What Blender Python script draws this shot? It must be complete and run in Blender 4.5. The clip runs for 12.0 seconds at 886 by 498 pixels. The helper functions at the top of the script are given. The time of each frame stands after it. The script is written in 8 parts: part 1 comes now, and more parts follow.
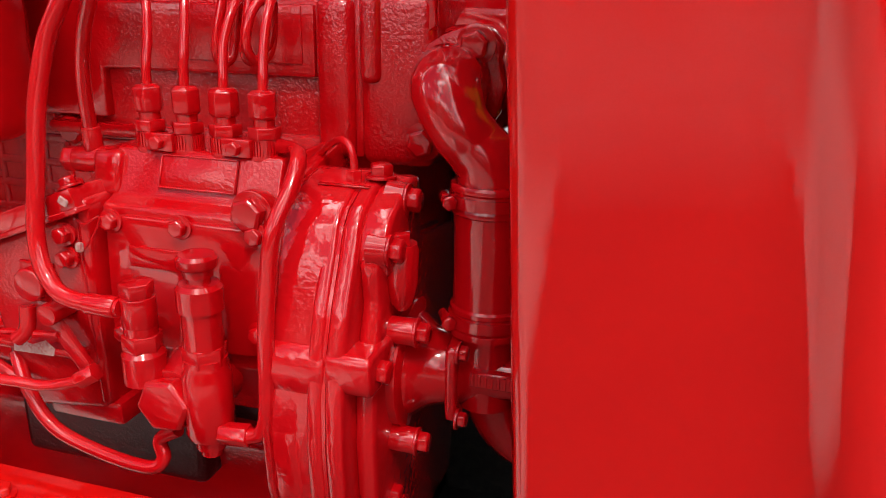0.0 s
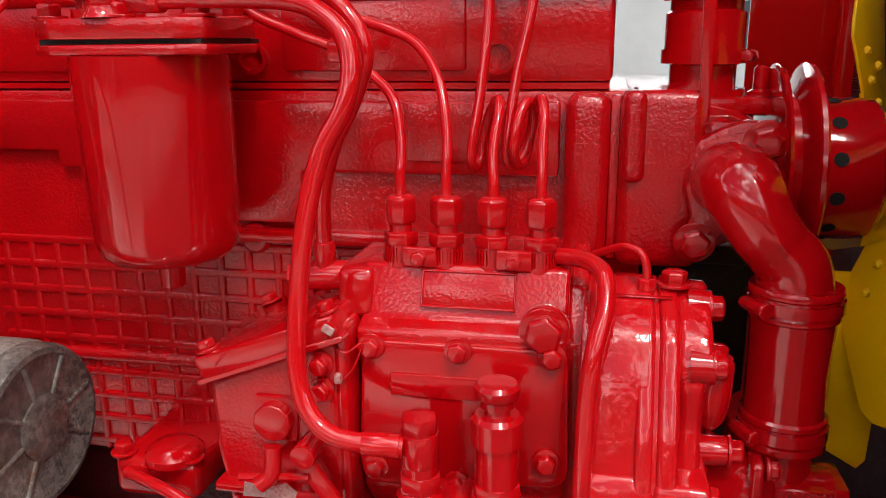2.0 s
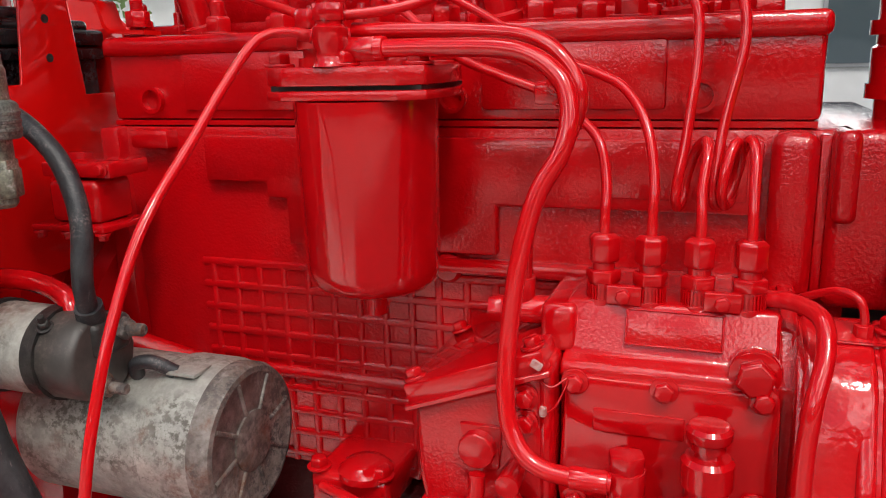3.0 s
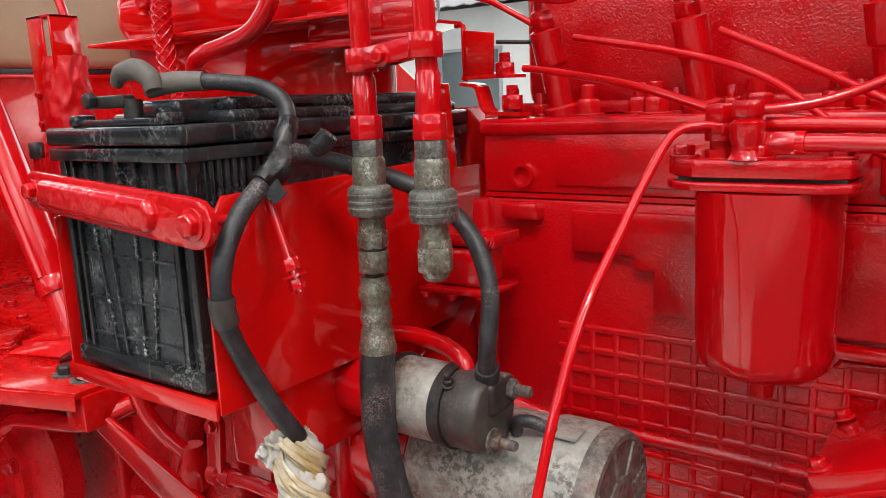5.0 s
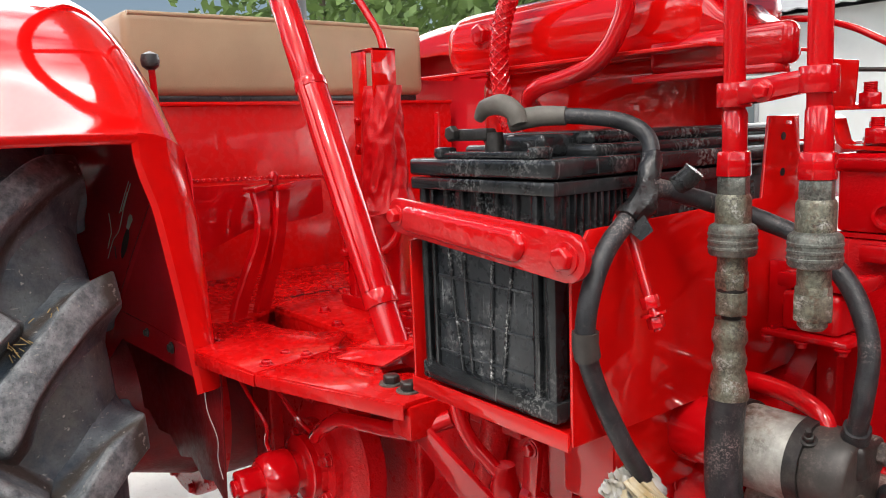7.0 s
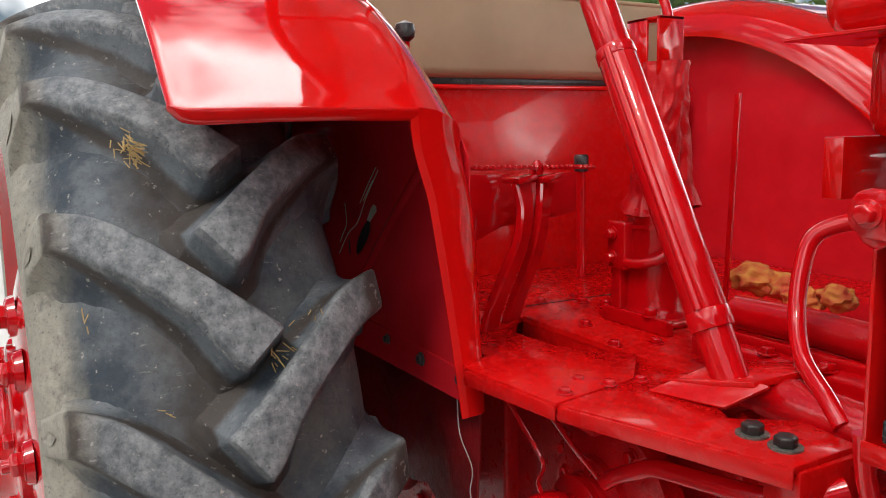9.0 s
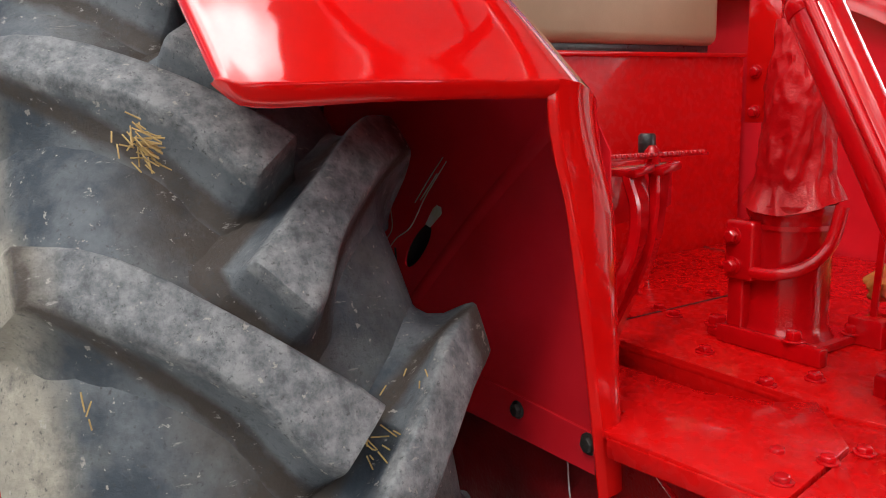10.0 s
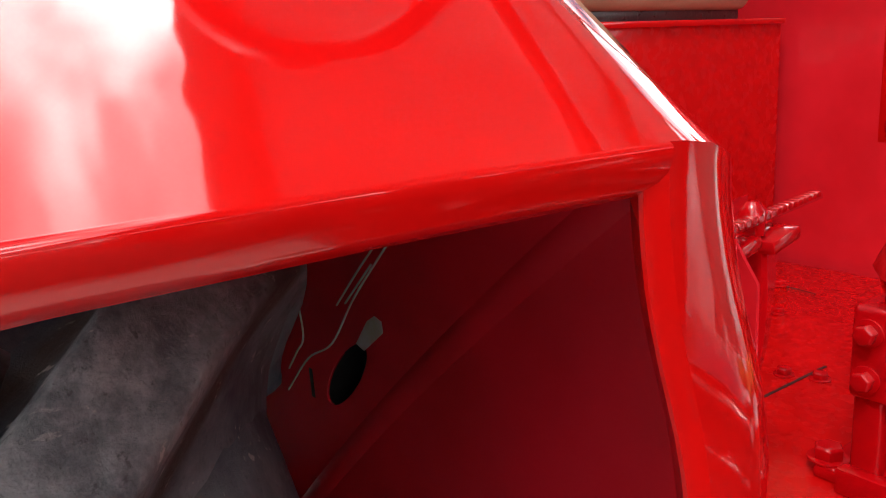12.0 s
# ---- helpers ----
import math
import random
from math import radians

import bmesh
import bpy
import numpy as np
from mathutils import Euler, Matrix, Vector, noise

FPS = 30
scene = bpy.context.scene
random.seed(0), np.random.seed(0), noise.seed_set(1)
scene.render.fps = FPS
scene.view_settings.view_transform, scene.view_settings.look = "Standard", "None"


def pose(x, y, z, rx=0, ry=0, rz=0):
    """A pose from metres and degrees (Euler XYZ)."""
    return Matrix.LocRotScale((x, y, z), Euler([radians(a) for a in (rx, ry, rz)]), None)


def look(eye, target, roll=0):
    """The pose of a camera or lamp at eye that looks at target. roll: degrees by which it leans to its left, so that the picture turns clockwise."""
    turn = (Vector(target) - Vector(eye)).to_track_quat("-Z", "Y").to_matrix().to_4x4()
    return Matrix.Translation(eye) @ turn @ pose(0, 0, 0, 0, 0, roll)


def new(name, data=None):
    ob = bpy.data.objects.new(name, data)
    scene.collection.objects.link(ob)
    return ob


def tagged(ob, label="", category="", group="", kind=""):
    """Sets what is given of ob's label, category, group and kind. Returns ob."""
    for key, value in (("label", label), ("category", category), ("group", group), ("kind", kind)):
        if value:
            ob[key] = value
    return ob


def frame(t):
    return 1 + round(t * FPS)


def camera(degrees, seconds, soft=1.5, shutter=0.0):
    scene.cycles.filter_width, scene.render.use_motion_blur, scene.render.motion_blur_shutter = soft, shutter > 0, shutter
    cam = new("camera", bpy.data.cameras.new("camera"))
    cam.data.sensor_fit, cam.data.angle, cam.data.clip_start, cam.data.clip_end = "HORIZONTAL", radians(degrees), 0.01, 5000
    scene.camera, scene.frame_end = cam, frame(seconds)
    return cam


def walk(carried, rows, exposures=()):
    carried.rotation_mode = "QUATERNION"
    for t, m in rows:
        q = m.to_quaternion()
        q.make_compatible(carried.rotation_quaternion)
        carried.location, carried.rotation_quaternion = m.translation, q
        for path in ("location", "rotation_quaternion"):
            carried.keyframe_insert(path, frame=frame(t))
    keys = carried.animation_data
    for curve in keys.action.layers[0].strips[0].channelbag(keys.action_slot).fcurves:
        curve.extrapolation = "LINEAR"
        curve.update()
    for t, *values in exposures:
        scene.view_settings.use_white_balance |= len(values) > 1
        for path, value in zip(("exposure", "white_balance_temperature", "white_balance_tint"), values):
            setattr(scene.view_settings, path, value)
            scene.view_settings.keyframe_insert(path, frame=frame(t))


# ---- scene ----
cam = camera(59.0, 12.0, soft=1.0)
PATH = [
    (0, (-0.087, 0.131, 1.176), (-0.634, 1.948, 0.544), 0.9),
    (0.5, (-0.202, 0.103, 1.194), (-0.42, 1.985, 0.552), -0.8),
    (1, (-0.268, 0.106, 1.202), (-0.438, 2.009, 0.61), 0.1),
    (1.5, (-0.301, 0.122, 1.206), (-0.568, 2.027, 0.661), -0.2),
    (2, (-0.33, 0.122, 1.204), (-0.723, 2.016, 0.696), -0.6),
    (2.5, (-0.348, 0.109, 1.214), (-0.861, 1.98, 0.724), -0.9),
    (3, (-0.387, 0.094, 1.226), (-1.056, 1.918, 0.751), -1.5),
    (3.5, (-0.422, 0.077, 1.24), (-1.23, 1.851, 0.795), -1.9),
    (3.7, (-0.439, 0.066, 1.246), (-1.281, 1.826, 0.805), -2.0),
    (5.3, (-0.51, -0.004, 1.275), (-1.727, 1.541, 0.916), -2.3),
    (5.5, (-0.52, -0.009, 1.277), (-1.781, 1.502, 0.92), -2.3),
    (6, (-0.544, -0.027, 1.28), (-1.919, 1.384, 0.942), -2.4),
    (6.5, (-0.558, -0.04, 1.284), (-2.032, 1.274, 0.966), -2.3),
    (7, (-0.575, -0.062, 1.288), (-2.146, 1.139, 0.987), -2.1),
    (7.2, (-0.581, -0.074, 1.288), (-2.184, 1.087, 0.998), -1.9),
    (8.8, (-0.789, -0.086, 1.258), (-2.549, 0.824, 0.987), -1.3),
    (9, (-0.866, -0.135, 1.266), (-2.619, 0.784, 0.979), -1.2),
    (9.5, (-1.023, -0.195, 1.266), (-2.744, 0.776, 0.957), -1.5),
    (10, (-1.2, -0.159, 1.282), (-2.862, 0.892, 0.916), -1.6),
    (10.5, (-1.321, -0.1, 1.276), (-2.927, 1.024, 0.881), -2.0),
    (11, (-1.441, -0.077, 1.286), (-2.994, 1.106, 0.847), -2.4),
    (11.5, (-1.521, -0.047, 1.323), (-3.065, 1.141, 0.869), -3.2),
    (12, (-1.55, 0.083, 1.325), (-3.139, 1.206, 0.868), -3.3),
]
EXPOSURES = [(0.0, -0.48), (1.0, -0.55), (2.5, -0.58), (3.5, -0.52), (5.5, -0.48), (7.0, -0.40), (9.0, -0.85), (9.5, -0.78), (10.0, -0.70), (10.5, -0.40), (11.0, -0.10), (11.5, -0.28), (12.0, -0.48)]
walk(cam, [(t, look(eye, target, roll)) for t, eye, target, roll in PATH], EXPOSURES)

# ---- world, sun ----
world = bpy.data.worlds.new("sky")
scene.world = world
world.use_nodes = True
wn = world.node_tree
sky = wn.nodes.new("ShaderNodeTexSky")
sky.sky_type = "NISHITA"
sky.sun_disc = False
sky.sun_elevation, sky.sun_rotation = radians(54), radians(150)
sky.air_density, sky.dust_density = 1.0, 3.0
cloud_at = wn.nodes.new("ShaderNodeTexCoord")
cloud = wn.nodes.new("ShaderNodeTexNoise")
cloud.inputs["Scale"].default_value, cloud.inputs["Detail"].default_value, cloud.inputs["Roughness"].default_value = 2.6, 5, 0.55
cloud_map = wn.nodes.new("ShaderNodeMapping")
cloud_map.inputs["Location"].default_value = (-11.03, 17.31, 17.83)
wn.links.new(cloud_at.outputs["Generated"], cloud_map.inputs[0])
wn.links.new(cloud_map.outputs[0], cloud.inputs["Vector"])
cover = wn.nodes.new("ShaderNodeValToRGB")
cover.color_ramp.elements[0].position, cover.color_ramp.elements[1].position = 0.47, 0.68
cover.color_ramp.elements.new(0.60).color = (0.36, 0.36, 0.36, 1)
wn.links.new(cloud.outputs["Fac"], cover.inputs[0])
haze = wn.nodes.new("ShaderNodeMix")
haze.data_type = "RGBA"
haze.inputs[7].default_value = (100.0, 98.5, 96.0, 1)
wn.links.new(cover.outputs[0], haze.inputs[0])
wn.links.new(sky.outputs[0], haze.inputs[6])
wn.links.new(haze.outputs[2], wn.nodes["Background"].inputs[0])
wn.nodes["Background"].inputs[1].default_value = 0.14
sun_data = bpy.data.lights.new("sun", "SUN")
sun_data.energy, sun_data.angle, sun_data.color = 1.9, radians(9), (1.0, 0.96, 0.90)
sun = new("sun", sun_data)
sun.matrix_world = look((2.1, -3.7, 6.0), (0, 0, 0))


# ---- materials ----
def material(name, base, rough=0.4, metal=0.0, coat=0.0, spec=0.5):
    m = bpy.data.materials.new(name)
    m.use_nodes = True
    b = m.node_tree.nodes["Principled BSDF"]
    b.inputs["Base Color"].default_value = (*base, 1)
    b.inputs["Roughness"].default_value = rough
    b.inputs["Metallic"].default_value = metal
    b.inputs["Coat Weight"].default_value = coat
    b.inputs["Coat Roughness"].default_value = 0.04
    b.inputs["Coat IOR"].default_value = 1.5
    b.inputs["Specular IOR Level"].default_value = spec
    return m, m.node_tree, b


def coords(nt, scale=(1, 1, 1)):
    geo = nt.nodes.new("ShaderNodeTexCoord")
    mp = nt.nodes.new("ShaderNodeMapping")
    mp.inputs["Scale"].default_value = scale
    nt.links.new(geo.outputs["Object"], mp.inputs[0])
    return mp.outputs[0]


def noise_tex(nt, vec, scale, detail=4, rough=0.55):
    n = nt.nodes.new("ShaderNodeTexNoise")
    n.inputs["Scale"].default_value, n.inputs["Detail"].default_value, n.inputs["Roughness"].default_value = scale, detail, rough
    nt.links.new(vec, n.inputs["Vector"])
    return n.outputs["Fac"]


def ramp(nt, fac, stops):
    r = nt.nodes.new("ShaderNodeValToRGB")
    while len(r.color_ramp.elements) < len(stops):
        r.color_ramp.elements.new(0.5)
    for e, (p, c) in zip(r.color_ramp.elements, stops):
        e.position = p
        e.color = (*c, 1) if len(c) == 3 else c
    nt.links.new(fac, r.inputs[0])
    return r.outputs[0]


def grey(v):
    return (v, v, v)


def bump(nt, b, fac, strength, dist, under=None):
    n = nt.nodes.new("ShaderNodeBump")
    n.inputs["Strength"].default_value, n.inputs["Distance"].default_value = strength, dist
    nt.links.new(fac, n.inputs["Height"])
    if under is not None:
        nt.links.new(under, n.inputs["Normal"])
    nt.links.new(n.outputs[0], b.inputs["Normal"])
    return n.outputs[0]


def mix(nt, fac, a, b):
    n = nt.nodes.new("ShaderNodeMix")
    n.data_type = "RGBA"
    for sock, v in ((n.inputs[0], fac), (n.inputs[6], a), (n.inputs[7], b)):
        if isinstance(v, (tuple, float, int)):
            sock.default_value = (*v, 1) if isinstance(v, tuple) else v
        else:
            nt.links.new(v, sock)
    return n.outputs[2]


def enamel(name, light, dark, grain=0.0, grain_scale=220, wave=0.15, rough=0.2, dirt=0.0, coat=1.0):
    """Brushed or sprayed red enamel over metal: slow colour drift, orange peel, casting grain below, dust."""
    m, nt, b = material(name, light, rough, coat=coat, spec=0.2)
    v = coords(nt)
    big, mid, fine = noise_tex(nt, v, 9, 3), noise_tex(nt, v, 60, 2, 0.45), noise_tex(nt, v, grain_scale, 2, 0.45)
    col = mix(nt, ramp(nt, big, [(0.35, grey(0)), (0.7, grey(1))]), light, dark)
    if dirt:
        spots = ramp(nt, noise_tex(nt, v, 130, 6, 0.7), [(0.66, grey(0)), (0.76, grey(dirt))])
        col = mix(nt, spots, col, (0.30, 0.09, 0.06))
    nt.links.new(col, b.inputs["Base Color"])
    nt.links.new(ramp(nt, mid, [(0.3, grey(rough * 0.85)), (0.75, grey(rough * 1.25))]), b.inputs["Roughness"])
    last = bump(nt, b, mid, wave, 0.002)
    if grain:
        last = bump(nt, b, fine, grain, 0.0022, last)
    nt.links.new(last, b.inputs["Coat Normal"])
    return m


RED = (0.56, 0.0022, 0.0050)
RED_DEEP = (0.45, 0.0018, 0.0046)
red_smooth = enamel("red_enamel_smooth", RED, RED_DEEP, 0, wave=0.10, rough=0.12)
red_sheet = enamel("red_enamel_sheet", (0.67, 0.0050, 0.0040), (0.61, 0.0036, 0.0038), 0, wave=0.02, rough=0.06, dirt=0.06)
red_cast = enamel("red_enamel_on_casting", RED, RED_DEEP, 0.15, 420, 0.09, 0.08, dirt=0.2)
red_leather = enamel("red_paint_on_leather", RED, RED_DEEP, 0.35, 300, 0.3, 0.36, dirt=0.3, coat=0.25)
red_rough = enamel("red_enamel_on_rough_casting", RED, RED_DEEP, 0.30, 400, 0.08, 0.08, dirt=0.25)
red_pipe = enamel("red_enamel_on_pipe", (0.63, 0.0040, 0.0075), RED, 0, wave=0.12, rough=0.13)
red_floor = enamel("dusty_red_enamel_floor", (0.61, 0.0040, 0.0040), (0.56, 0.0034, 0.0037), 0, wave=0.012, rough=0.26, coat=0.55)
red_lumpy = enamel("thick_red_enamel_on_lumpy_casting", (0.62, 0.005, 0.009), RED, 0.24, 130, 0.14, 0.10)
# paler dusty red; its lift stands in for light inside the wheel well
red_dusty_lifted = enamel("dusty_red_enamel_lifted", (0.68, 0.015, 0.027), (0.58, 0.011, 0.019), 0, wave=0.03, rough=0.16, dirt=0.12)
# darker, rougher red for the splash plate and rear axle
red_dull_dark = enamel("dull_dark_red_enamel", (0.24, 0.007, 0.010), (0.10, 0.009, 0.010), 0.4, 200, 0.3, 0.5, dirt=0.5, coat=0.15)
red_under = enamel("red_enamel_on_rough_casting", (0.62, 0.006, 0.009), (0.54, 0.004, 0.007), 0.6, 260, 0.2, 0.3, dirt=0.3, coat=0.3)
# darkened red that paints the overhang's shade on the lower crankcase and cover
shade_red = enamel("shade_dark_red_casting", (0.085, 0.006, 0.007), (0.045, 0.004, 0.005), 0.4, 300, 0.2, 0.35, dirt=0.3, coat=0.2)
red_thick = enamel("thick_red_brush_paint", (0.66, 0.006, 0.008), RED, 0.5, 110, 0.5, 0.09)


def speckle(nt, v, big, lo, hi, fine, flo, fhi, amount=1.0):
    """Flakes that gather in patches: a fine noise cut by a coarse one."""
    a = ramp(nt, noise_tex(nt, v, big, 4, 0.6), [(lo, grey(0)), (hi, grey(1))])
    c = ramp(nt, noise_tex(nt, v, fine, 6, 0.72), [(flo, grey(0)), (fhi, grey(amount))])
    return mix(nt, a, (0, 0, 0), c)


def worn_metal(name, a, c, rough, metal=0.8, scale=70, stain=(0.10, 0.085, 0.07), rust=0.0, pale=0.0):
    m, nt, b = material(name, a, rough, metal)
    v = coords(nt)
    f = noise_tex(nt, v, scale, 7, 0.7)
    col = mix(nt, ramp(nt, f, [(0.38, grey(0)), (0.58, grey(1))]), a, c)
    s = speckle(nt, v, scale * 0.22, 0.40, 0.60, scale * 1.9, 0.47, 0.56, 0.95)
    col = mix(nt, s, col, stain)
    if pale:
        col = mix(nt, speckle(nt, v, scale * 0.3, 0.52, 0.62, scale * 2.2, 0.46, 0.58, pale), col, (0.62, 0.61, 0.56))
    if rust:
        col = mix(nt, speckle(nt, v, scale * 0.35, 0.50, 0.62, scale * 1.2, 0.45, 0.60, rust), col, (0.14, 0.060, 0.03))
    nt.links.new(col, b.inputs["Base Color"])
    nt.links.new(ramp(nt, f, [(0.2, grey(rough * 0.7)), (0.8, grey(min(1, rough * 1.5)))]), b.inputs["Roughness"])
    nt.links.new(ramp(nt, s, [(0, grey(metal)), (1, grey(0.1))]), b.inputs["Metallic"])
    bump(nt, b, f, 0.45, 0.0015)
    return m


starter_metal = worn_metal("worn_grey_zinc", (0.40, 0.39, 0.35), (0.30, 0.29, 0.26), 0.40, 0.25, 75, (0.10, 0.088, 0.07), 0.6, 0.45)
starter_end = worn_metal("dirty_brown_end_cap", (0.24, 0.21, 0.19), (0.14, 0.115, 0.10), 0.5, 0.3, 70, (0.035, 0.03, 0.03), 0.8, 0.3)
coupling_metal = worn_metal("yellowed_zinc_coupling", (0.29, 0.285, 0.215), (0.16, 0.16, 0.12), 0.34, 0.6, 230, (0.055, 0.05, 0.04), 0.6, 0.7)
coupling_dull = worn_metal("dull_steel_collar", (0.22, 0.23, 0.20), (0.13, 0.138, 0.12), 0.42, 0.5, 240, (0.05, 0.048, 0.042), 0.4, 0.4)
dark_steel = worn_metal("dark_oily_steel", (0.055, 0.05, 0.046), (0.03, 0.028, 0.027), 0.4, 0.4, 80, (0.02, 0.018, 0.016))

primer_pale = worn_metal("bare_pinkish_primer", (0.62, 0.40, 0.36), (0.50, 0.28, 0.25), 0.5, 0.0, 200, (0.45, 0.05, 0.05))


def plastic(name, a, c, rough, scale=90, scuff=(0.22, 0.22, 0.22), amount=0.5, relief=0.25, big=9.0):
    m, nt, b = material(name, a, rough)
    v = coords(nt)
    f = noise_tex(nt, v, scale, 6, 0.65)
    col = mix(nt, ramp(nt, noise_tex(nt, v, scale * 0.3, 5, 0.6), [(0.38, grey(0)), (0.64, grey(1))]), a, c)
    worn = speckle(nt, v, big, 0.52, 0.66, scale * 2.6, 0.50, 0.58, amount)
    col = mix(nt, worn, col, scuff)
    thin = noise_tex(nt, coords(nt, (scale * 1.5, scale * 1.5, scale * 0.10)), 1.0, 5, 0.7)
    col = mix(nt, ramp(nt, thin, [(0.63, grey(0)), (0.72, grey(amount * 0.8))]), col, scuff)
    nt.links.new(col, b.inputs["Base Color"])
    nt.links.new(ramp(nt, f, [(0.2, grey(rough * 0.7)), (0.8, grey(min(1, rough * 1.4)))]), b.inputs["Roughness"])
    bump(nt, b, f, relief, 0.001)
    return m


battery_black = plastic("black_battery_plastic", (0.010, 0.011, 0.012), (0.026, 0.028, 0.030), 0.17, 90, (0.34, 0.34, 0.33), 0.42, 0.12, 14.0)
rubber_hose = plastic("cracked_black_rubber", (0.014, 0.015, 0.018), (0.038, 0.038, 0.040), 0.42, 190, (0.36, 0.28, 0.26), 0.65, 0.7, 16.0)
tape_black = plastic("black_tape", (0.010, 0.010, 0.011), (0.022, 0.022, 0.022), 0.2, 200, (0.1, 0.1, 0.1), 0.3, 0.8)
dark_plastic = plastic("dark_bakelite", (0.035, 0.031, 0.028), (0.065, 0.056, 0.05), 0.42, 120, (0.16, 0.13, 0.11), 0.6)
battery_panel = plastic("scuffed_battery_panel", (0.022, 0.025, 0.028), (0.046, 0.050, 0.054), 0.28, 110, (0.42, 0.42, 0.41), 0.62, 0.3, 22.0)
battery_worn = plastic("scratched_battery_rib", (0.020, 0.022, 0.024), (0.040, 0.043, 0.046), 0.25, 130, (0.62, 0.62, 0.60), 1.0, 0.2, 40.0)
dusty_rubber = plastic("dusty_grey_brown_rubber", (0.11, 0.10, 0.085), (0.16, 0.145, 0.125), 0.6, 120, (0.22, 0.19, 0.15), 0.5, 0.4)
# near-black that paints the shade inside holes and slots
hole_shade, _, _ = material("painted_hole_shade", (0.008, 0.006, 0.006), 0.9)


def tyre_material():
    """Weathered rubber in wheel coordinates: scuffed lug tops, blue-grey hollows, tan dust on the side wall, dark brown
    beside the lugs.
    """
    m, nt, b = material("weathered_grey_tyre_rubber", (0.05, 0.05, 0.05), 0.75)
    geo = nt.nodes.new("ShaderNodeTexCoord")
    sep = nt.nodes.new("ShaderNodeSeparateXYZ")
    nt.links.new(geo.outputs["Object"], sep.inputs[0])

    def calc(op, a, c=None):
        n = nt.nodes.new("ShaderNodeMath")
        n.operation = op
        for sock, val in zip(n.inputs, (a, c)):
            if val is None:
                continue
            if isinstance(val, (int, float)):
                sock.default_value = val
            else:
                nt.links.new(val, sock)
        return n.outputs[0]

    v = coords(nt)
    rad = calc("SQRT", calc("ADD", calc("MULTIPLY", sep.outputs[0], sep.outputs[0]), calc("MULTIPLY", sep.outputs[2], sep.outputs[2])))
    side = calc("MULTIPLY", sep.outputs[1], -1.0)
    crown = calc("ADD", rad, calc("MULTIPLY", calc("MULTIPLY", side, side), 1.65))
    f, g, big = noise_tex(nt, v, 55, 10, 0.74), noise_tex(nt, v, 9, 6, 0.65), noise_tex(nt, v, 3.2, 7, 0.68)
    # hollows
    col = mix(nt, ramp(nt, g, [(0.40, grey(0)), (0.60, grey(1))]), (0.034, 0.048, 0.064), (0.150, 0.168, 0.182))
    # olive dust in soft drifts
    col = mix(nt, ramp(nt, big, [(0.50, grey(0)), (0.64, grey(0.6))]), col, (0.165, 0.160, 0.135))
    # scuffed tops of the lugs
    top = ramp(nt, calc("ADD", calc("MULTIPLY", calc("SUBTRACT", crown, 0.742), 60.0), calc("MULTIPLY", f, 0.7)), [(0.35, grey(0)), (0.65, grey(1))])
    worn = mix(nt, ramp(nt, f, [(0.38, grey(0)), (0.62, grey(1))]), (0.085, 0.096, 0.106), (0.275, 0.286, 0.292))
    col = mix(nt, top, col, worn)
    # tan side wall
    wall = ramp(nt, calc("ADD", calc("MULTIPLY", calc("SUBTRACT", side, 0.152), 20.0), calc("MULTIPLY", calc("SUBTRACT", big, 0.5), 1.6)), [(0.0, grey(0)), (0.6, grey(0.95))])
    tan = mix(nt, ramp(nt, f, [(0.40, grey(0)), (0.65, grey(1))]), (0.29, 0.268, 0.218), (0.42, 0.392, 0.325))
    col = mix(nt, wall, col, tan)
    # dark brown along the foot of the lugs, broken up by noise
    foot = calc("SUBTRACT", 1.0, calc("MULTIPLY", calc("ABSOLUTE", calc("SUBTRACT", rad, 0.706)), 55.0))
    foot_brown = ramp(nt, calc("MULTIPLY", foot, noise_tex(nt, v, 14, 7, 0.7)), [(0.14, grey(0)), (0.38, grey(0.95))])
    col = mix(nt, foot_brown, col, (0.050, 0.038, 0.030))
    # crumbs of pale debris
    crumb = noise_tex(nt, v, 95, 4, 0.6)
    col = mix(nt, ramp(nt, crumb, [(0.66, grey(0)), (0.69, grey(0.8))]), col, (0.40, 0.38, 0.34))
    # pale scratches and dark pits
    streak = noise_tex(nt, coords(nt, (120, 26, 120)), 1.0, 6, 0.7)
    col = mix(nt, ramp(nt, streak, [(0.63, grey(0)), (0.68, grey(0.7))]), col, (0.36, 0.35, 0.32))
    stain = ramp(nt, noise_tex(nt, v, 22, 8, 0.75), [(0.52, grey(0)), (0.66, grey(0.6))])
    col = mix(nt, stain, col, (0.040, 0.046, 0.052))
    pits = ramp(nt, noise_tex(nt, v, 210, 5, 0.7), [(0.58, grey(0)), (0.68, grey(0.8))])
    col = mix(nt, pits, col, (0.045, 0.048, 0.050))
    nt.links.new(col, b.inputs["Base Color"])
    nt.links.new(ramp(nt, f, [(0.2, grey(0.42)), (0.8, grey(0.8))]), b.inputs["Roughness"])
    one = bump(nt, b, f, 0.7, 0.004)
    bump(nt, b, pits, -0.6, 0.0015, one)
    return m


tyre_rubber = tyre_material()


def yellow_material():
    m, nt, b = material("yellow_enamel", (0.96, 0.56, 0.001), 0.35, spec=0.3)
    v = coords(nt)
    col = mix(nt, ramp(nt, noise_tex(nt, v, 25, 5), [(0.4, grey(0)), (0.75, grey(1))]), (0.98, 0.58, 0.001), (0.94, 0.53, 0.001))
    nt.links.new(col, b.inputs["Base Color"])
    bump(nt, b, noise_tex(nt, v, 90), 0.15, 0.001)
    return m


yellow_paint = yellow_material()


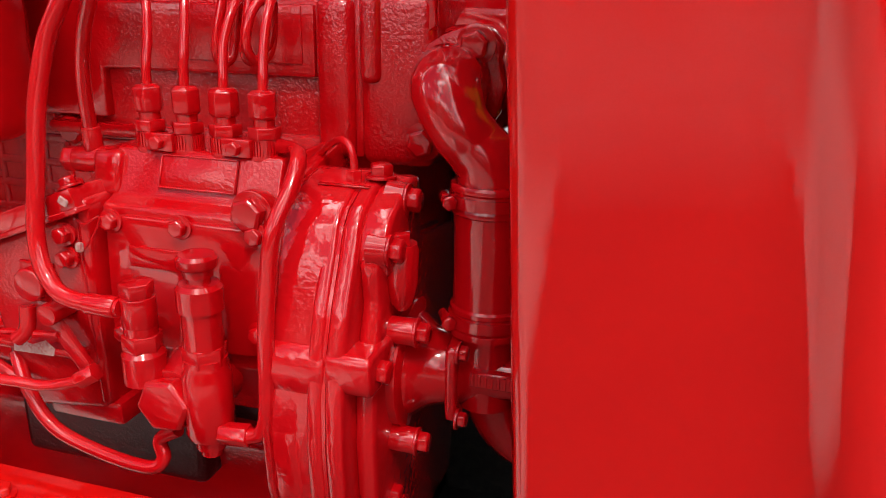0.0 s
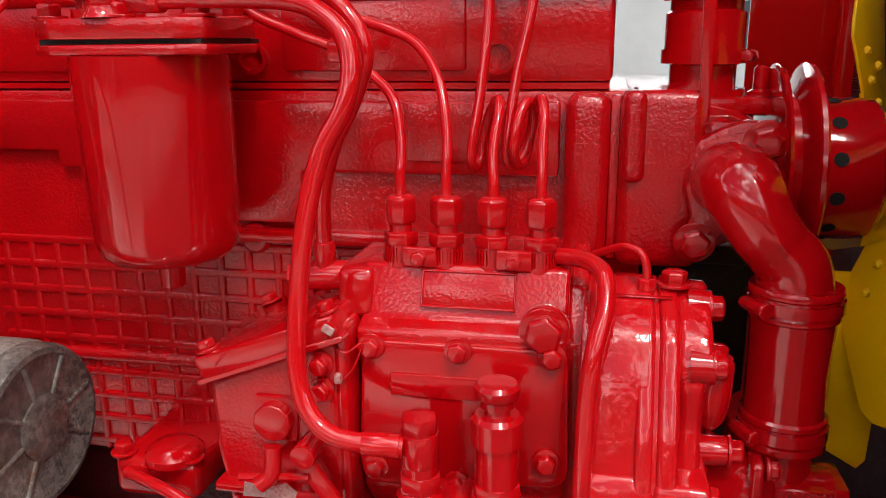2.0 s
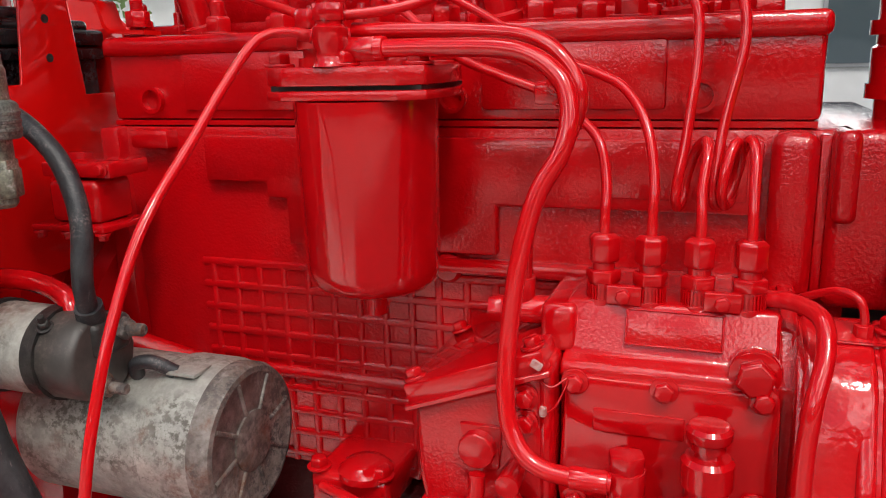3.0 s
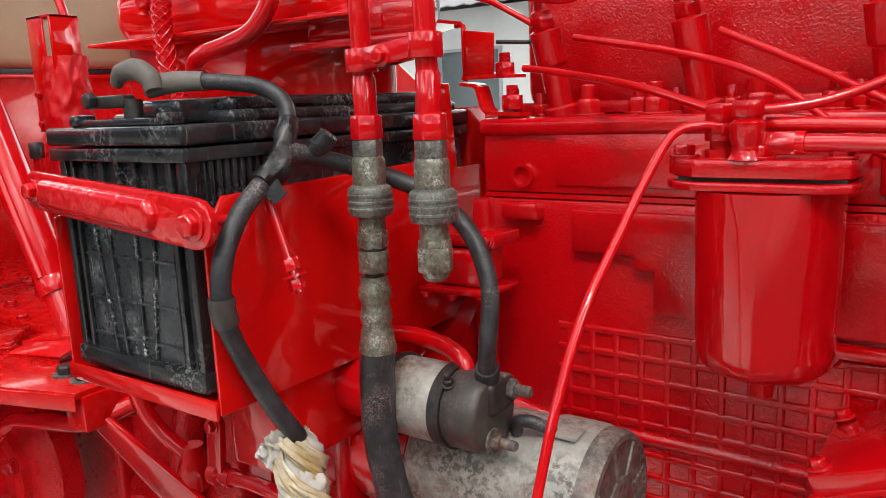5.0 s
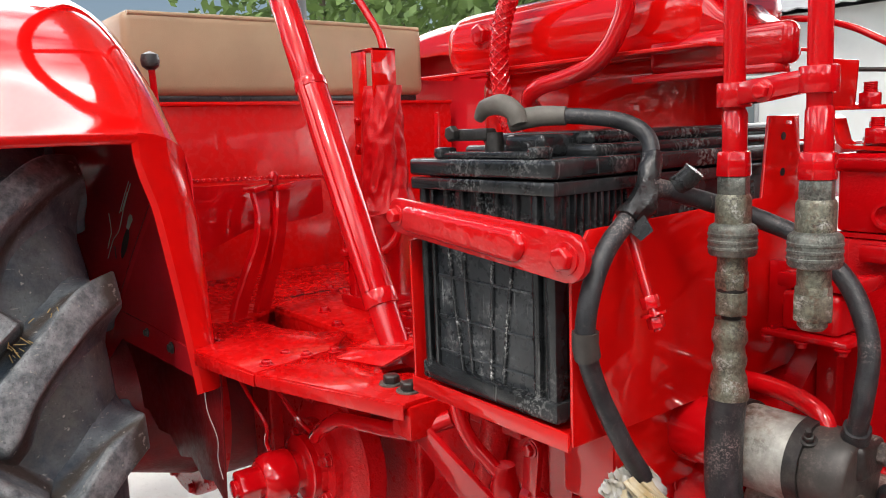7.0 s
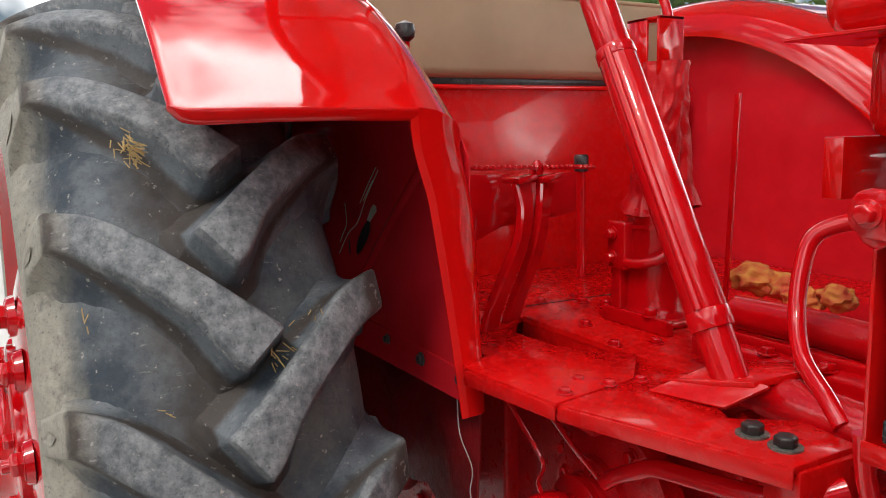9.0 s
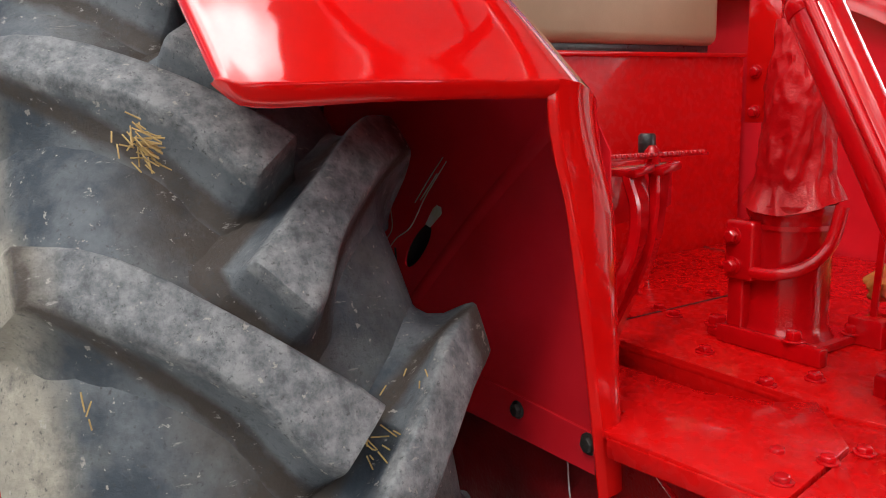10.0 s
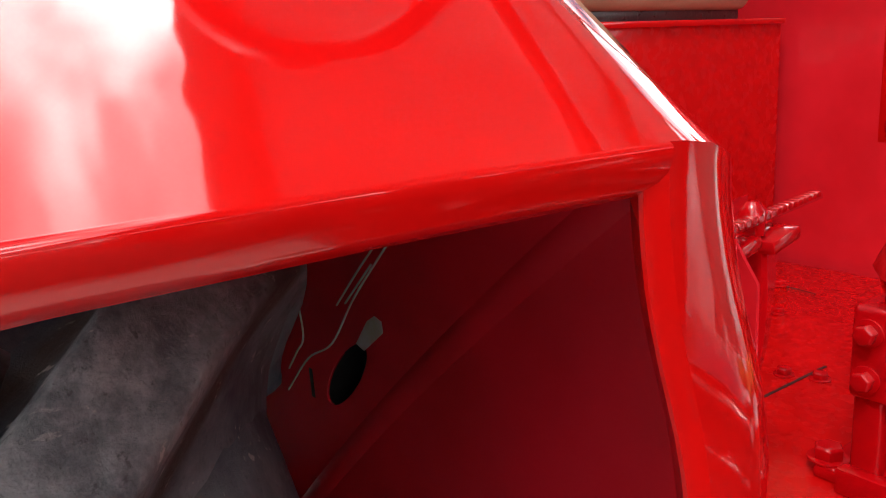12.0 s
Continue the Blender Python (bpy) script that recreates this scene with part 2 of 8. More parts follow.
def fin_material():
    m, nt, b = material("dark_radiator_core", (0.05, 0.03, 0.03), 0.5, 0.4)
    v = coords(nt)
    nt.links.new(ramp(nt, noise_tex(nt, v, 60), [(0.3, (0.05, 0.012, 0.014)), (0.8, (0.14, 0.035, 0.038))]), b.inputs["Base Color"])
    return m


core_dark = fin_material()


def cloth(name, a, c, rough=0.6, scale=30, fine=400):
    m, nt, b = material(name, a, rough)
    v = coords(nt)
    col = mix(nt, ramp(nt, noise_tex(nt, v, scale, 5), [(0.3, grey(0)), (0.75, grey(1))]), a, c)
    nt.links.new(col, b.inputs["Base Color"])
    bump(nt, b, noise_tex(nt, v, fine, 3), 0.25, 0.001)
    return m


seat_vinyl = cloth("beige_vinyl", (0.44, 0.31, 0.19), (0.36, 0.25, 0.15), 0.42, 8)
knob_black = plastic("black_knob", (0.015, 0.015, 0.016), (0.03, 0.03, 0.03), 0.3)
bag_plastic = cloth("twisted_yellow_plastic_film", (0.36, 0.25, 0.09), (0.50, 0.45, 0.34), 0.2, 60)
bag_white = cloth("milky_plastic_film", (0.50, 0.51, 0.54), (0.42, 0.35, 0.20), 0.18, 55)
rag_cloth = cloth("red_and_yellow_patterned_rag", (0.50, 0.02, 0.02), (0.66, 0.36, 0.06), 0.8, 55)
straw_dry = cloth("dry_straw", (0.50, 0.36, 0.14), (0.38, 0.25, 0.09), 0.7, 60)


def ground_material():
    """Pale concrete round the rear of the tractor; unseen ground beside the engine and farther out is darkened for the
    reflections.
    """
    m, nt, b = material("yard_ground", (0.3, 0.29, 0.27), 0.85)
    v = coords(nt)
    geo = nt.nodes.new("ShaderNodeTexCoord")
    sep = nt.nodes.new("ShaderNodeSeparateXYZ")
    nt.links.new(geo.outputs["Object"], sep.inputs[0])
    edge = nt.nodes.new("ShaderNodeMath")
    edge.operation = "MULTIPLY_ADD"
    nt.links.new(noise_tex(nt, v, 1.6, 5, 0.6), edge.inputs[0])
    edge.inputs[1].default_value = 0.9
    nt.links.new(sep.outputs[0], edge.inputs[2])
    where = nt.nodes.new("ShaderNodeMapRange")
    where.inputs["From Min"].default_value, where.inputs["From Max"].default_value = -0.60, -0.35
    nt.links.new(edge.outputs[0], where.inputs[0])
    out = nt.nodes.new("ShaderNodeMath")
    out.operation = "MULTIPLY_ADD"
    nt.links.new(noise_tex(nt, v, 0.5, 5, 0.6), out.inputs[0])
    out.inputs[1].default_value = 2.2
    nt.links.new(sep.outputs[1], out.inputs[2])
    near = nt.nodes.new("ShaderNodeMapRange")
    near.inputs["From Min"].default_value, near.inputs["From Max"].default_value = -2.9, -1.3
    nt.links.new(out.outputs[0], near.inputs[0])
    both = nt.nodes.new("ShaderNodeMath")
    both.operation = "MULTIPLY"
    nt.links.new(where.outputs[0], both.inputs[0])
    nt.links.new(near.outputs[0], both.inputs[1])
    col = mix(nt, ramp(nt, noise_tex(nt, v, 1.3, 6), [(0.3, grey(0)), (0.7, grey(1))]), (0.62, 0.61, 0.58), (0.52, 0.51, 0.48))
    col = mix(nt, ramp(nt, noise_tex(nt, v, 35, 8, 0.7), [(0.55, grey(0)), (0.72, grey(0.7))]), col, (0.38, 0.37, 0.35))
    far = nt.nodes.new("ShaderNodeMapRange")
    far.inputs["From Min"].default_value, far.inputs["From Max"].default_value = -1.3, -2.6
    nt.links.new(sep.outputs[1], far.inputs[0])
    col = mix(nt, far.outputs[0], col, mix(nt, ramp(nt, noise_tex(nt, v, 0.8, 6), [(0.35, grey(0)), (0.65, grey(1))]), (0.30, 0.29, 0.27), (0.17, 0.165, 0.15)))
    # ground colour darkened here so the engine and hood mirror a dark surface
    dark = mix(nt, ramp(nt, noise_tex(nt, v, 60, 6, 0.7), [(0.4, grey(0)), (0.65, grey(1))]), (0.026, 0.024, 0.022), (0.055, 0.052, 0.047))
    col = mix(nt, both.outputs[0], col, dark)
    nt.links.new(col, b.inputs["Base Color"])
    bump(nt, b, noise_tex(nt, v, 60, 6), 0.4, 0.004)
    return m


concrete = ground_material()
pale_wall = cloth("pale_grey_render", (0.62, 0.63, 0.63), (0.52, 0.53, 0.53), 0.85, 1.5, 40)
roof_sheet = cloth("grey_roof_sheet", (0.30, 0.31, 0.32), (0.22, 0.22, 0.23), 0.6, 3, 60)
white_car_paint = cloth("white_car_paint", (0.72, 0.75, 0.77), (0.66, 0.70, 0.72), 0.2, 4, 10)
leaf_green = cloth("green_leaves", (0.10, 0.17, 0.03), (0.05, 0.10, 0.02), 0.6, 2)
leaf_dark = cloth("dark_conifer_leaves", (0.040, 0.062, 0.022), (0.022, 0.036, 0.014), 0.7, 2)
bark = cloth("bark", (0.12, 0.09, 0.06), (0.07, 0.05, 0.04), 0.9, 8)


def glass_material():
    m, nt, b = material("dark_window_glass", (0.06, 0.08, 0.09), 0.05)
    return m


window_glass = glass_material()


# ---- building helpers ----
def thing(name, at, label, category, group="", kind=""):
    e = new(name)
    e.location = at
    e.empty_display_size = 0.05
    return tagged(e, label, category, group, kind)


def to_object(name, bm, mat, smooth=38):
    me = bpy.data.meshes.new(name)
    bmesh.ops.recalc_face_normals(bm, faces=bm.faces)
    for f in bm.faces:
        f.smooth = True
    bm.to_mesh(me)
    bm.free()
    me.set_sharp_from_angle(angle=radians(smooth))
    me.materials.append(mat)
    return new(name, me)


def part(name, bm, mat, parent, label="", smooth=38):
    ob = to_object(name, bm, mat, smooth)
    ob.parent = parent
    at = parent.location if parent.parent is None else Vector((0, 0, 0))
    ob.matrix_parent_inverse = Matrix.Translation(-at)
    if label:
        ob["label"] = label
    return ob


def merge(bm, t):
    me = bpy.data.meshes.new("scratch")
    t.to_mesh(me)
    t.free()
    bm.from_mesh(me)
    bpy.data.meshes.remove(me)
    return bm


def soften(t, width, seg=2, angle=25):
    edges = [e for e in t.edges if len(e.link_faces) == 2 and e.calc_face_angle(0) > radians(angle)]
    if width > 0 and edges:
        bmesh.ops.bevel(t, geom=edges, offset=width, segments=seg, affect="EDGES", profile=0.5, clamp_overlap=True)


def fresh(bm):
    return bm if bm is not None else bmesh.new()


def box(x0, x1, y0, y1, z0, z1, bev=0.002, seg=2, bm=None, m=None):
    bm, t = fresh(bm), bmesh.new()
    bmesh.ops.create_cube(t, size=1)
    for v in t.verts:
        v.co = Vector((x0 + (v.co.x + 0.5) * (x1 - x0), y0 + (v.co.y + 0.5) * (y1 - y0), z0 + (v.co.z + 0.5) * (z1 - z0)))
    soften(t, bev, seg)
    if m is not None:
        t.transform(m)
    return merge(bm, t)


def frame_of(axis):
    a = Vector(axis).normalized()
    u = a.orthogonal().normalized()
    if abs(a.z) < 0.9:
        u = Vector((0, 0, 1)).cross(a).normalized()
    return a, u, a.cross(u)


def lathe(p, axis, profile, n=28, bm=None, bev=0.0, turn=0.0):
    """A body of revolution: profile is (distance along the axis, radius) from one end to the other."""
    bm, t = fresh(bm), bmesh.new()
    a, u, w = frame_of(axis)
    rings = []
    for d, r in profile:
        c = Vector(p) + a * d
        if r < 1e-6:
            rings.append([t.verts.new(c)])
        else:
            rings.append([t.verts.new(c + (u * math.cos(2 * math.pi * k / n + turn) + w * math.sin(2 * math.pi * k / n + turn)) * r) for k in range(n)])
    for A, B in zip(rings, rings[1:]):
        if len(A) == 1 and len(B) == 1:
            continue
        for k in range(n):
            j = (k + 1) % n
            if len(A) == 1:
                t.faces.new((A[0], B[k], B[j]))
            elif len(B) == 1:
                t.faces.new((A[k], B[0], A[j]))
            else:
                t.faces.new((A[k], B[k], B[j], A[j]))
    for ring in (rings[0], rings[-1]):
        if len(ring) > 1:
            t.faces.new(ring)
    bmesh.ops.recalc_face_normals(t, faces=t.faces)
    soften(t, bev, 2, 30)
    return merge(bm, t)


def rod(p0, p1, r, n=20, bev=0.0, bm=None, r1=None, turn=0.0):
    d = Vector(p1) - Vector(p0)
    return lathe(p0, d, [(0, r), (d.length, r if r1 is None else r1)], n, bm, bev, turn)


def hex_bolt(p, axis, r=0.009, h=0.007, bm=None, washer=True, stud=0.0, turn=0.3):
    """Bolt head standing on p along axis, with washer and an optional stud end."""
    bm = fresh(bm)
    a = Vector(axis).normalized()
    q = Vector(p)
    if washer:
        lathe(q, a, [(0, r * 1.35), (0.0022, r * 1.35)], 20, bm, 0.0005)
        q = q + a * 0.0022
    lathe(q, a, [(0, r), (h * 0.82, r), (h, r * 0.82)], 6, bm, 0.0006, turn)
    if stud:
        lathe(q + a * h, a, [(0, r * 0.55), (stud * 0.9, r * 0.55), (stud, r * 0.45)], 12, bm)
    return bm


def curve_points(pts, step=6):
    """A smooth line through the points."""
    P = [Vector(p) for p in pts]
    P = [P[0] * 2 - P[1]] + P + [P[-1] * 2 - P[-2]]
    out = []
    for i in range(1, len(P) - 2):
        a, b, c, d = P[i - 1 : i + 3]
        for k in range(step):
            s = k / step
            out.append(0.5 * (2 * b + (c - a) * s + (2 * a - 5 * b + 4 * c - d) * s * s + (3 * b - a - 3 * c + d) * s**3))
    return out + [P[-2]]


def tube(pts, r, n=12, step=6, bm=None, wobble=0.0, ends=True):
    """A pipe along a smooth line; r is one radius or one for each point."""
    bm, t = fresh(bm), bmesh.new()
    line = curve_points(pts, step) if step > 1 else [Vector(p) for p in pts]
    if isinstance(r, (list, tuple)):
        radii = [r[min(int(i / step), len(r) - 1)] * (1 - (i % step) / step) + r[min(int(i / step) + 1, len(r) - 1)] * ((i % step) / step) for i in range(len(line))]
    else:
        radii = [r] * len(line)
    rings, u = [], None
    for i, c in enumerate(line):
        d = (line[min(i + 1, len(line) - 1)] - line[max(i - 1, 0)]).normalized()
        u = d.orthogonal().normalized() if u is None else (u - d * u.dot(d)).normalized()
        w = d.cross(u)
        ring = []
        for k in range(n):
            ang = 2 * math.pi * k / n
            rr = radii[i] * (1 + wobble * noise.noise((c + u * math.cos(ang) * 0.02 + w * math.sin(ang) * 0.02) * 60))
            ring.append(t.verts.new(c + (u * math.cos(ang) + w * math.sin(ang)) * rr))
        rings.append(ring)
    for A, B in zip(rings, rings[1:]):
        for k in range(n):
            t.faces.new((A[k], A[(k + 1) % n], B[(k + 1) % n], B[k]))
    if ends:
        t.faces.new(rings[0])
        t.faces.new(rings[-1][::-1])
    return merge(bm, t)


def prism(pts, plane, a, b, bev=0.002, seg=2, bm=None, m=None):
    """A flat outline, drawn in 'xz', 'yz' or 'xy', made thick from a to b along the third axis."""
    bm, t = fresh(bm), bmesh.new()

    def put(p, d):
        return {"xz": (p[0], d, p[1]), "yz": (d, p[0], p[1]), "xy": (p[0], p[1], d)}[plane]

    A, B = [t.verts.new(put(p, a)) for p in pts], [t.verts.new(put(p, b)) for p in pts]
    t.faces.new(A)
    t.faces.new(B[::-1])
    for k in range(len(pts)):
        j = (k + 1) % len(pts)
        t.faces.new((A[k], B[k], B[j], A[j]))
    bmesh.ops.recalc_face_normals(t, faces=t.faces)
    soften(t, bev, seg)
    if m is not None:
        t.transform(m)
    return merge(bm, t)


def sheet(pts, thick, bev=0.0, bm=None):
    """A flat plate through points in space, made thick along its normal."""
    bm, t = fresh(bm), bmesh.new()
    P = [Vector(p) for p in pts]
    nrm = (P[1] - P[0]).cross(P[2] - P[0]).normalized() * thick
    A, B = [t.verts.new(p) for p in P], [t.verts.new(p + nrm) for p in P]
    t.faces.new(A)
    t.faces.new(B[::-1])
    for k in range(len(P)):
        j = (k + 1) % len(P)
        t.faces.new((A[k], B[k], B[j], A[j]))
    bmesh.ops.recalc_face_normals(t, faces=t.faces)
    soften(t, bev, 2)
    return merge(bm, t)


def grid_surface(rows, thick=0.0, bm=None):
    """A skin over rows of points, with an optional thickness along its normals."""
    bm, t = fresh(bm), bmesh.new()
    V = [[t.verts.new(p) for p in row] for row in rows]
    for A, B in zip(V, V[1:]):
        for k in range(len(A) - 1):
            t.faces.new((A[k], A[k + 1], B[k + 1], B[k]))
    if thick:
        bmesh.ops.recalc_face_normals(t, faces=t.faces)
        t.normal_update()
        under = {v: t.verts.new(v.co - v.normal * thick) for v in t.verts[:]}
        for f in t.faces[:]:
            t.faces.new([under[v] for v in reversed(f.verts)])
        for e in [e for e in t.edges[:] if len(e.link_faces) == 1 and e.verts[0] in under and e.verts[1] in under]:
            a, b = e.verts
            t.faces.new((a, b, under[b], under[a]))
    return merge(bm, t)


def ball(c, r, bm=None, sub=2, jag=0.0, squash=(1, 1, 1), freq=8):
    bm, t = fresh(bm), bmesh.new()
    bmesh.ops.create_icosphere(t, subdivisions=sub, radius=1)
    for v in t.verts:
        k = 1 + jag * noise.noise(v.co * freq * 0.2 + Vector(c) * 7)
        v.co = Vector((v.co.x * squash[0], v.co.y * squash[1], v.co.z * squash[2])) * r * k + Vector(c)
    return merge(bm, t)


def arc(cx, cy, r, a0, a1, n=8):
    return [(cx + r * math.cos(radians(a0 + (a1 - a0) * k / n)), cy + r * math.sin(radians(a0 + (a1 - a0) * k / n))) for k in range(n + 1)]


def ring_clamp(p, axis, r, width, parent, bolt_dir, name="hose_clamp"):
    a = Vector(axis).normalized()
    d = Vector(bolt_dir).normalized()
    bm = lathe(Vector(p) - a * width / 2, a, [(0, r), (0, r + 0.0018), (width, r + 0.0018), (width, r)], 32)
    q = Vector(p) + d * (r + 0.004)
    s = a.cross(d)
    rod(q - s * 0.008, q + s * 0.012, 0.0045, 8, 0.0004, bm)
    hex_bolt(q + s * 0.010, s, 0.0055, 0.005, bm, False)
    return part(name, bm, red_smooth, parent)


X, Y, Z = Vector((1, 0, 0)), Vector((0, 1, 0)), Vector((0, 0, 1))


# ---- ground and surroundings ----
tagged(to_object("ground", grid_surface([[(x, y, 0) for x in (-60, -8, -3, 0, 4, 60)] for y in (-60, -6, 0, 3, 8, 60)]), concrete),
       "pale dusty concrete yard under the tractor", "ground", kind="structure")


# ---- engine ----
def build_engine():
    e = thing("engine", (-0.62, 0.9, 0.6), "red painted cast-iron diesel engine with grid-ribbed side, head studs and injectors", "engine")
    # crankcase and cylinder block
    bm = box(-0.945, -0.30, 0.703, 1.10, 0.842, 1.171, 0.006)
    part("block", bm, red_rough, e)
    part("lower_crankcase", box(-0.945, -0.30, 0.755, 1.10, 0.55, 0.843, 0.006), shade_red, e, "lower crankcase in dark red that paints its shade")
    bm = prism([(-0.838, 1.163), (-0.838, 1.121), (-0.775, 1.121), (-0.775, 1.107), (-0.755, 1.107), (-0.755, 1.066), (-0.56, 1.066), (-0.56, 1.108), (-0.362, 1.108), (-0.362, 1.163)], "xz", 0.694, 0.71, 0.003, 2)
    part("water_jacket_cover", bm, red_cast, e)
    part("casting_lug", box(-0.915, -0.872, 0.688, 0.71, 1.150, 1.168, 0.004), red_cast, e)
    bm = prism([(-0.475, 1.162), (-0.475, 1.118), (-0.372, 1.118), (-0.372, 1.162)], "xz", 0.6925, 0.70, 0.0015)
    part("side_plate", bm, red_cast, e)
    # long lip above the ribbed panel
    part("crankcase_lip", box(-0.62, -0.335, 0.688, 0.71, 1.050, 1.062, 0.004), red_cast, e)
    # ribs that cast a square grid
    bm = bmesh.new()
    for z in (1.042, 1.0195, 0.997, 0.9745, 0.952, 0.921, 0.8985, 0.876, 0.8535):
        box(-0.858, -0.49, 0.7006, 0.71, z - 0.0040, z + 0.0040, 0.0024, 3, bm)
    for k in range(15):
        x = -0.8455 + 0.0256 * k
        box(x - 0.0036, x + 0.0036, 0.7007, 0.71, 0.844, 1.046, 0.0023, 3, bm)
    part("rib_grid", bm, red_rough, e)
    part("oil_gallery", rod((-0.90, 0.703, 0.938), (-0.48, 0.703, 0.938), 0.0065, 14), red_rough, e)
    part("core_plug", lathe((-0.605, 0.705, 1.052), -Y, [(0, 0.013), (0.007, 0.013), (0.010, 0.010)], 24), red_cast, e)
    # rounded lower side towards the flywheel
    bm = prism([(-0.945, 0.93), (-0.86, 0.87), (-0.86, 0.62), (-0.99, 0.62), (-0.99, 0.90)], "xz", 0.66, 0.75, 0.02, 4)
    part("flywheel_flange", bm, red_cast, e)
    part("rear_face", box(-0.952, -0.93, 0.690, 1.0, 0.95, 1.17, 0.004), red_cast, e)
    # front water gallery, very grainy
    bm = box(-0.358, -0.326, 0.682, 1.0, 1.048, 1.170, 0.010, 3)
    box(-0.3265, -0.3195, 0.688, 1.0, 1.05, 1.168, 0.002, 2, bm)
    box(-0.320, -0.262, 0.680, 1.0, 1.046, 1.172, 0.009, 3, bm)
    box(-0.318, -0.302, 0.674, 0.72, 1.108, 1.172, 0.006, 3, bm)
    part("water_gallery", bm, red_rough, e)
    part("front_cover", box(-0.262, -0.232, 0.70, 1.0, 1.078, 1.15, 0.006), red_cast, e)
    # oil pan and lower parts
    part("oil_pan", prism([(0.72, 0.75), (0.76, 0.55), (1.04, 0.55), (1.08, 0.75)], "yz", -0.93, -0.30, 0.015, 3), red_cast, e)
    part("lower_cover", box(-0.72, -0.50, 0.70, 0.76, 0.70, 0.835, 0.010, 3), shade_red, e)
    lift = part("lift_pump", box(-0.715, -0.64, 0.632, 0.71, 0.845, 0.880, 0.008, 3), red_cast, e)
    part("lift_pump_dome", lathe((-0.665, 0.645, 0.878), Z, [(0, 0.024), (0.006, 0.024), (0.012, 0.018), (0.014, 0.008)], 26), red_smooth, lift)
    for x in (-0.708, -0.648):
        part("lift_pump_bolt", hex_bolt((x, 0.640, 0.880), Z, 0.008, 0.008), red_smooth, lift)
    part("lift_pump_pipe", tube([(-0.70, 0.63, 0.868), (-0.66, 0.61, 0.872), (-0.62, 0.60, 0.862), (-0.59, 0.60, 0.85)], 0.005, 10), red_pipe, lift)
    # cylinder head
    bm = box(-0.945, -0.326, 0.706, 1.02, 1.1755, 1.244, 0.005)
    box(-0.948, -0.323, 0.700, 1.025, 1.234, 1.252, 0.006, 3, bm)
    box(-0.86, -0.655, 0.7025, 0.72, 1.184, 1.236, 0.003, 2, bm)
    box(-0.575, -0.432, 0.7025, 0.72, 1.184, 1.236, 0.003, 2, bm)
    head = part("cylinder_head", bm, red_cast, e)
    part("head_gasket", box(-0.943, -0.328, 0.7045, 1.02, 1.1712, 1.1757, 0.0), red_cast, e)
    for x in (-0.897, -0.600, -0.408):
        part("core_hole", lathe((x, 0.7075, 1.194), -Y, [(0, 0.0125), (0.0065, 0.0125), (0.0065, 0.0095), (0.001, 0.0085)], 24), red_cast, head)
    # valve cover, rounded cast box
    bm = box(-0.955, -0.36, 0.805, 1.06, 1.25, 1.43, 0.030, 5)
    box(-0.965, -0.35, 0.795, 1.07, 1.252, 1.266, 0.004, 2, bm)
    part("valve_cover", bm, red_rough, e)
    # head studs and nuts
    for x, y, z in ((-0.920, 0.728, 1.252), (-0.838, 0.735, 1.252), (-0.766, 0.728, 1.252), (-0.676, 0.735, 1.252), (-0.612, 0.728, 1.252), (-0.535, 0.732, 1.252), (-0.462, 0.728, 1.252), (-0.385, 0.732, 1.252),
                    (-0.80, 0.775, 1.252), (-0.69, 0.775, 1.252), (-0.50, 0.775, 1.252)):
        bm = hex_bolt((x, y, z), Z, 0.0125, 0.014, None, True, 0.014)
        part("stud_nut", bm, red_cast, e)
    # injectors, leaning outwards
    for x in (-0.885, -0.735, -0.575, -0.425):
        a = Vector((-0.12, -0.22, 1)).normalized()
        p = Vector((x, 0.775, 1.25))
        bm = lathe(p, a, [(0, 0.019), (0.012, 0.019), (0.014, 0.014), (0.055, 0.0135), (0.058, 0.0165), (0.092, 0.0165), (0.094, 0.011), (0.112, 0.011), (0.114, 0.007), (0.125, 0.006)], 20)
        inj = part("injector", bm, red_cast, e)
        part("injector_nut", rod(p + a * 0.094, p + a * 0.108, 0.0135, 6, 0.001), red_smooth, inj)
        for s in (-1, 1):
            q = Vector((x + 0.026 * s, 0.772, 1.252))
            part("clamp_nut", hex_bolt(q, Z, 0.0085, 0.010, None, True, 0.012), red_cast, inj)
    # leak-off pipe over the injectors
    part("leak_off_pipe", tube([(-0.905, 0.74, 1.372), (-0.86, 0.735, 1.365), (-0.82, 0.735, 1.374), (-0.76, 0.735, 1.372), (-0.70, 0.735, 1.364), (-0.62, 0.735, 1.374), (-0.5, 0.735, 1.37)], 0.0035, 8), red_pipe, e)
    return e


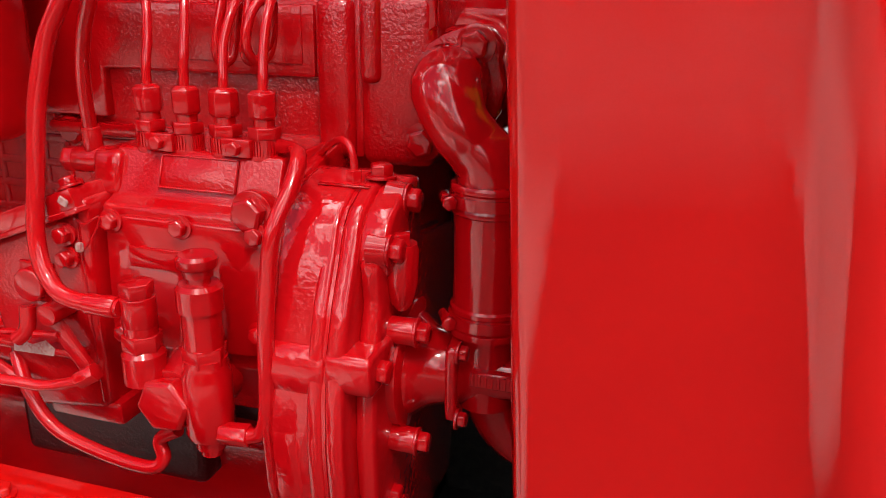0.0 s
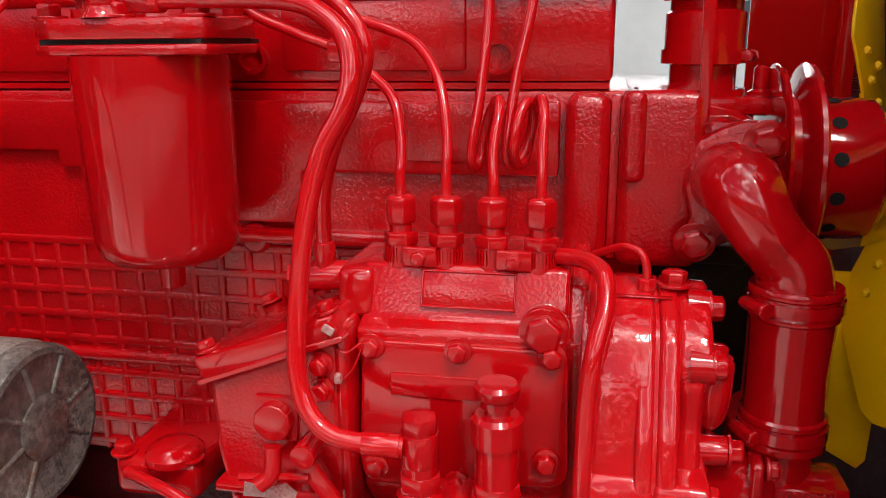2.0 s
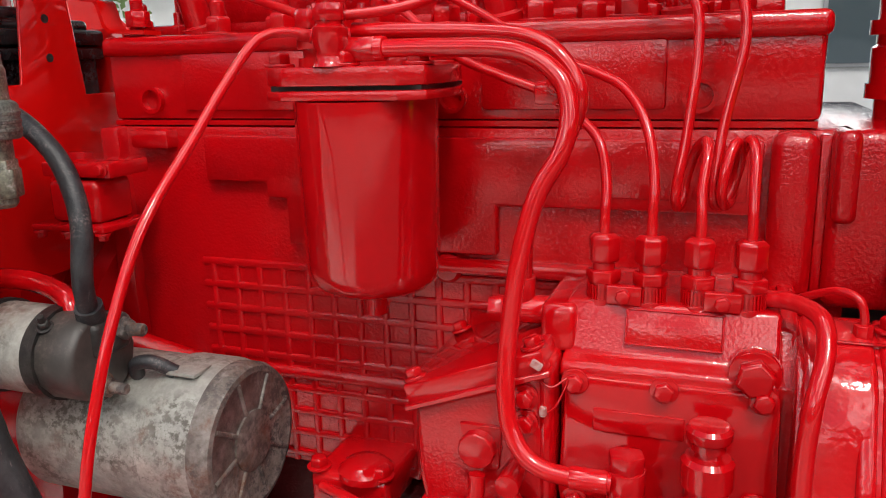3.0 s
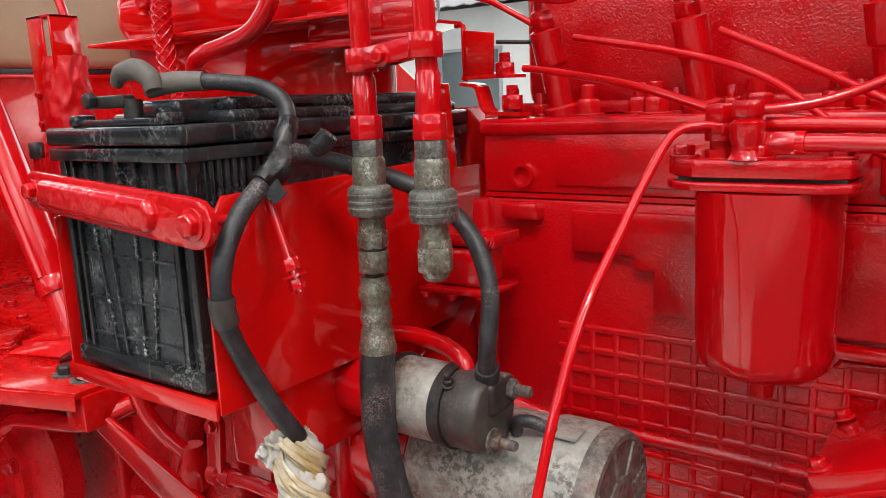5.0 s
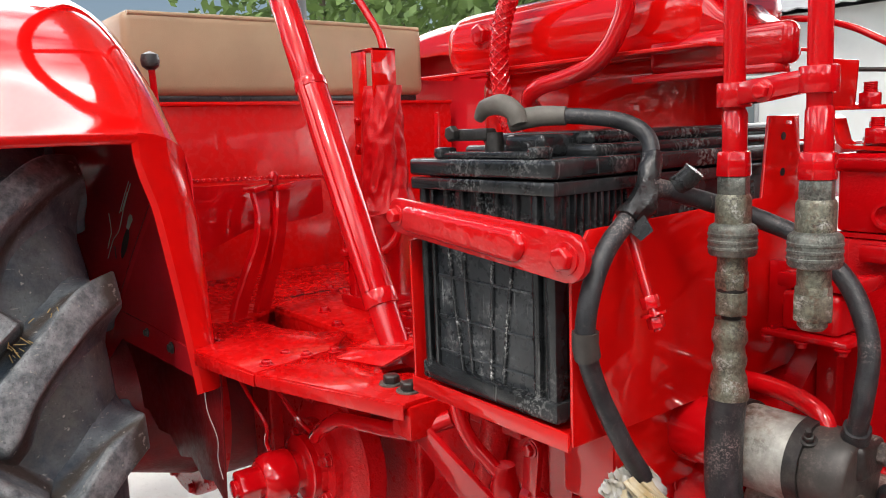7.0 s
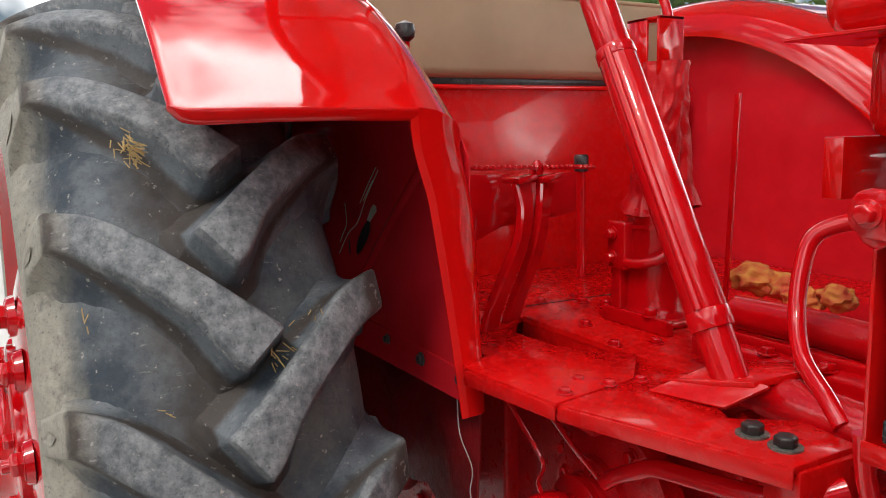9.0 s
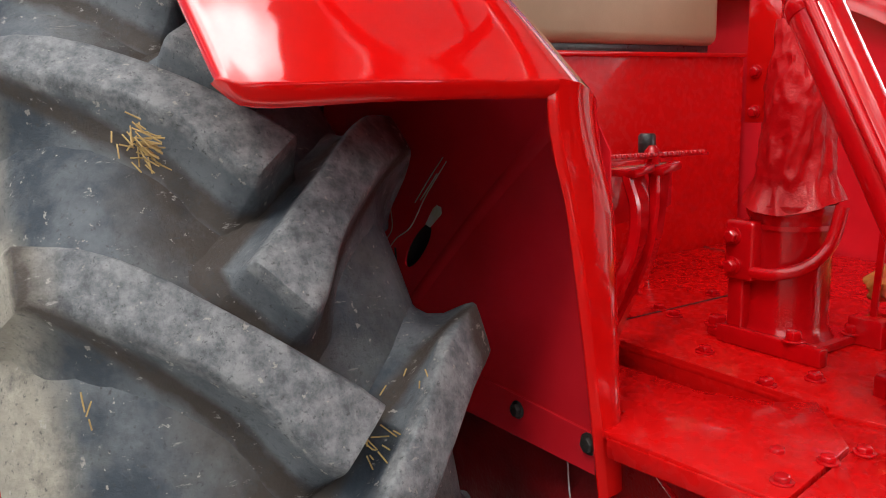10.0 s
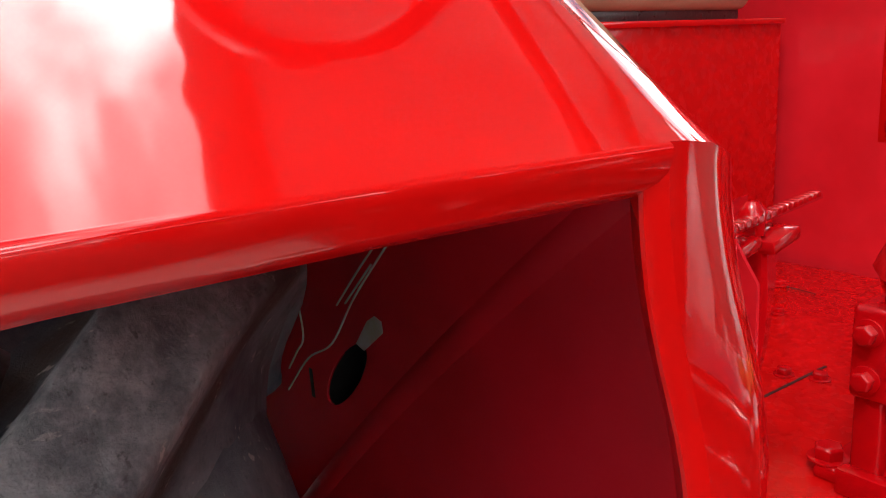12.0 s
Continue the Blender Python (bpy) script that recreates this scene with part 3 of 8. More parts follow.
def injection_lines():
    def line(pts, r, label, nuts=()):
        ob = thing("injection_pipe", pts[0], label, "fuel pipe", "high pressure pipes above the injection pump")
        part("pipe", tube(pts, r, 12, 8), red_pipe, ob)
        return ob

    r = 0.0036
    text = "thin red steel injection pipe bent from pump to injector"
    line([(-0.463, 0.623, 1.095), (-0.463, 0.624, 1.118), (-0.4635, 0.630, 1.141), (-0.470, 0.640, 1.166), (-0.485, 0.650, 1.181), (-0.514, 0.658, 1.200), (-0.548, 0.662, 1.2125), (-0.589, 0.672, 1.230), (-0.66, 0.705, 1.278), (-0.74, 0.735, 1.305), (-0.86, 0.750, 1.330)], r, text)
    line([(-0.4315, 0.623, 1.095), (-0.4315, 0.624, 1.118), (-0.432, 0.630, 1.146), (-0.440, 0.645, 1.179), (-0.457, 0.660, 1.202), (-0.479, 0.668, 1.213), (-0.515, 0.680, 1.226), (-0.58, 0.705, 1.262), (-0.66, 0.735, 1.30), (-0.715, 0.750, 1.325)], r, text)
    line([(-0.400, 0.623, 1.095), (-0.400, 0.624, 1.112), (-0.401, 0.630, 1.138), (-0.399, 0.640, 1.158), (-0.4005, 0.652, 1.167), (-0.407, 0.662, 1.160), (-0.413, 0.666, 1.140), (-0.415, 0.662, 1.124), (-0.418, 0.652, 1.121), (-0.4185, 0.648, 1.135), (-0.413, 0.655, 1.176), (-0.409, 0.664, 1.232), (-0.415, 0.67, 1.262), (-0.44, 0.69, 1.274), (-0.50, 0.72, 1.285), (-0.565, 0.750, 1.32)], r, "thin red injection pipe with one loop before the cylinder head")
    line([(-0.3685, 0.623, 1.095), (-0.3685, 0.624, 1.112), (-0.369, 0.630, 1.139), (-0.369, 0.638, 1.158), (-0.372, 0.650, 1.168), (-0.377, 0.660, 1.160), (-0.381, 0.664, 1.138), (-0.383, 0.658, 1.126), (-0.387, 0.648, 1.124), (-0.389, 0.640, 1.136), (-0.386, 0.643, 1.156), (-0.381, 0.652, 1.166), (-0.378, 0.660, 1.156), (-0.382, 0.660, 1.136), (-0.389, 0.652, 1.123), (-0.3945, 0.646, 1.132), (-0.390, 0.655, 1.177), (-0.380, 0.663, 1.231), (-0.384, 0.67, 1.262), (-0.40, 0.70, 1.285), (-0.42, 0.750, 1.32)], r, "thin red injection pipe coiled twice before the cylinder head")
    clip = thing("pipe_clip", (-0.505, 0.655, 1.195), "small red sheet clip holding two injection pipes together", "clip")
    part("clip_body", box(-0.517, -0.492, 0.640, 0.668, 1.192, 1.208, 0.003, 2, None, None), red_pipe, clip)
    part("clip_bolt", hex_bolt((-0.500, 0.641, 1.206), -Y, 0.006, 0.006), red_pipe, clip)
    # low pressure pipes from the filter to the pump
    a = thing("fuel_feed_pipe", (-0.632, 0.600, 1.233), "thick red fuel pipe curving from filter down to the pump", "fuel pipe")
    part("pipe", tube([(-0.632, 0.600, 1.233), (-0.568, 0.596, 1.2325), (-0.516, 0.590, 1.229), (-0.489, 0.584, 1.214), (-0.4795, 0.578, 1.193), (-0.483, 0.573, 1.168), (-0.498, 0.570, 1.140), (-0.508, 0.565, 1.100), (-0.514, 0.560, 1.049), (-0.514, 0.552, 1.005), (-0.505, 0.547, 0.979), (-0.485, 0.543, 0.966), (-0.444, 0.545, 0.963)], 0.0063, 14), red_pipe, a)
    part("sleeve", rod((-0.470, 0.544, 0.9635), (-0.446, 0.545, 0.963), 0.0078, 16, 0.001), red_pipe, a)
    part("sleeve", rod((-0.632, 0.600, 1.233), (-0.610, 0.599, 1.233), 0.0085, 16, 0.001), red_pipe, a)
    b = thing("fuel_return_pipe", (-0.620, 0.610, 1.246), "thick red fuel pipe running beside the feed pipe", "fuel pipe")
    part("pipe", tube([(-0.640, 0.612, 1.246), (-0.554, 0.612, 1.243), (-0.509, 0.607, 1.237), (-0.486, 0.602, 1.220), (-0.477, 0.600, 1.197), (-0.488, 0.605, 1.168), (-0.504, 0.612, 1.141), (-0.5165, 0.620, 1.103), (-0.520, 0.627, 1.046)], 0.0055, 14), red_pipe, b)
    part("sleeve", rod((-0.5185, 0.624, 1.072), (-0.520, 0.627, 1.050), 0.0075, 16, 0.001), red_pipe, b)
    part("banjo", rod((-0.536, 0.627, 1.045), (-0.498, 0.627, 1.047), 0.0105, 16, 0.001), red_pipe, b)
    part("banjo_bolt", rod((-0.546, 0.627, 1.0445), (-0.534, 0.627, 1.045), 0.0105, 6, 0.001), red_pipe, b)
    c = thing("overflow_pipe", (-0.357, 0.625, 1.067), "red steel pipe running down beside the pump", "fuel pipe")
    part("pipe", tube([(-0.362, 0.628, 1.067), (-0.340, 0.612, 1.0695), (-0.327, 0.592, 1.066), (-0.3255, 0.576, 1.050), (-0.331, 0.561, 1.026), (-0.334, 0.556, 0.995), (-0.335, 0.550, 0.950), (-0.337, 0.550, 0.905), (-0.341, 0.550, 0.884), (-0.352, 0.550, 0.877), (-0.372, 0.550, 0.875)], 0.0058, 14), red_pipe, c)
    part("union_nut", rod((-0.352, 0.550, 0.877), (-0.374, 0.550, 0.875), 0.0085, 6, 0.0008), red_pipe, c)
    d = thing("thin_return_hose", (-0.675, 0.605, 1.243), "slim pale red plastic hose hanging from the filter", "hose")
    part("hose", tube([(-0.665, 0.607, 1.242), (-0.680, 0.595, 1.246), (-0.696, 0.577, 1.2415), (-0.705, 0.548, 1.213), (-0.711, 0.512, 1.176), (-0.717, 0.468, 1.132), (-0.722, 0.44, 1.082), (-0.726, 0.42, 1.03), (-0.729, 0.408, 0.985), (-0.732, 0.40, 0.93), (-0.75, 0.43, 0.82), (-0.80, 0.52, 0.72)], 0.0036, 12), red_pipe, d)
    part("hose_nipple", lathe((-0.664, 0.608, 1.2415), Vector((-0.75, -0.6, 0.2)), [(0, 0.0062), (0.008, 0.0062), (0.009, 0.0050), (0.016, 0.0046)], 16), red_smooth, d)
    f = thing("small_pipe", (-0.551, 0.540, 0.894), "thin red steel pipe below the governor", "fuel pipe")
    part("pipe", tube([(-0.62, 0.53, 0.893), (-0.551, 0.540, 0.892), (-0.520, 0.545, 0.890), (-0.490, 0.549, 0.898), (-0.479, 0.552, 0.905)], 0.0043, 12), red_pipe, f)
    part("pipe_nut", rod((-0.492, 0.549, 0.8975), (-0.478, 0.552, 0.9055), 0.0075, 6, 0.0006), red_pipe, f)
    g = thing("lift_pump_pipe", (-0.557, 0.56, 0.876), "red steel pipe looping under the fuel pump", "fuel pipe")
    part("pipe", tube([(-0.575, 0.575, 0.895), (-0.555, 0.562, 0.872), (-0.531, 0.558, 0.845), (-0.486, 0.556, 0.832), (-0.445, 0.556, 0.828), (-0.434, 0.560, 0.836), (-0.437, 0.562, 0.85), (-0.42, 0.562, 0.862)], 0.0055, 12), red_pipe, g)
    h = thing("thin_drain_pipe", (-0.322, 0.62, 1.07), "very thin red pipe arched over the gear cover", "fuel pipe")
    part("pipe", tube([(-0.345, 0.66, 1.055), (-0.33, 0.645, 1.066), (-0.315, 0.632, 1.074), (-0.304, 0.624, 1.072), (-0.300, 0.622, 1.062), (-0.300, 0.622, 1.05)], 0.0028, 10), red_pipe, h)
    part("pipe_nut", rod((-0.300, 0.622, 1.044), (-0.300, 0.622, 1.056), 0.006, 6, 0.0006), red_pipe, h)


def fuel_filter():
    cx, cy = -0.640, 0.628
    f = thing("fuel_filter", (cx, cy, 1.03), "glossy red cylindrical fuel filter with bolted flange on the cylinder head", "fuel filter")
    bm = lathe((cx, cy, 1.052), Z, [(0, 0.006), (0.0005, 0.030), (0.004, 0.043), (0.011, 0.0495), (0.022, 0.0515), (0.140, 0.0535), (0.146, 0.0535)], 48)
    part("bowl", bm, red_smooth, f)
    part("drain_plug", lathe((cx, cy, 1.054), -Z, [(0, 0.0125), (0.005, 0.0125), (0.005, 0.0095), (0.022, 0.0095)], 12, None, 0.0008), red_smooth, f)
    for z0, z1, k, nm in ((1.1985, 1.2055, 1.0, "lower_flange"), (1.2085, 1.222, 0.985, "upper_flange")):
        out = [(cx + k * dx, cy + k * dy) for dx, dy in ((-0.072, -0.020), (-0.062, -0.036), (-0.045, -0.046), (0.045, -0.046), (0.062, -0.036), (0.066, -0.012), (0.066, 0.03), (0.045, 0.062), (-0.05, 0.062), (-0.072, 0.02))]
        part(nm, prism(out, "xy", z0, z1, 0.002), red_cast, f)
    part("gasket", prism([(cx - 0.058, cy - 0.036), (cx + 0.058, cy - 0.036), (cx + 0.058, cy + 0.05), (cx - 0.058, cy + 0.05)], "xy", 1.2055, 1.2085, 0.0), dark_steel, f)
    for dx, dy in ((-0.058, -0.022), (0.052, -0.026), (-0.034, 0.04), (0.046, 0.035), (0.0, -0.034)):
        part("flange_bolt", hex_bolt((cx + dx, cy + dy, 1.222), Z, 0.0085, 0.008), red_cast, f)
    bm = lathe((-0.648, 0.592, 1.222), Z, [(0, 0.014), (0.004, 0.011), (0.010, 0.0105), (0.014, 0.0125), (0.026, 0.0125), (0.028, 0.010), (0.034, 0.010)], 18)
    part("outlet_union", bm, red_smooth, f)
    part("outlet_bolt", rod((-0.648, 0.592, 1.252), (-0.648, 0.592, 1.264), 0.0125, 6, 0.0015), red_smooth, f)
    bm = lathe((-0.672, 0.612, 1.222), Z, [(0, 0.012), (0.006, 0.012), (0.006, 0.0085), (0.012, 0.0085)], 12)
    part("inlet_union", bm, red_smooth, f)
    part("inlet_banjo", lathe((-0.672, 0.612, 1.234), Z, [(0, 0.0125), (0.014, 0.0125)], 18, None, 0.001), red_smooth, f)
    part("inlet_bolt", rod((-0.672, 0.612, 1.248), (-0.672, 0.612, 1.262), 0.0135, 6, 0.0015), red_smooth, f)
    part("side_union", rod((-0.640, 0.600, 1.233), (-0.616, 0.599, 1.233), 0.0095, 6, 0.001), red_smooth, f)
    # injector leak-off pipes that meet on the filter
    part("leak_off_branch", tube([(-0.672, 0.612, 1.255), (-0.76, 0.66, 1.278), (-0.86, 0.715, 1.295), (-0.91, 0.735, 1.302)], 0.0038, 10), red_pipe, f)
    part("leak_off_branch", tube([(-0.655, 0.60, 1.255), (-0.60, 0.62, 1.262), (-0.53, 0.66, 1.288), (-0.45, 0.70, 1.30), (-0.40, 0.735, 1.31)], 0.0038, 10), red_pipe, f)


def injection_pump():
    p = thing("injection_pump", (-0.42, 0.62, 0.86), "red inline diesel injection pump with four delivery valves and governor", "injection pump")
    profile = [(0.70, 1.0615), (0.612, 1.0615), (0.600, 1.028), (0.588, 1.0235), (0.586, 1.014), (0.592, 1.010), (0.592, 0.905), (0.615, 0.872), (0.64, 0.84), (0.70, 0.84)]
    part("body", prism(profile, "yz", -0.486, -0.348, 0.003, 3), red_cast, p)
    part("suction_gallery", prism([(0.68, 1.059), (0.604, 1.059), (0.598, 1.026), (0.68, 1.026)], "yz", -0.503, -0.478, 0.005, 3), red_smooth, p)
    part("front_flange", prism([(0.70, 1.066), (0.618, 1.050), (0.598, 1.015), (0.600, 0.88), (0.70, 0.85)], "yz", -0.349, -0.336, 0.003), red_cast, p)
    # name plate, a raised frame without lettering on the sloped face
    ang = math.atan2(0.012, 0.0335)
    m = Matrix.Translation((-0.4135, 0.6065, 1.0465)) @ Matrix.Rotation(-ang, 4, "X")
    bm = box(-0.0315, 0.0315, -0.0022, 0.003, -0.0125, 0.0125, 0.001, 2, None, m)
    box(-0.0315, 0.0315, -0.0034, 0.0, 0.0110, 0.0125, 0.0005, 1, bm, m)
    box(-0.0315, 0.0315, -0.0034, 0.0, -0.0125, -0.0110, 0.0005, 1, bm, m)
    box(-0.0315, -0.0300, -0.0034, 0.0, -0.0125, 0.0125, 0.0005, 1, bm, m)
    box(0.0300, 0.0315, -0.0034, 0.0, -0.0125, 0.0125, 0.0005, 1, bm, m)
    part("name_plate", bm, red_cast, p)
    # inspection cover with its plate and bolts
    rounded = arc(-0.470, 1.005, 0.012, 180, 90, 4) + arc(-0.358, 1.005, 0.012, 90, 0, 4) + arc(-0.358, 0.934, 0.014, 0, -90, 4) + arc(-0.468, 0.930, 0.018, -90, -180, 4)
    cover = part("inspection_cover", prism(rounded, "xz", 0.5835, 0.597, 0.003, 2), red_smooth, p)
    part("cover_plate", box(-0.462, -0.403, 0.5818, 0.586, 0.979, 0.995, 0.001), red_smooth, cover)
    for x, z in ((-0.4745, 1.0125), (-0.4165, 1.0135), (-0.3565, 1.0135), (-0.474, 0.925), (-0.3585, 0.940), (-0.418, 0.918)):
        part("cover_bolt", hex_bolt((x, 0.5835, z), -Y, 0.0068, 0.006), red_smooth, cover)
    part("plug_bolt", hex_bolt((-0.3625, 0.588, 1.0275), -Y, 0.0125, 0.010, lathe((-0.3625, 0.60, 1.0275), -Y, [(0, 0.016), (0.012, 0.016)], 24, None, 0.001), False), red_smooth, p)
    # delivery valves
    for k in range(4):
        x = -0.463 + 0.0315 * k
        bm = lathe((x, 0.623, 1.058), Z, [(0, 0.0125), (0.004, 0.0125)], 24)
        for j in range(30):
            a = 2 * math.pi * j / 30
            c = Vector((x + 0.0104 * math.cos(a), 0.623 + 0.0104 * math.sin(a), 1.062))
            box(-0.0006, 0.0010, -0.0006, 0.0006, 0, 0.010, 0, 1, bm, Matrix.Translation(c) @ Matrix.Rotation(a, 4, "Z"))
        lathe((x, 0.623, 1.060), Z, [(0, 0.0100), (0.013, 0.0100)], 24, bm)
        valve = part("delivery_valve", bm, red_smooth, p)
        part("valve_hexagon", rod((x, 0.623, 1.073), (x, 0.623, 1.0815), 0.0122, 6, 0.001, None, None, 0.3 + 0.2 * k), red_smooth, valve)
        part("valve_stem", lathe((x, 0.623, 1.0815), Z, [(0, 0.0078), (0.006, 0.0078)], 16), red_smooth, valve)
        part("pipe_nut", lathe((x, 0.623, 1.0865), Z, [(0, 0.0095), (0.002, 0.0110), (0.018, 0.0110), (0.0205, 0.0075)], 6, None, 0.0009, 0.15 + 0.3 * k), red_smooth, valve)
    for x in (-0.4473, -0.3843):
        bm = box(x - 0.0115, x + 0.0115, 0.6085, 0.6155, 1.0605, 1.0735, 0.001)
        hex_bolt((x, 0.6085, 1.067), -Y, 0.0055, 0.006, bm, False)
        part("valve_clamp", bm, red_smooth, p)
    # governor
    gov = [(-0.588, 0.985), (-0.494, 1.021), (-0.490, 0.86), (-0.572, 0.85), (-0.586, 0.93)]
    part("governor_housing", prism(gov, "xz", 0.572, 0.685, 0.006, 3), red_cast, p)
    m = Matrix.Translation((-0.541, 0.628, 1.0125)) @ Matrix.Rotation(-math.atan2(0.038, 0.102), 4, "Y")
    lid = part("governor_lid", box(-0.054, 0.053, -0.062, 0.062, -0.0085, 0.0085, 0.003, 2, box(-0.057, 0.054, -0.064, 0.064, -0.0105, -0.006, 0.001, 1, None, m), m), red_smooth, p)
    for dx, dy in ((-0.046, -0.052), (-0.046, 0.052), (0.0, 0.054), (0.046, -0.052)):
        part("lid_bolt", hex_bolt(m @ Vector((dx, dy, 0.0085)), m.to_3x3() @ Z, 0.0065, 0.006), red_smooth, lid)
    part("governor_rim", prism([(0.572, 1.03), (0.572, 0.862), (0.69, 0.862), (0.69, 1.03)], "yz", -0.499, -0.487, 0.006, 3), red_smooth, p)
    for z in (1.003, 0.985):
        part("rim_bolt", hex_bolt((-0.505, 0.571, z), -Y, 0.0065, 0.008), red_smooth, p)
    part("round_cap", lathe((-0.5385, 0.574, 0.9615), -Y, [(0, 0.0165), (0.003, 0.0165), (0.003, 0.0135), (0.012, 0.0135), (0.0135, 0.0125)], 12, None, 0.0006), red_smooth, p)
    part("cap_base", prism([(-0.553, 0.978), (-0.522, 0.978), (-0.524, 0.945), (-0.551, 0.945)], "xz", 0.569, 0.578, 0.002), red_smooth, p)
    # throttle lever with its screws
    lev = part("throttle_lever", tube([(-0.536, 0.556, 0.948), (-0.537, 0.553, 0.93), (-0.545, 0.55, 0.922)], 0.006, 10), red_smooth, p)
    part("lever_pin", rod((-0.56, 0.552, 0.9255), (-0.512, 0.556, 0.928), 0.0028, 8), red_smooth, lev)
    part("lever_bolt", rod((-0.513, 0.575, 0.946), (-0.513, 0.548, 0.946), 0.0085, 14, 0.001), red_smooth, lev)
    part("link_arm", sheet([(-0.522, 0.556, 0.935), (-0.510, 0.556, 0.940), (-0.480, 0.556, 0.898), (-0.492, 0.556, 0.894)], 0.005, 0.001), red_smooth, p)
    part("lower_step", box(-0.585, -0.50, 0.563, 0.60, 0.905, 0.912, 0.002), red_smooth, p)
    part("base_boss", box(-0.55, -0.48, 0.575, 0.66, 0.845, 0.865, 0.004), red_cast, p)
    part("sealing_wire", tube([(-0.500, 0.572, 1.018), (-0.488, 0.570, 1.012), (-0.478, 0.575, 1.017), (-0.484, 0.571, 1.00), (-0.492, 0.570, 0.992)], 0.0008, 6), red_smooth, p)
    part("lead_seal", box(-0.4955, -0.4905, 0.566, 0.571, 0.991, 0.998, 0.0015), primer_pale, p, "bare lead seal")
    part("seal_tag", box(-0.004, 0.004, -0.001, 0.001, -0.003, 0.003, 0.0008, 1, None, Matrix.Translation((-0.496, 0.562, 1.030)) @ Matrix.Rotation(0.5, 4, "Y")), primer_pale, p, "bare lead seal")
    part("bare_patch", sheet([(-0.564, 0.5628, 0.904), (-0.562, 0.5628, 0.915), (-0.545, 0.5628, 0.912), (-0.532, 0.5628, 0.917), (-0.524, 0.5628, 0.911), (-0.526, 0.5628, 0.905)], 0.0006), primer_pale, p, "bare pale patch")
    # hand primer and feed pump
    feed = part("feed_pump_body", lathe((-0.4155, 0.600, 0.893), -Y, [(0, 0.030), (0.018, 0.030), (0.034, 0.026), (0.048, 0.023)], 28), red_cast, p)
    part("feed_pump_plug", lathe((-0.4155, 0.552, 0.893), -Y, [(0, 0.0215), (0.010, 0.0215), (0.013, 0.019)], 6, None, 0.001, 0.1), red_smooth, feed)
    prim = part("hand_primer", lathe((-0.3875, 0.557, 0.868), Z, [(0, 0.006), (0, 0.016), (0.004, 0.0175), (0.050, 0.0175), (0.054, 0.0155), (0.062, 0.0155)], 24), red_smooth, p)
    part("primer_hexagon", rod((-0.3875, 0.557, 0.925), (-0.3875, 0.557, 0.939), 0.0160, 6, 0.001), red_smooth, prim)
    part("primer_barrel", lathe((-0.3875, 0.557, 0.938), Z, [(0, 0.0140), (0.028, 0.0140), (0.028, 0.0162), (0.044, 0.0162), (0.047, 0.0135)], 26), red_smooth, prim)
    part("primer_knob", lathe((-0.3875, 0.557, 0.983), Z, [(0, 0.0085), (0.006, 0.0080), (0.007, 0.0105), (0.012, 0.0105), (0.013, 0.0130), (0.015, 0.0142), (0.020, 0.0142), (0.0225, 0.012), (0.0225, 0)], 26), red_smooth, prim)
    inlet = part("inlet_union", lathe((-0.436, 0.554, 0.905), Z, [(0, 0.0155), (0.022, 0.0155), (0.026, 0.012), (0.044, 0.012)], 24), red_smooth, p)
    part("inlet_hexagon", rod((-0.436, 0.554, 0.930), (-0.436, 0.554, 0.942), 0.0145, 6, 0.001), red_smooth, inlet)
    part("banjo_bolt", lathe((-0.436, 0.554, 0.948), Z, [(0, 0.0125), (0.022, 0.0125)], 20, None, 0.001), red_smooth, inlet)
    part("banjo_head", rod((-0.436, 0.554, 0.969), (-0.436, 0.554, 0.981), 0.0125, 6, 0.002), red_smooth, inlet)
    part("lower_union", lathe((-0.3875, 0.556, 0.869), -Z, [(0, 0.011), (0.010, 0.011), (0.012, 0.008), (0.016, 0.008)], 12), red_smooth, p)


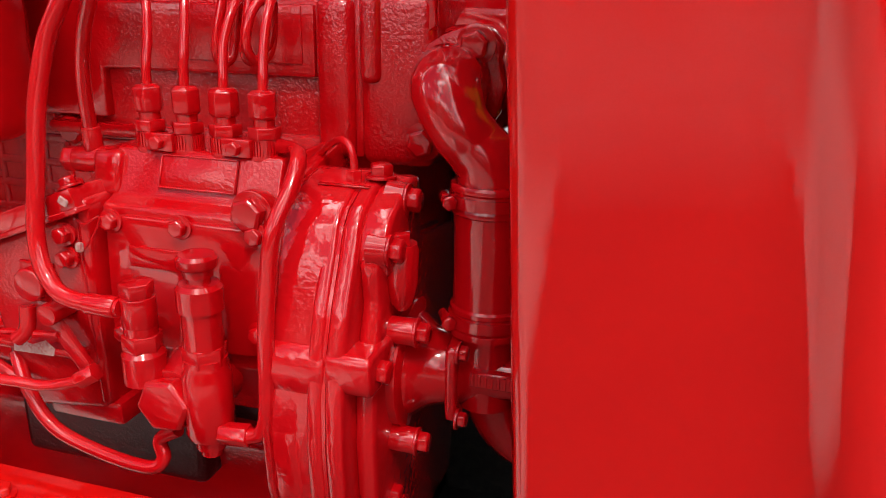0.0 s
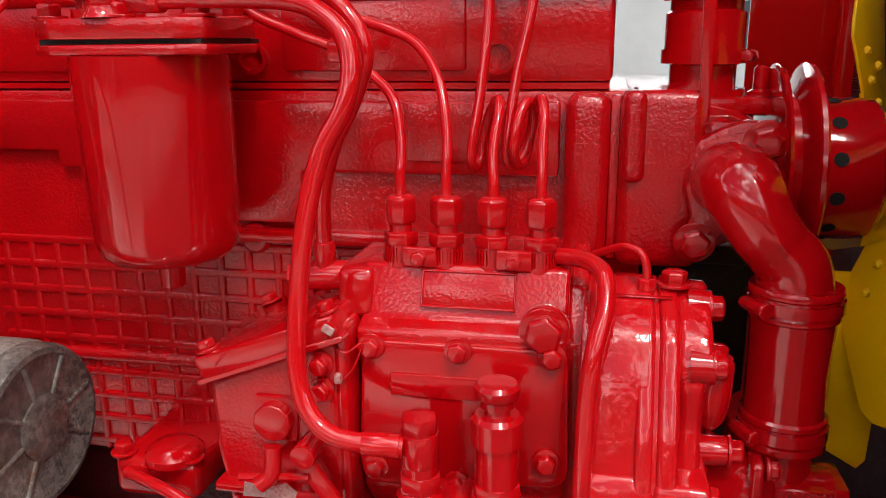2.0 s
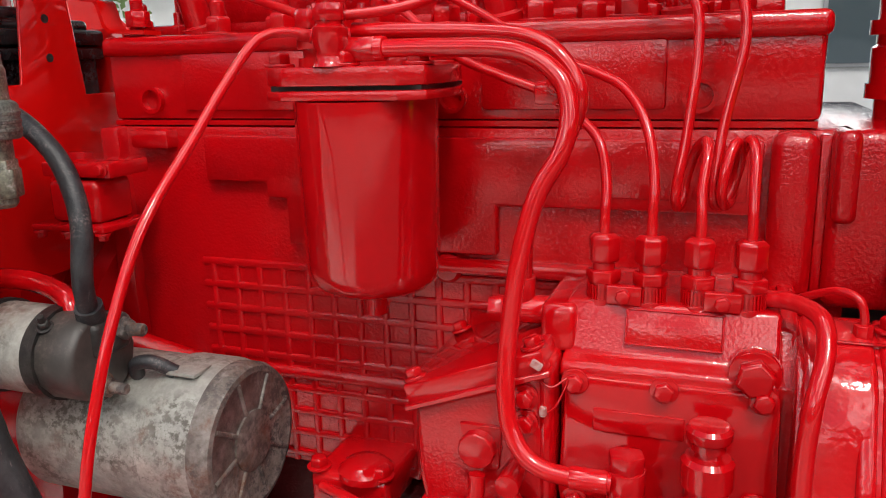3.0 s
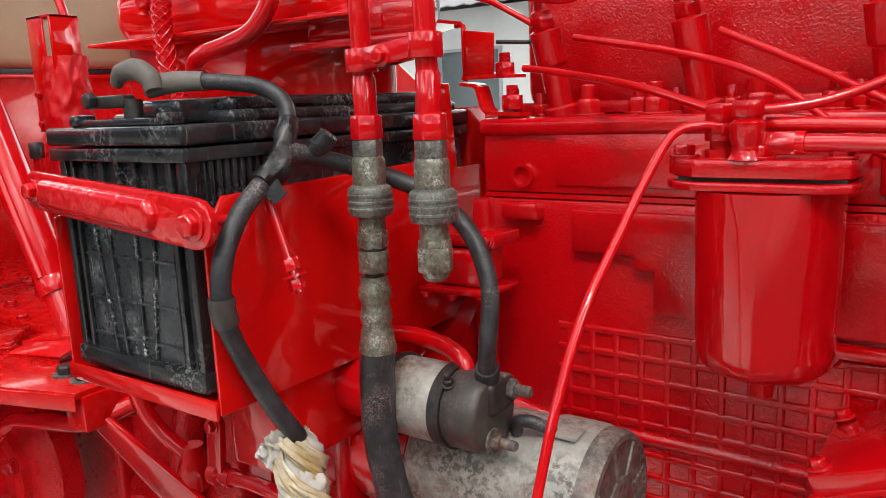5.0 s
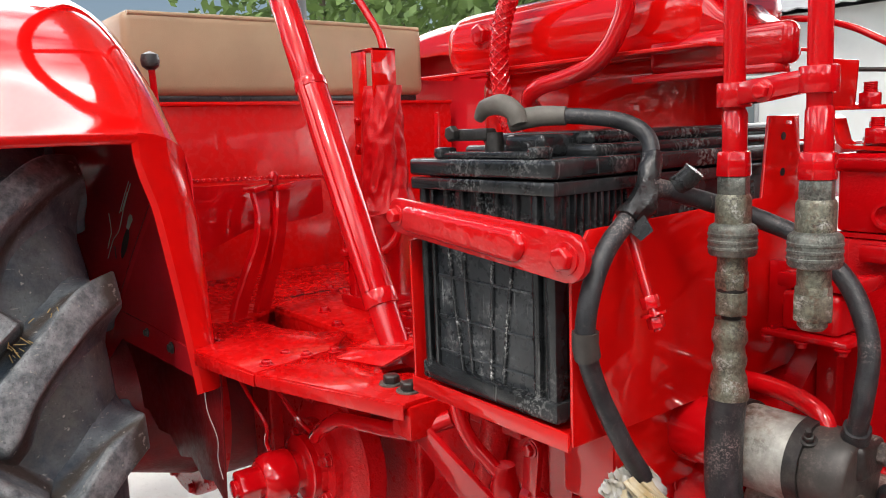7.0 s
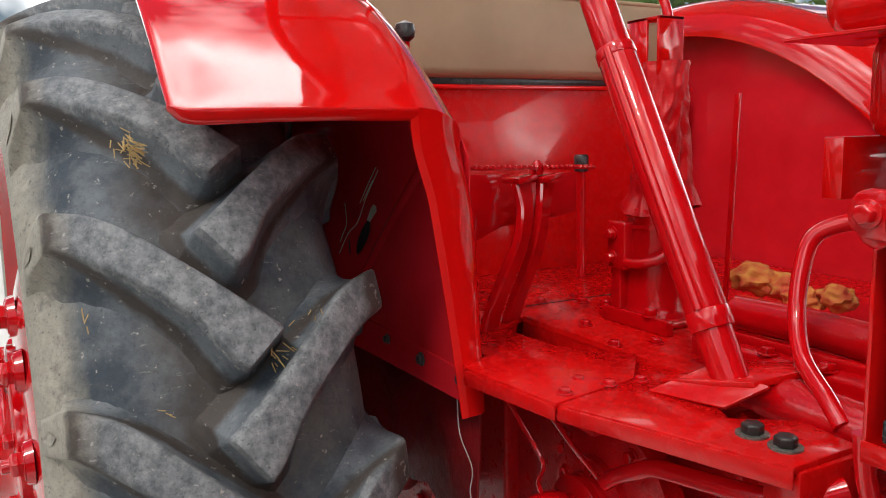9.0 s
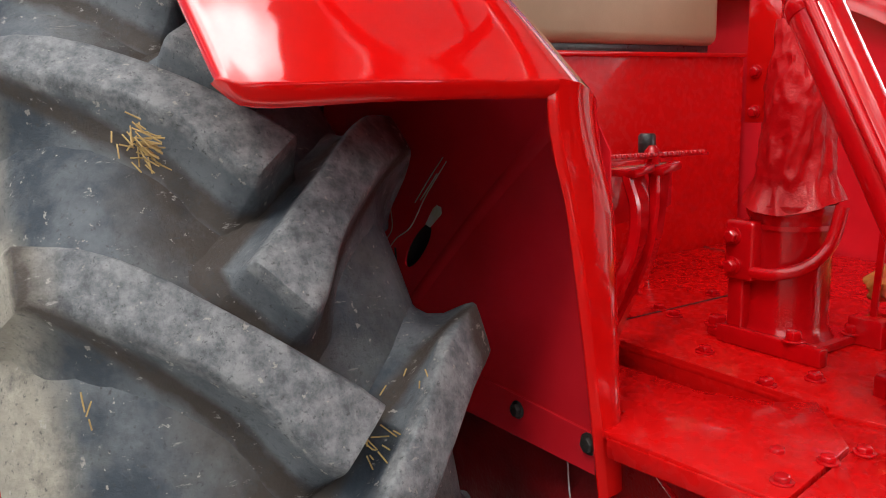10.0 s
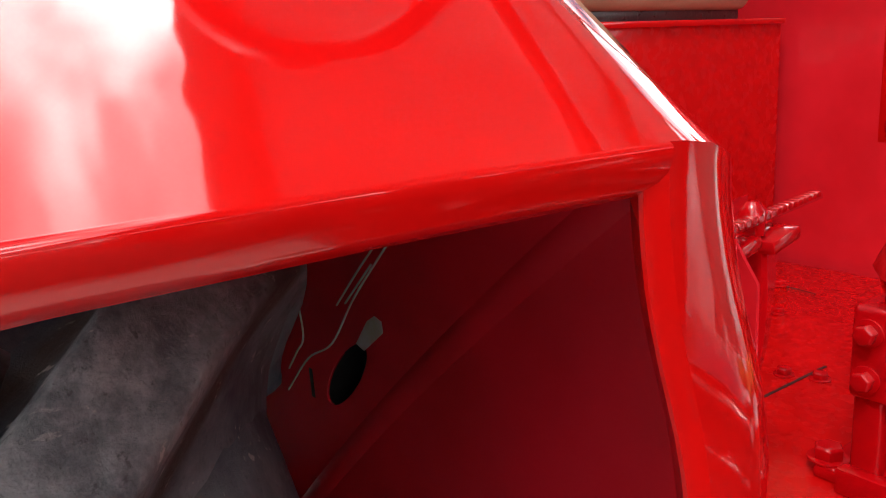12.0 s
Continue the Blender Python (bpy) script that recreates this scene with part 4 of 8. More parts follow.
def gear_cover():
    g = thing("gear_cover", (-0.30, 0.66, 0.76), "red cast timing gear cover with a split line, ribs and bolts", "gear cover")
    line = [(0.652, 1.0515), (0.635, 1.0525), (0.612, 1.047), (0.590, 1.036), (0.581, 1.026), (0.572, 1.004), (0.560, 0.980), (0.550, 0.950), (0.5445, 0.915), (0.543, 0.880), (0.546, 0.840), (0.556, 0.800), (0.575, 0.762), (0.60, 0.74)]

    def body(inset, below=9.0, deep=0.0):
        """The outline drawn in by inset, and by deep more under the given height."""
        pts = []
        for y, z in line:
            k = inset + (deep if z < below else 0.0)
            pts.append((y + k * (0.3 if z > 1.04 else 1.0), z - k * (1.0 if z > 1.04 else 0.3)))
        return pts + [(0.76, 0.74), (0.76, 0.985), (0.655, 1.0)]

    part("rear_casting", prism(body(0.0, 0.99, 0.0045), "yz", -0.3365, -0.2940, 0.005, 3), red_lumpy, g)
    part("rear_edge", prism(body(0.0015), "yz", -0.3390, -0.3335, 0.0012, 2), red_rough, g)
    part("split_joint", prism(body(0.0022), "yz", -0.2945, -0.2920, 0.0), red_lumpy, g)
    part("rear_rim", prism(body(0.0003), "yz", -0.3050, -0.2942, 0.0035, 3), red_lumpy, g)
    part("front_rim", prism(body(0.0), "yz", -0.2923, -0.2790, 0.0045, 3), red_lumpy, g)
    part("front_cover", prism(body(0.004, 1.0, 0.016), "yz", -0.2795, -0.2640, 0.006, 3), red_lumpy, g)
    top = [(0.648, 1.0500), (0.634, 1.0508), (0.613, 1.045), (0.592, 1.034), (0.583, 1.024), (0.577, 1.006), (0.590, 0.992), (0.652, 0.99)]
    part("top_block", prism(top, "yz", -0.2805, -0.2600, 0.004, 3), red_lumpy, g)
    # rib across both halves
    part("cross_rib", prism([(0.5545, 0.952), (0.5485, 0.942), (0.5470, 0.930), (0.5505, 0.914), (0.60, 0.914), (0.60, 0.952)], "yz", -0.3350, -0.2930, 0.004, 4), red_lumpy, g)
    part("front_bridge", prism([(0.5500, 0.950), (0.5470, 0.942), (0.5475, 0.928), (0.5520, 0.920), (0.60, 0.920), (0.60, 0.950)], "yz", -0.2930, -0.2600, 0.004, 4), red_lumpy, g)
    # raised pads left between the rims and the rib
    part("upper_pad", prism([(0.5745, 0.996), (0.5665, 0.976), (0.5560, 0.955), (0.60, 0.955), (0.60, 0.996)], "yz", -0.3350, -0.3110, 0.004, 3), red_lumpy, g)
    part("lower_pad", prism([(0.5505, 0.905), (0.5470, 0.880), (0.5490, 0.840), (0.5590, 0.800), (0.60, 0.800), (0.60, 0.905)], "yz", -0.3350, -0.3120, 0.004, 3), red_lumpy, g)
    part("foot_rim", prism([(0.5460, 0.915), (0.5430, 0.880), (0.5460, 0.840), (0.5560, 0.800), (0.60, 0.800), (0.60, 0.915)], "yz", -0.3060, -0.2960, 0.004, 3), red_lumpy, g)
    part("boss", lathe((-0.257, 0.600, 0.966), Z, [(0, 0.004), (0.006, 0.0085), (0.020, 0.0115), (0.044, 0.012), (0.048, 0.0105)], 26), red_smooth, g)
    part("boss_plug", lathe((-0.258, 0.598, 1.010), Z, [(0, 0.0085), (0.012, 0.0085)], 6, None, 0.001), red_smooth, g)
    for x, y, z in ((-0.262, 0.622, 1.038), (-0.262, 0.588, 1.012), (-0.264, 0.566, 0.934), (-0.268, 0.600, 0.815)):
        part("cover_bolt", hex_bolt(Vector((x + 0.001, y, z)), X, 0.0085, 0.008, lathe(Vector((x - 0.012, y, z)), X, [(0, 0.013), (0.013, 0.0115)], 18)), red_smooth, g)
    part("top_bolt", hex_bolt((-0.282, 0.628, 1.0505), Z, 0.0085, 0.008), red_smooth, g)
    part("cast_number", box(-0.322, -0.284, 0.609, 0.613, 1.0465, 1.0478, 0.0004, 1), red_smooth, g)
    part("cover_foot", lathe((-0.268, 0.60, 0.80), X, [(-0.012, 0.014), (0.012, 0.014)], 18), red_lumpy, g)
    return g


def pump_drive():
    d = thing("pump_drive", (-0.24, 0.63, 0.87), "red bearing housing with flange and tapered drive neck", "bearing housing")
    oy, oz = 0.635, 0.909
    part("rim_disc", lathe((-0.264, oy, oz), X, [(0, 0.050), (0.006, 0.050), (0.008, 0.047)], 40), red_smooth, d)
    part("housing", lathe((-0.257, oy, oz), X, [(0, 0.040), (0.004, 0.038), (0.012, 0.031), (0.026, 0.027), (0.036, 0.026)], 36), red_smooth, d)
    fl = [(oy + r * math.cos(radians(a)), oz + r * math.sin(radians(a))) for a, r in ((135, 0.040), (150, 0.034), (180, 0.029), (212, 0.034), (228, 0.040), (250, 0.034), (300, 0.03), (0, 0.03), (60, 0.03), (110, 0.034))]
    part("flange", prism(fl, "yz", -0.228, -0.219, 0.003, 3), red_smooth, d)
    part("neck", lathe((-0.220, oy, oz - 0.001), X, [(0, 0.026), (0.006, 0.021), (0.014, 0.0185), (0.036, 0.0165), (0.048, 0.016)], 28), red_smooth, d)
    part("clamp_block", box(-0.180, -0.164, oy - 0.020, oy + 0.018, oz - 0.020, oz + 0.012, 0.003), red_smooth, d)
    part("clamp_bolt", hex_bolt((-0.172, oy - 0.020, oz - 0.006), -Y, 0.0065, 0.005), red_smooth, d)
    for dy, dz in ((-0.027, 0.026), (-0.027, -0.026), (0.02, 0.028)):
        part("flange_bolt", hex_bolt((-0.219, oy + dy, oz + dz), X, 0.006, 0.006), red_smooth, d)
    for y, z in ((0.598, 0.951), (0.600, 0.864)):
        bm = rod((-0.266, y, z), (-0.246, y, z), 0.010, 16, 0.001)
        part("mounting_bolt", hex_bolt((-0.246, y, z), X, 0.008, 0.008, bm), red_smooth, d)
    tag = part("knurled_tag", box(-0.211, -0.174, oy - 0.0225, oy - 0.014, oz - 0.0015, oz + 0.0105, 0.001, 1), red_smooth, d)
    for k in range(8):
        x = -0.2095 + 0.0046 * k
        part("knurl", box(x, x + 0.0022, oy - 0.0235, oy - 0.022, oz, oz + 0.009, 0.0003, 1), red_smooth, tag)
    # lower hose behind
    low = thing("lower_water_hose", (-0.19, 0.68, 0.83), "dark red rubber water hose below the pump drive", "hose")
    part("hose", tube([(-0.205, 0.67, 0.945), (-0.205, 0.68, 0.90), (-0.200, 0.685, 0.862), (-0.186, 0.69, 0.838), (-0.16, 0.69, 0.832), (-0.05, 0.69, 0.832)], 0.031, 24), red_smooth, low)
    ring_clamp((-0.146, 0.69, 0.832), X, 0.0315, 0.012, low, (0, -1, 0.2))
    part("stub_pipe", rod((-0.13, 0.69, 0.832), (-0.05, 0.69, 0.832), 0.028, 24), red_smooth, low)


def water_outlet():
    w = thing("water_outlet_elbow", (-0.24, 0.66, 1.10), "red cast water outlet elbow with a rubber hose", "water outlet")
    # flange: pear-shaped plate with two bolt ears, seen from the outside
    def pl(u, v, d=0.0):
        return Vector((-0.246, 0.680, 1.105)) + Vector((0.40, -0.06, 0.915)).normalized() * v + Vector((0.92, -0.05, -0.40)).normalized() * u + Vector((-0.03, -0.99, -0.05)) * d
    ears = [(-0.034, -0.012), (-0.036, 0.014), (-0.022, 0.034), (-0.010, 0.045), (0.006, 0.050), (0.018, 0.044), (0.020, 0.034), (0.030, 0.02), (0.034, 0.0), (0.030, -0.02), (0.016, -0.034), (0.006, -0.046), (-0.008, -0.050), (-0.018, -0.044), (-0.018, -0.034), (-0.026, -0.024)]
    part("flange", sheet([pl(u * 1.06, v * 1.04, 0.0) for u, v in ears], 0.014, 0.004), red_rough, w)
    part("flange_collar", sheet([pl(u * 0.80, v * 0.74, 0.012) for u, v in ears], 0.007, 0.003), red_cast, w)
    for u, v in ((0.004, 0.0405), (-0.004, -0.0405)):
        part("flange_bolt", hex_bolt(pl(u, v, 0.010), Vector((-0.03, -0.99, -0.05)), 0.0105, 0.009), red_smooth, w)
    part("elbow", tube([(-0.246, 0.685, 1.112), (-0.244, 0.660, 1.114), (-0.240, 0.644, 1.108), (-0.230, 0.637, 1.090), (-0.219, 0.638, 1.076), (-0.209, 0.639, 1.064), (-0.205, 0.640, 1.045)], [0.028, 0.0265, 0.0250, 0.0222, 0.0216, 0.0228, 0.0240], 26, 8), red_smooth, w)
    hose = part("hose", lathe((-0.205, 0.640, 1.052), -Z, [(0, 0.0240), (0, 0.0285), (0.0015, 0.0295), (0.0045, 0.0295), (0.006, 0.0280), (0.016, 0.0276), (0.0175, 0.0286), (0.0205, 0.0286), (0.022, 0.0268), (0.055, 0.0258), (0.088, 0.0262), (0.0895, 0.0282), (0.0925, 0.0282), (0.094, 0.0268), (0.104, 0.0268), (0.1055, 0.0286), (0.110, 0.0286), (0.112, 0.024)], 36), red_smooth, w, "thick red painted rubber hose")
    ring_clamp((-0.205, 0.640, 1.0405), Z, 0.0284, 0.008, hose, (-0.9, -0.45, 0))
    ring_clamp((-0.205, 0.640, 0.953), Z, 0.0274, 0.008, hose, (-0.9, -0.45, 0))
    part("lower_pipe", lathe((-0.205, 0.640, 0.944), -Z, [(0, 0.0215), (0.06, 0.0215)], 28), red_smooth, w)


def fan_group():
    cy, cz = 0.768, 1.108
    f = thing("cooling_fan", (-0.15, cy, cz), "red fan hub and pulley with bright yellow sheet blades", "cooling fan")
    part("water_pump_nose", lathe((-0.262, cy, cz), X, [(0, 0.052), (0.03, 0.046), (0.045, 0.036), (0.065, 0.034)], 32), red_cast, f)
    part("pulley", lathe((-0.207, cy, cz), X, [(0, 0.030), (0, 0.070), (0.0005, 0.077), (0.002, 0.079), (0.0045, 0.078), (0.0060, 0.070), (0.0095, 0.056), (0.0150, 0.056), (0.0185, 0.068), (0.0205, 0.077), (0.0225, 0.0795), (0.0255, 0.080), (0.0275, 0.078), (0.028, 0.070), (0.028, 0.054)], 64), red_smooth, f)
    hub = part("hub", lathe((-0.178, cy, cz), X, [(0, 0.054), (0.030, 0.054), (0.042, 0.053), (0.045, 0.050), (0.045, 0)], 48), red_smooth, f)
    # flat black discs paint the dark of the vent holes
    for k in range(12):
        a = 2 * math.pi * (k + 0.5) / 12
        c = Vector((-0.166, cy + 0.0540 * math.cos(a), cz + 0.0540 * math.sin(a)))
        part("vent_hole_shade", lathe(c, Vector((0, math.cos(a), math.sin(a))), [(0, 0.0052), (0.0006, 0.0052)], 14), hole_shade, hub)
    part("spider", lathe((-0.133, cy, cz), X, [(0, 0.050), (0.004, 0.050)], 6, None, 0.001), yellow_paint, f)
    # blades: bent roots and slanted paddles
    for k in range(4):
        a = radians(250 + 90 * k)
        rad = Vector((0, math.cos(a), math.sin(a)))
        tan = Vector((0, -math.sin(a), math.cos(a)))
        chord = (X * 0.56 - tan * 0.83).normalized()
        nrm = chord.cross(rad).normalized()
        o = Vector((-0.127, cy, cz)) - tan * 0.020
        bm = bmesh.new()
        sheet([o + rad * r + chord * c for r, c in ((0.012, -0.006), (0.034, -0.012), (0.060, -0.020), (0.055, 0.012), (0.020, 0.020))], 0.003, 0.0, bm)
        pts = [(0.022, 0.037), (0.036, 0.043), (0.110, 0.034), (0.176, 0.030), (0.188, 0.024), (0.193, 0.010), (0.190, -0.008), (0.182, -0.018), (0.110, -0.040), (0.100, -0.041), (0.040, -0.004)]
        sheet([o + rad * r + chord * c for r, c in pts], 0.0025, 0.0006, bm)
        for r, c in ((0.060, 0.014), (0.074, -0.004), (0.090, 0.012), (0.095, -0.014)):
            for s in (1, -1):
                ball(o + rad * r + chord * c + nrm * (0.0015 + 0.002 * s), 0.0042, bm, 1)
        part("blade", bm, yellow_paint, f, "bright yellow sheet metal blade with rivets")
    low = [(-0.171, 0.690, 1.036), (-0.171, 0.690, 0.905), (-0.165, 0.690, 0.898), (-0.124, 0.690, 0.874), (-0.118, 0.690, 0.882), (-0.112, 0.700, 0.960), (-0.120, 0.71, 1.03)]
    part("lower_blade", sheet([(x, y + 0.045, z) for x, y, z in low], 0.0025, 0.0006), yellow_paint, f, "shaded yellow sheet metal blade")
    # lifting strap and pipes at the front of the head
    s = thing("lifting_bracket", (-0.252, 0.70, 1.15), "flat red steel strap standing up from the engine front", "bracket")
    part("strap", sheet([(-0.268, 0.690, 1.146), (-0.261, 0.690, 1.150), (-0.261, 0.690, 1.165), (-0.262, 0.690, 1.33), (-0.272, 0.690, 1.33)], 0.008, 0.001), red_smooth, s)
    t = thing("thermostat_housing", (-0.255, 0.80, 1.15), "red thermostat housing with short hose and clamps", "thermostat")
    part("housing", lathe((-0.255, 0.80, 1.155), Z, [(0, 0.034), (0.012, 0.034), (0.012, 0.026), (0.03, 0.026), (0.032, 0.031), (0.07, 0.031), (0.072, 0.028), (0.12, 0.028), (0.14, 0.034), (0.22, 0.034)], 28), red_cast, t)
    for z in (1.192, 1.240):
        ring_clamp((-0.255, 0.80, z), Z, 0.0315, 0.011, t, (0.9, -0.4, 0))
    part("top_elbow", tube([(-0.36, 0.85, 1.30), (-0.31, 0.83, 1.30), (-0.27, 0.80, 1.30), (-0.25, 0.80, 1.34)], 0.032, 20), red_cast, t)
    part("base_flange", box(-0.30, -0.205, 0.76, 0.86, 1.148, 1.162, 0.004), red_cast, t)
    part("sensor", lathe((-0.212, 0.785, 1.155), Z, [(0, 0.010), (0.010, 0.010), (0.012, 0.006), (0.028, 0.006), (0.030, 0.003)], 12), red_smooth, t)
    # dark front plate and alternator side
    part("timing_backplate", box(-0.315, -0.302, 0.66, 1.1, 0.62, 1.0, 0.003), red_cast, f)
    alt = thing("alternator", (-0.24, 0.95, 0.95), "dark oily alternator behind the water hose", "alternator")
    part("alternator_body", lathe((-0.30, 0.93, 0.97), X, [(0, 0.05), (0.01, 0.058), (0.10, 0.058), (0.115, 0.045), (0.13, 0.02)], 28), dark_steel, alt)
    # dark plate added to fill the gap behind the hose with darkness
    part("dark_backing_plate", box(-0.30, -0.19, 0.86, 0.90, 0.62, 1.02, 0.006), dark_steel, alt)
    part("alternator_bracket", box(-0.275, -0.20, 0.83, 0.95, 1.010, 1.028, 0.003), dark_steel, alt)


def radiator():
    r = thing("radiator", (-0.05, 0.85, 0.55), "dark finned radiator core in a red frame", "radiator")
    bm = box(-0.045, 0.03, 0.57, 1.13, 0.62, 1.50, 0.0)
    part("core", bm, core_dark, r)
    bm = bmesh.new()
    for k in range(280):
        z = 0.63 + 0.0031 * k
        box(-0.052, -0.044, 0.575, 1.125, z, z + 0.0012, 0.0, 1, bm)
    ob = part("fin_pack", bm, core_dark, r)
    tagged(ob, kind="stuff")
    part("side_frame", box(-0.065, 0.05, 0.535, 0.572, 0.58, 1.55, 0.004), red_sheet, r)
    part("side_frame", box(-0.065, 0.05, 1.128, 1.165, 0.58, 1.55, 0.004), red_sheet, r)
    part("bottom_tank", box(-0.09, 0.07, 0.53, 1.17, 0.54, 0.62, 0.01), red_sheet, r)
    part("top_tank", box(-0.075, 0.06, 0.53, 1.17, 1.50, 1.60, 0.015), red_sheet, r)


def hood_panel():
    h = thing("hood_side_panel", (0.15, 0.5, 0.62), "large glossy red sheet metal hood panel beside the radiator", "hood panel")
    edge = [(-0.1385, 0.55), (-0.1790, 1.50)]
    rows = []
    for s in range(9):
        k = s / 8
        ex = edge[0][0] + (edge[1][0] - edge[0][0]) * k
        z = 0.55 + 0.95 * k
        o = -0.0090 - 0.058 * (z - 1.05)
        row = [(ex + 0.004, 0.530, z), (ex + 0.001, 0.505, z), (ex + 0.001, 0.498, z), (ex + 0.004, 0.493, z), (ex + 0.010, 0.491, z)]
        c = -0.0210 - 0.150 * (z - 1.072)
        row += [(ex + 0.010 + (c - ex - 0.026) * j / 6, 0.491, z) for j in range(1, 6)]
        row += [(c - 0.010, 0.491, z), (c - 0.003, 0.487, z), (c + 0.004, 0.480, z), (c + 0.014, 0.478, z), (c + 0.022, 0.482, z), (c + 0.028, 0.488, z), (c + 0.038, 0.490, z), (c + 0.2, 0.50, z), (c + 0.45, 0.53, z)]
        rows.append([(x, y + o, h) for x, y, h in row])
    part("panel_skin", grid_surface(rows, 0.0016), red_sheet, h, "", 50)
    # unseen top sheet, added to keep sky light off the fan and radiator
    rows = []
    for j in range(9):
        u = j / 8
        rows.append([(x, 0.475 + 0.72 * u, 1.50 + 0.10 * math.sin(math.pi * u)) for x in (0.02, 0.03, 0.1, 0.2, 0.5)])
    part("unseen_hood_top", grid_surface(rows, 0.0016), red_sheet, h, "", 50)
    part("far_side", box(-0.16, 0.5, 1.19, 1.195, 0.55, 1.505, 0.0), red_sheet, h)
    part("nose_plate", box(0.36, 0.37, 0.50, 1.19, 0.55, 1.50, 0.0), red_sheet, h)
    part("edge_flange", box(-0.155, -0.10, 0.527, 0.531, 0.56, 1.5, 0.001), red_sheet, h)


def frame_rail():
    f = thing("frame_rail", (-0.6, 0.46, 0.72), "bright red flat steel frame rail under the engine side", "frame rail")
    part("rail_top", box(-1.05, -0.385, 0.40, 0.502, 0.840, 0.850, 0.003), red_sheet, f)
    part("rail_web", box(-1.05, -0.385, 0.40, 0.41, 0.66, 0.841, 0.003), red_sheet, f)
    part("rail_bolt", hex_bolt((-0.495, 0.47, 0.850), Z, 0.008, 0.006), red_sheet, f)
    # added block and dark tray that shut out bright ground below the engine
    d = thing("under_engine_block", (-0.4, 0.75, 0.4), "unseen dark red block under the engine, added to stop ground light", "axle support")
    part("support", box(-0.95, 0.25, 0.56, 1.05, 0.36, 0.60, 0.02, 3), red_cast, d)
    part("dark_backing_tray", box(-0.40, 0.30, 0.56, 1.50, 0.60, 0.64, 0.004), dark_steel, d)


build_engine()
fuel_filter()
injection_pump()
injection_lines()
gear_cover()
pump_drive()
water_outlet()
fan_group()
radiator()
hood_panel()
frame_rail()


# ---- middle: starter, battery, couplings, tank ----
def starter():
    s = thing("starter_motor", (-0.85, 0.60, 0.85), "worn grey zinc starter motor with brown dirty end cap", "starter motor")
    y, z = 0.603, 0.918
    part("yoke", lathe((-0.950, y, z), X, [(0, 0.050), (0.006, 0.060), (0.012, 0.0645), (0.140, 0.0645), (0.141, 0.0655)], 48), starter_metal, s)
    part("band", lathe((-0.812, y, z), X, [(0, 0.0645), (0.0, 0.0668), (0.003, 0.0672), (0.040, 0.0672), (0.046, 0.0655), (0.046, 0.05)], 48), starter_metal, s)
    end = part("end_cap", lathe((-0.768, y, z), X, [(0, 0.0655), (0.014, 0.0655), (0.020, 0.0625), (0.021, 0.058), (0.0195, 0.056), (0.0195, 0)], 48), starter_end, s, "brown rusty end cap with radial ribs")
    part("bearing_cap", lathe((-0.7485, y, z), X, [(0, 0.026), (0.002, 0.026), (0.003, 0.022), (0.003, 0)], 28), starter_end, end)
    for k in range(8):
        a = 2 * math.pi * (k + 0.3) / 8
        d = Vector((0, math.cos(a), math.sin(a)))
        o = Vector((-0.7485, y, z))
        part("end_rib", rod(o + d * 0.026, o + d * 0.056, 0.0022, 8), starter_end, end)
    part("field_lead", tube([(-0.835, 0.575, 0.978), (-0.83, 0.57, 0.99), (-0.815, 0.572, 0.992), (-0.80, 0.58, 0.982)], 0.006, 12), rubber_hose, s)
    part("lead_tab", box(-0.812, -0.776, 0.572, 0.596, 0.982, 0.9855, 0.001), starter_metal, s)
    # solenoid on top
    sy, sz = 0.547, 1.004
    sol = part("solenoid", lathe((-0.948, sy, sz), X, [(0, 0.024), (0.004, 0.034), (0.010, 0.0365), (0.064, 0.0365), (0.068, 0.034)], 40), starter_metal, s)
    part("solenoid_ring", lathe((-0.943, sy, sz), X, [(0, 0.0365), (0, 0.039), (0.006, 0.039), (0.006, 0.0365)], 40), dark_steel, sol)
    part("solenoid_band", lathe((-0.886, sy, sz), X, [(0, 0.036), (0, 0.0385), (0.012, 0.0385), (0.012, 0.034)], 40), dark_steel, sol)
    cap = part("switch_cap", lathe((-0.875, sy, sz), X, [(0, 0.0365), (0.030, 0.0365), (0.036, 0.033), (0.036, 0)], 14, None, 0.002), dark_plastic, sol)
    part("terminal_stud", hex_bolt((-0.839, 0.565, 1.022), X, 0.0095, 0.009, lathe((-0.845, 0.565, 1.022), X, [(0, 0.013), (0.006, 0.013)], 16), True, 0.014), starter_end, sol)
    part("terminal_stud", hex_bolt((-0.839, 0.540, 0.982), X, 0.0085, 0.008, None, True, 0.014), starter_end, sol)
    part("cable_lug", box(-0.862, -0.834, 0.535, 0.575, 1.004, 1.034, 0.006, 3), dark_steel, sol)
    part("small_terminal", hex_bolt((-0.872, 0.525, 1.032), Vector((0.2, -0.5, 1)), 0.005, 0.005, None, True, 0.006), dark_steel, sol)
    nose = thing("starter_nose", (-1.0, 0.60, 0.87), "red cast starter nose housing bolted to the bell housing", "starter housing")
    part("nose_housing", lathe((-1.10, y, z), X, [(0, 0.05), (0.03, 0.062), (0.12, 0.060), (0.152, 0.056)], 32), red_cast, nose)
    part("fork_cover", lathe((-1.012, sy, sz), X, [(0, 0.012), (0.004, 0.027), (0.014, 0.032), (0.066, 0.031)], 26), red_pipe, nose)
    part("mounting_flange", box(-1.03, -1.012, 0.535, 0.70, 0.86, 1.03, 0.008, 3), red_cast, nose)
    part("flange_bolt", hex_bolt((-1.012, 0.556, 0.94), X, 0.010, 0.009), red_cast, nose)


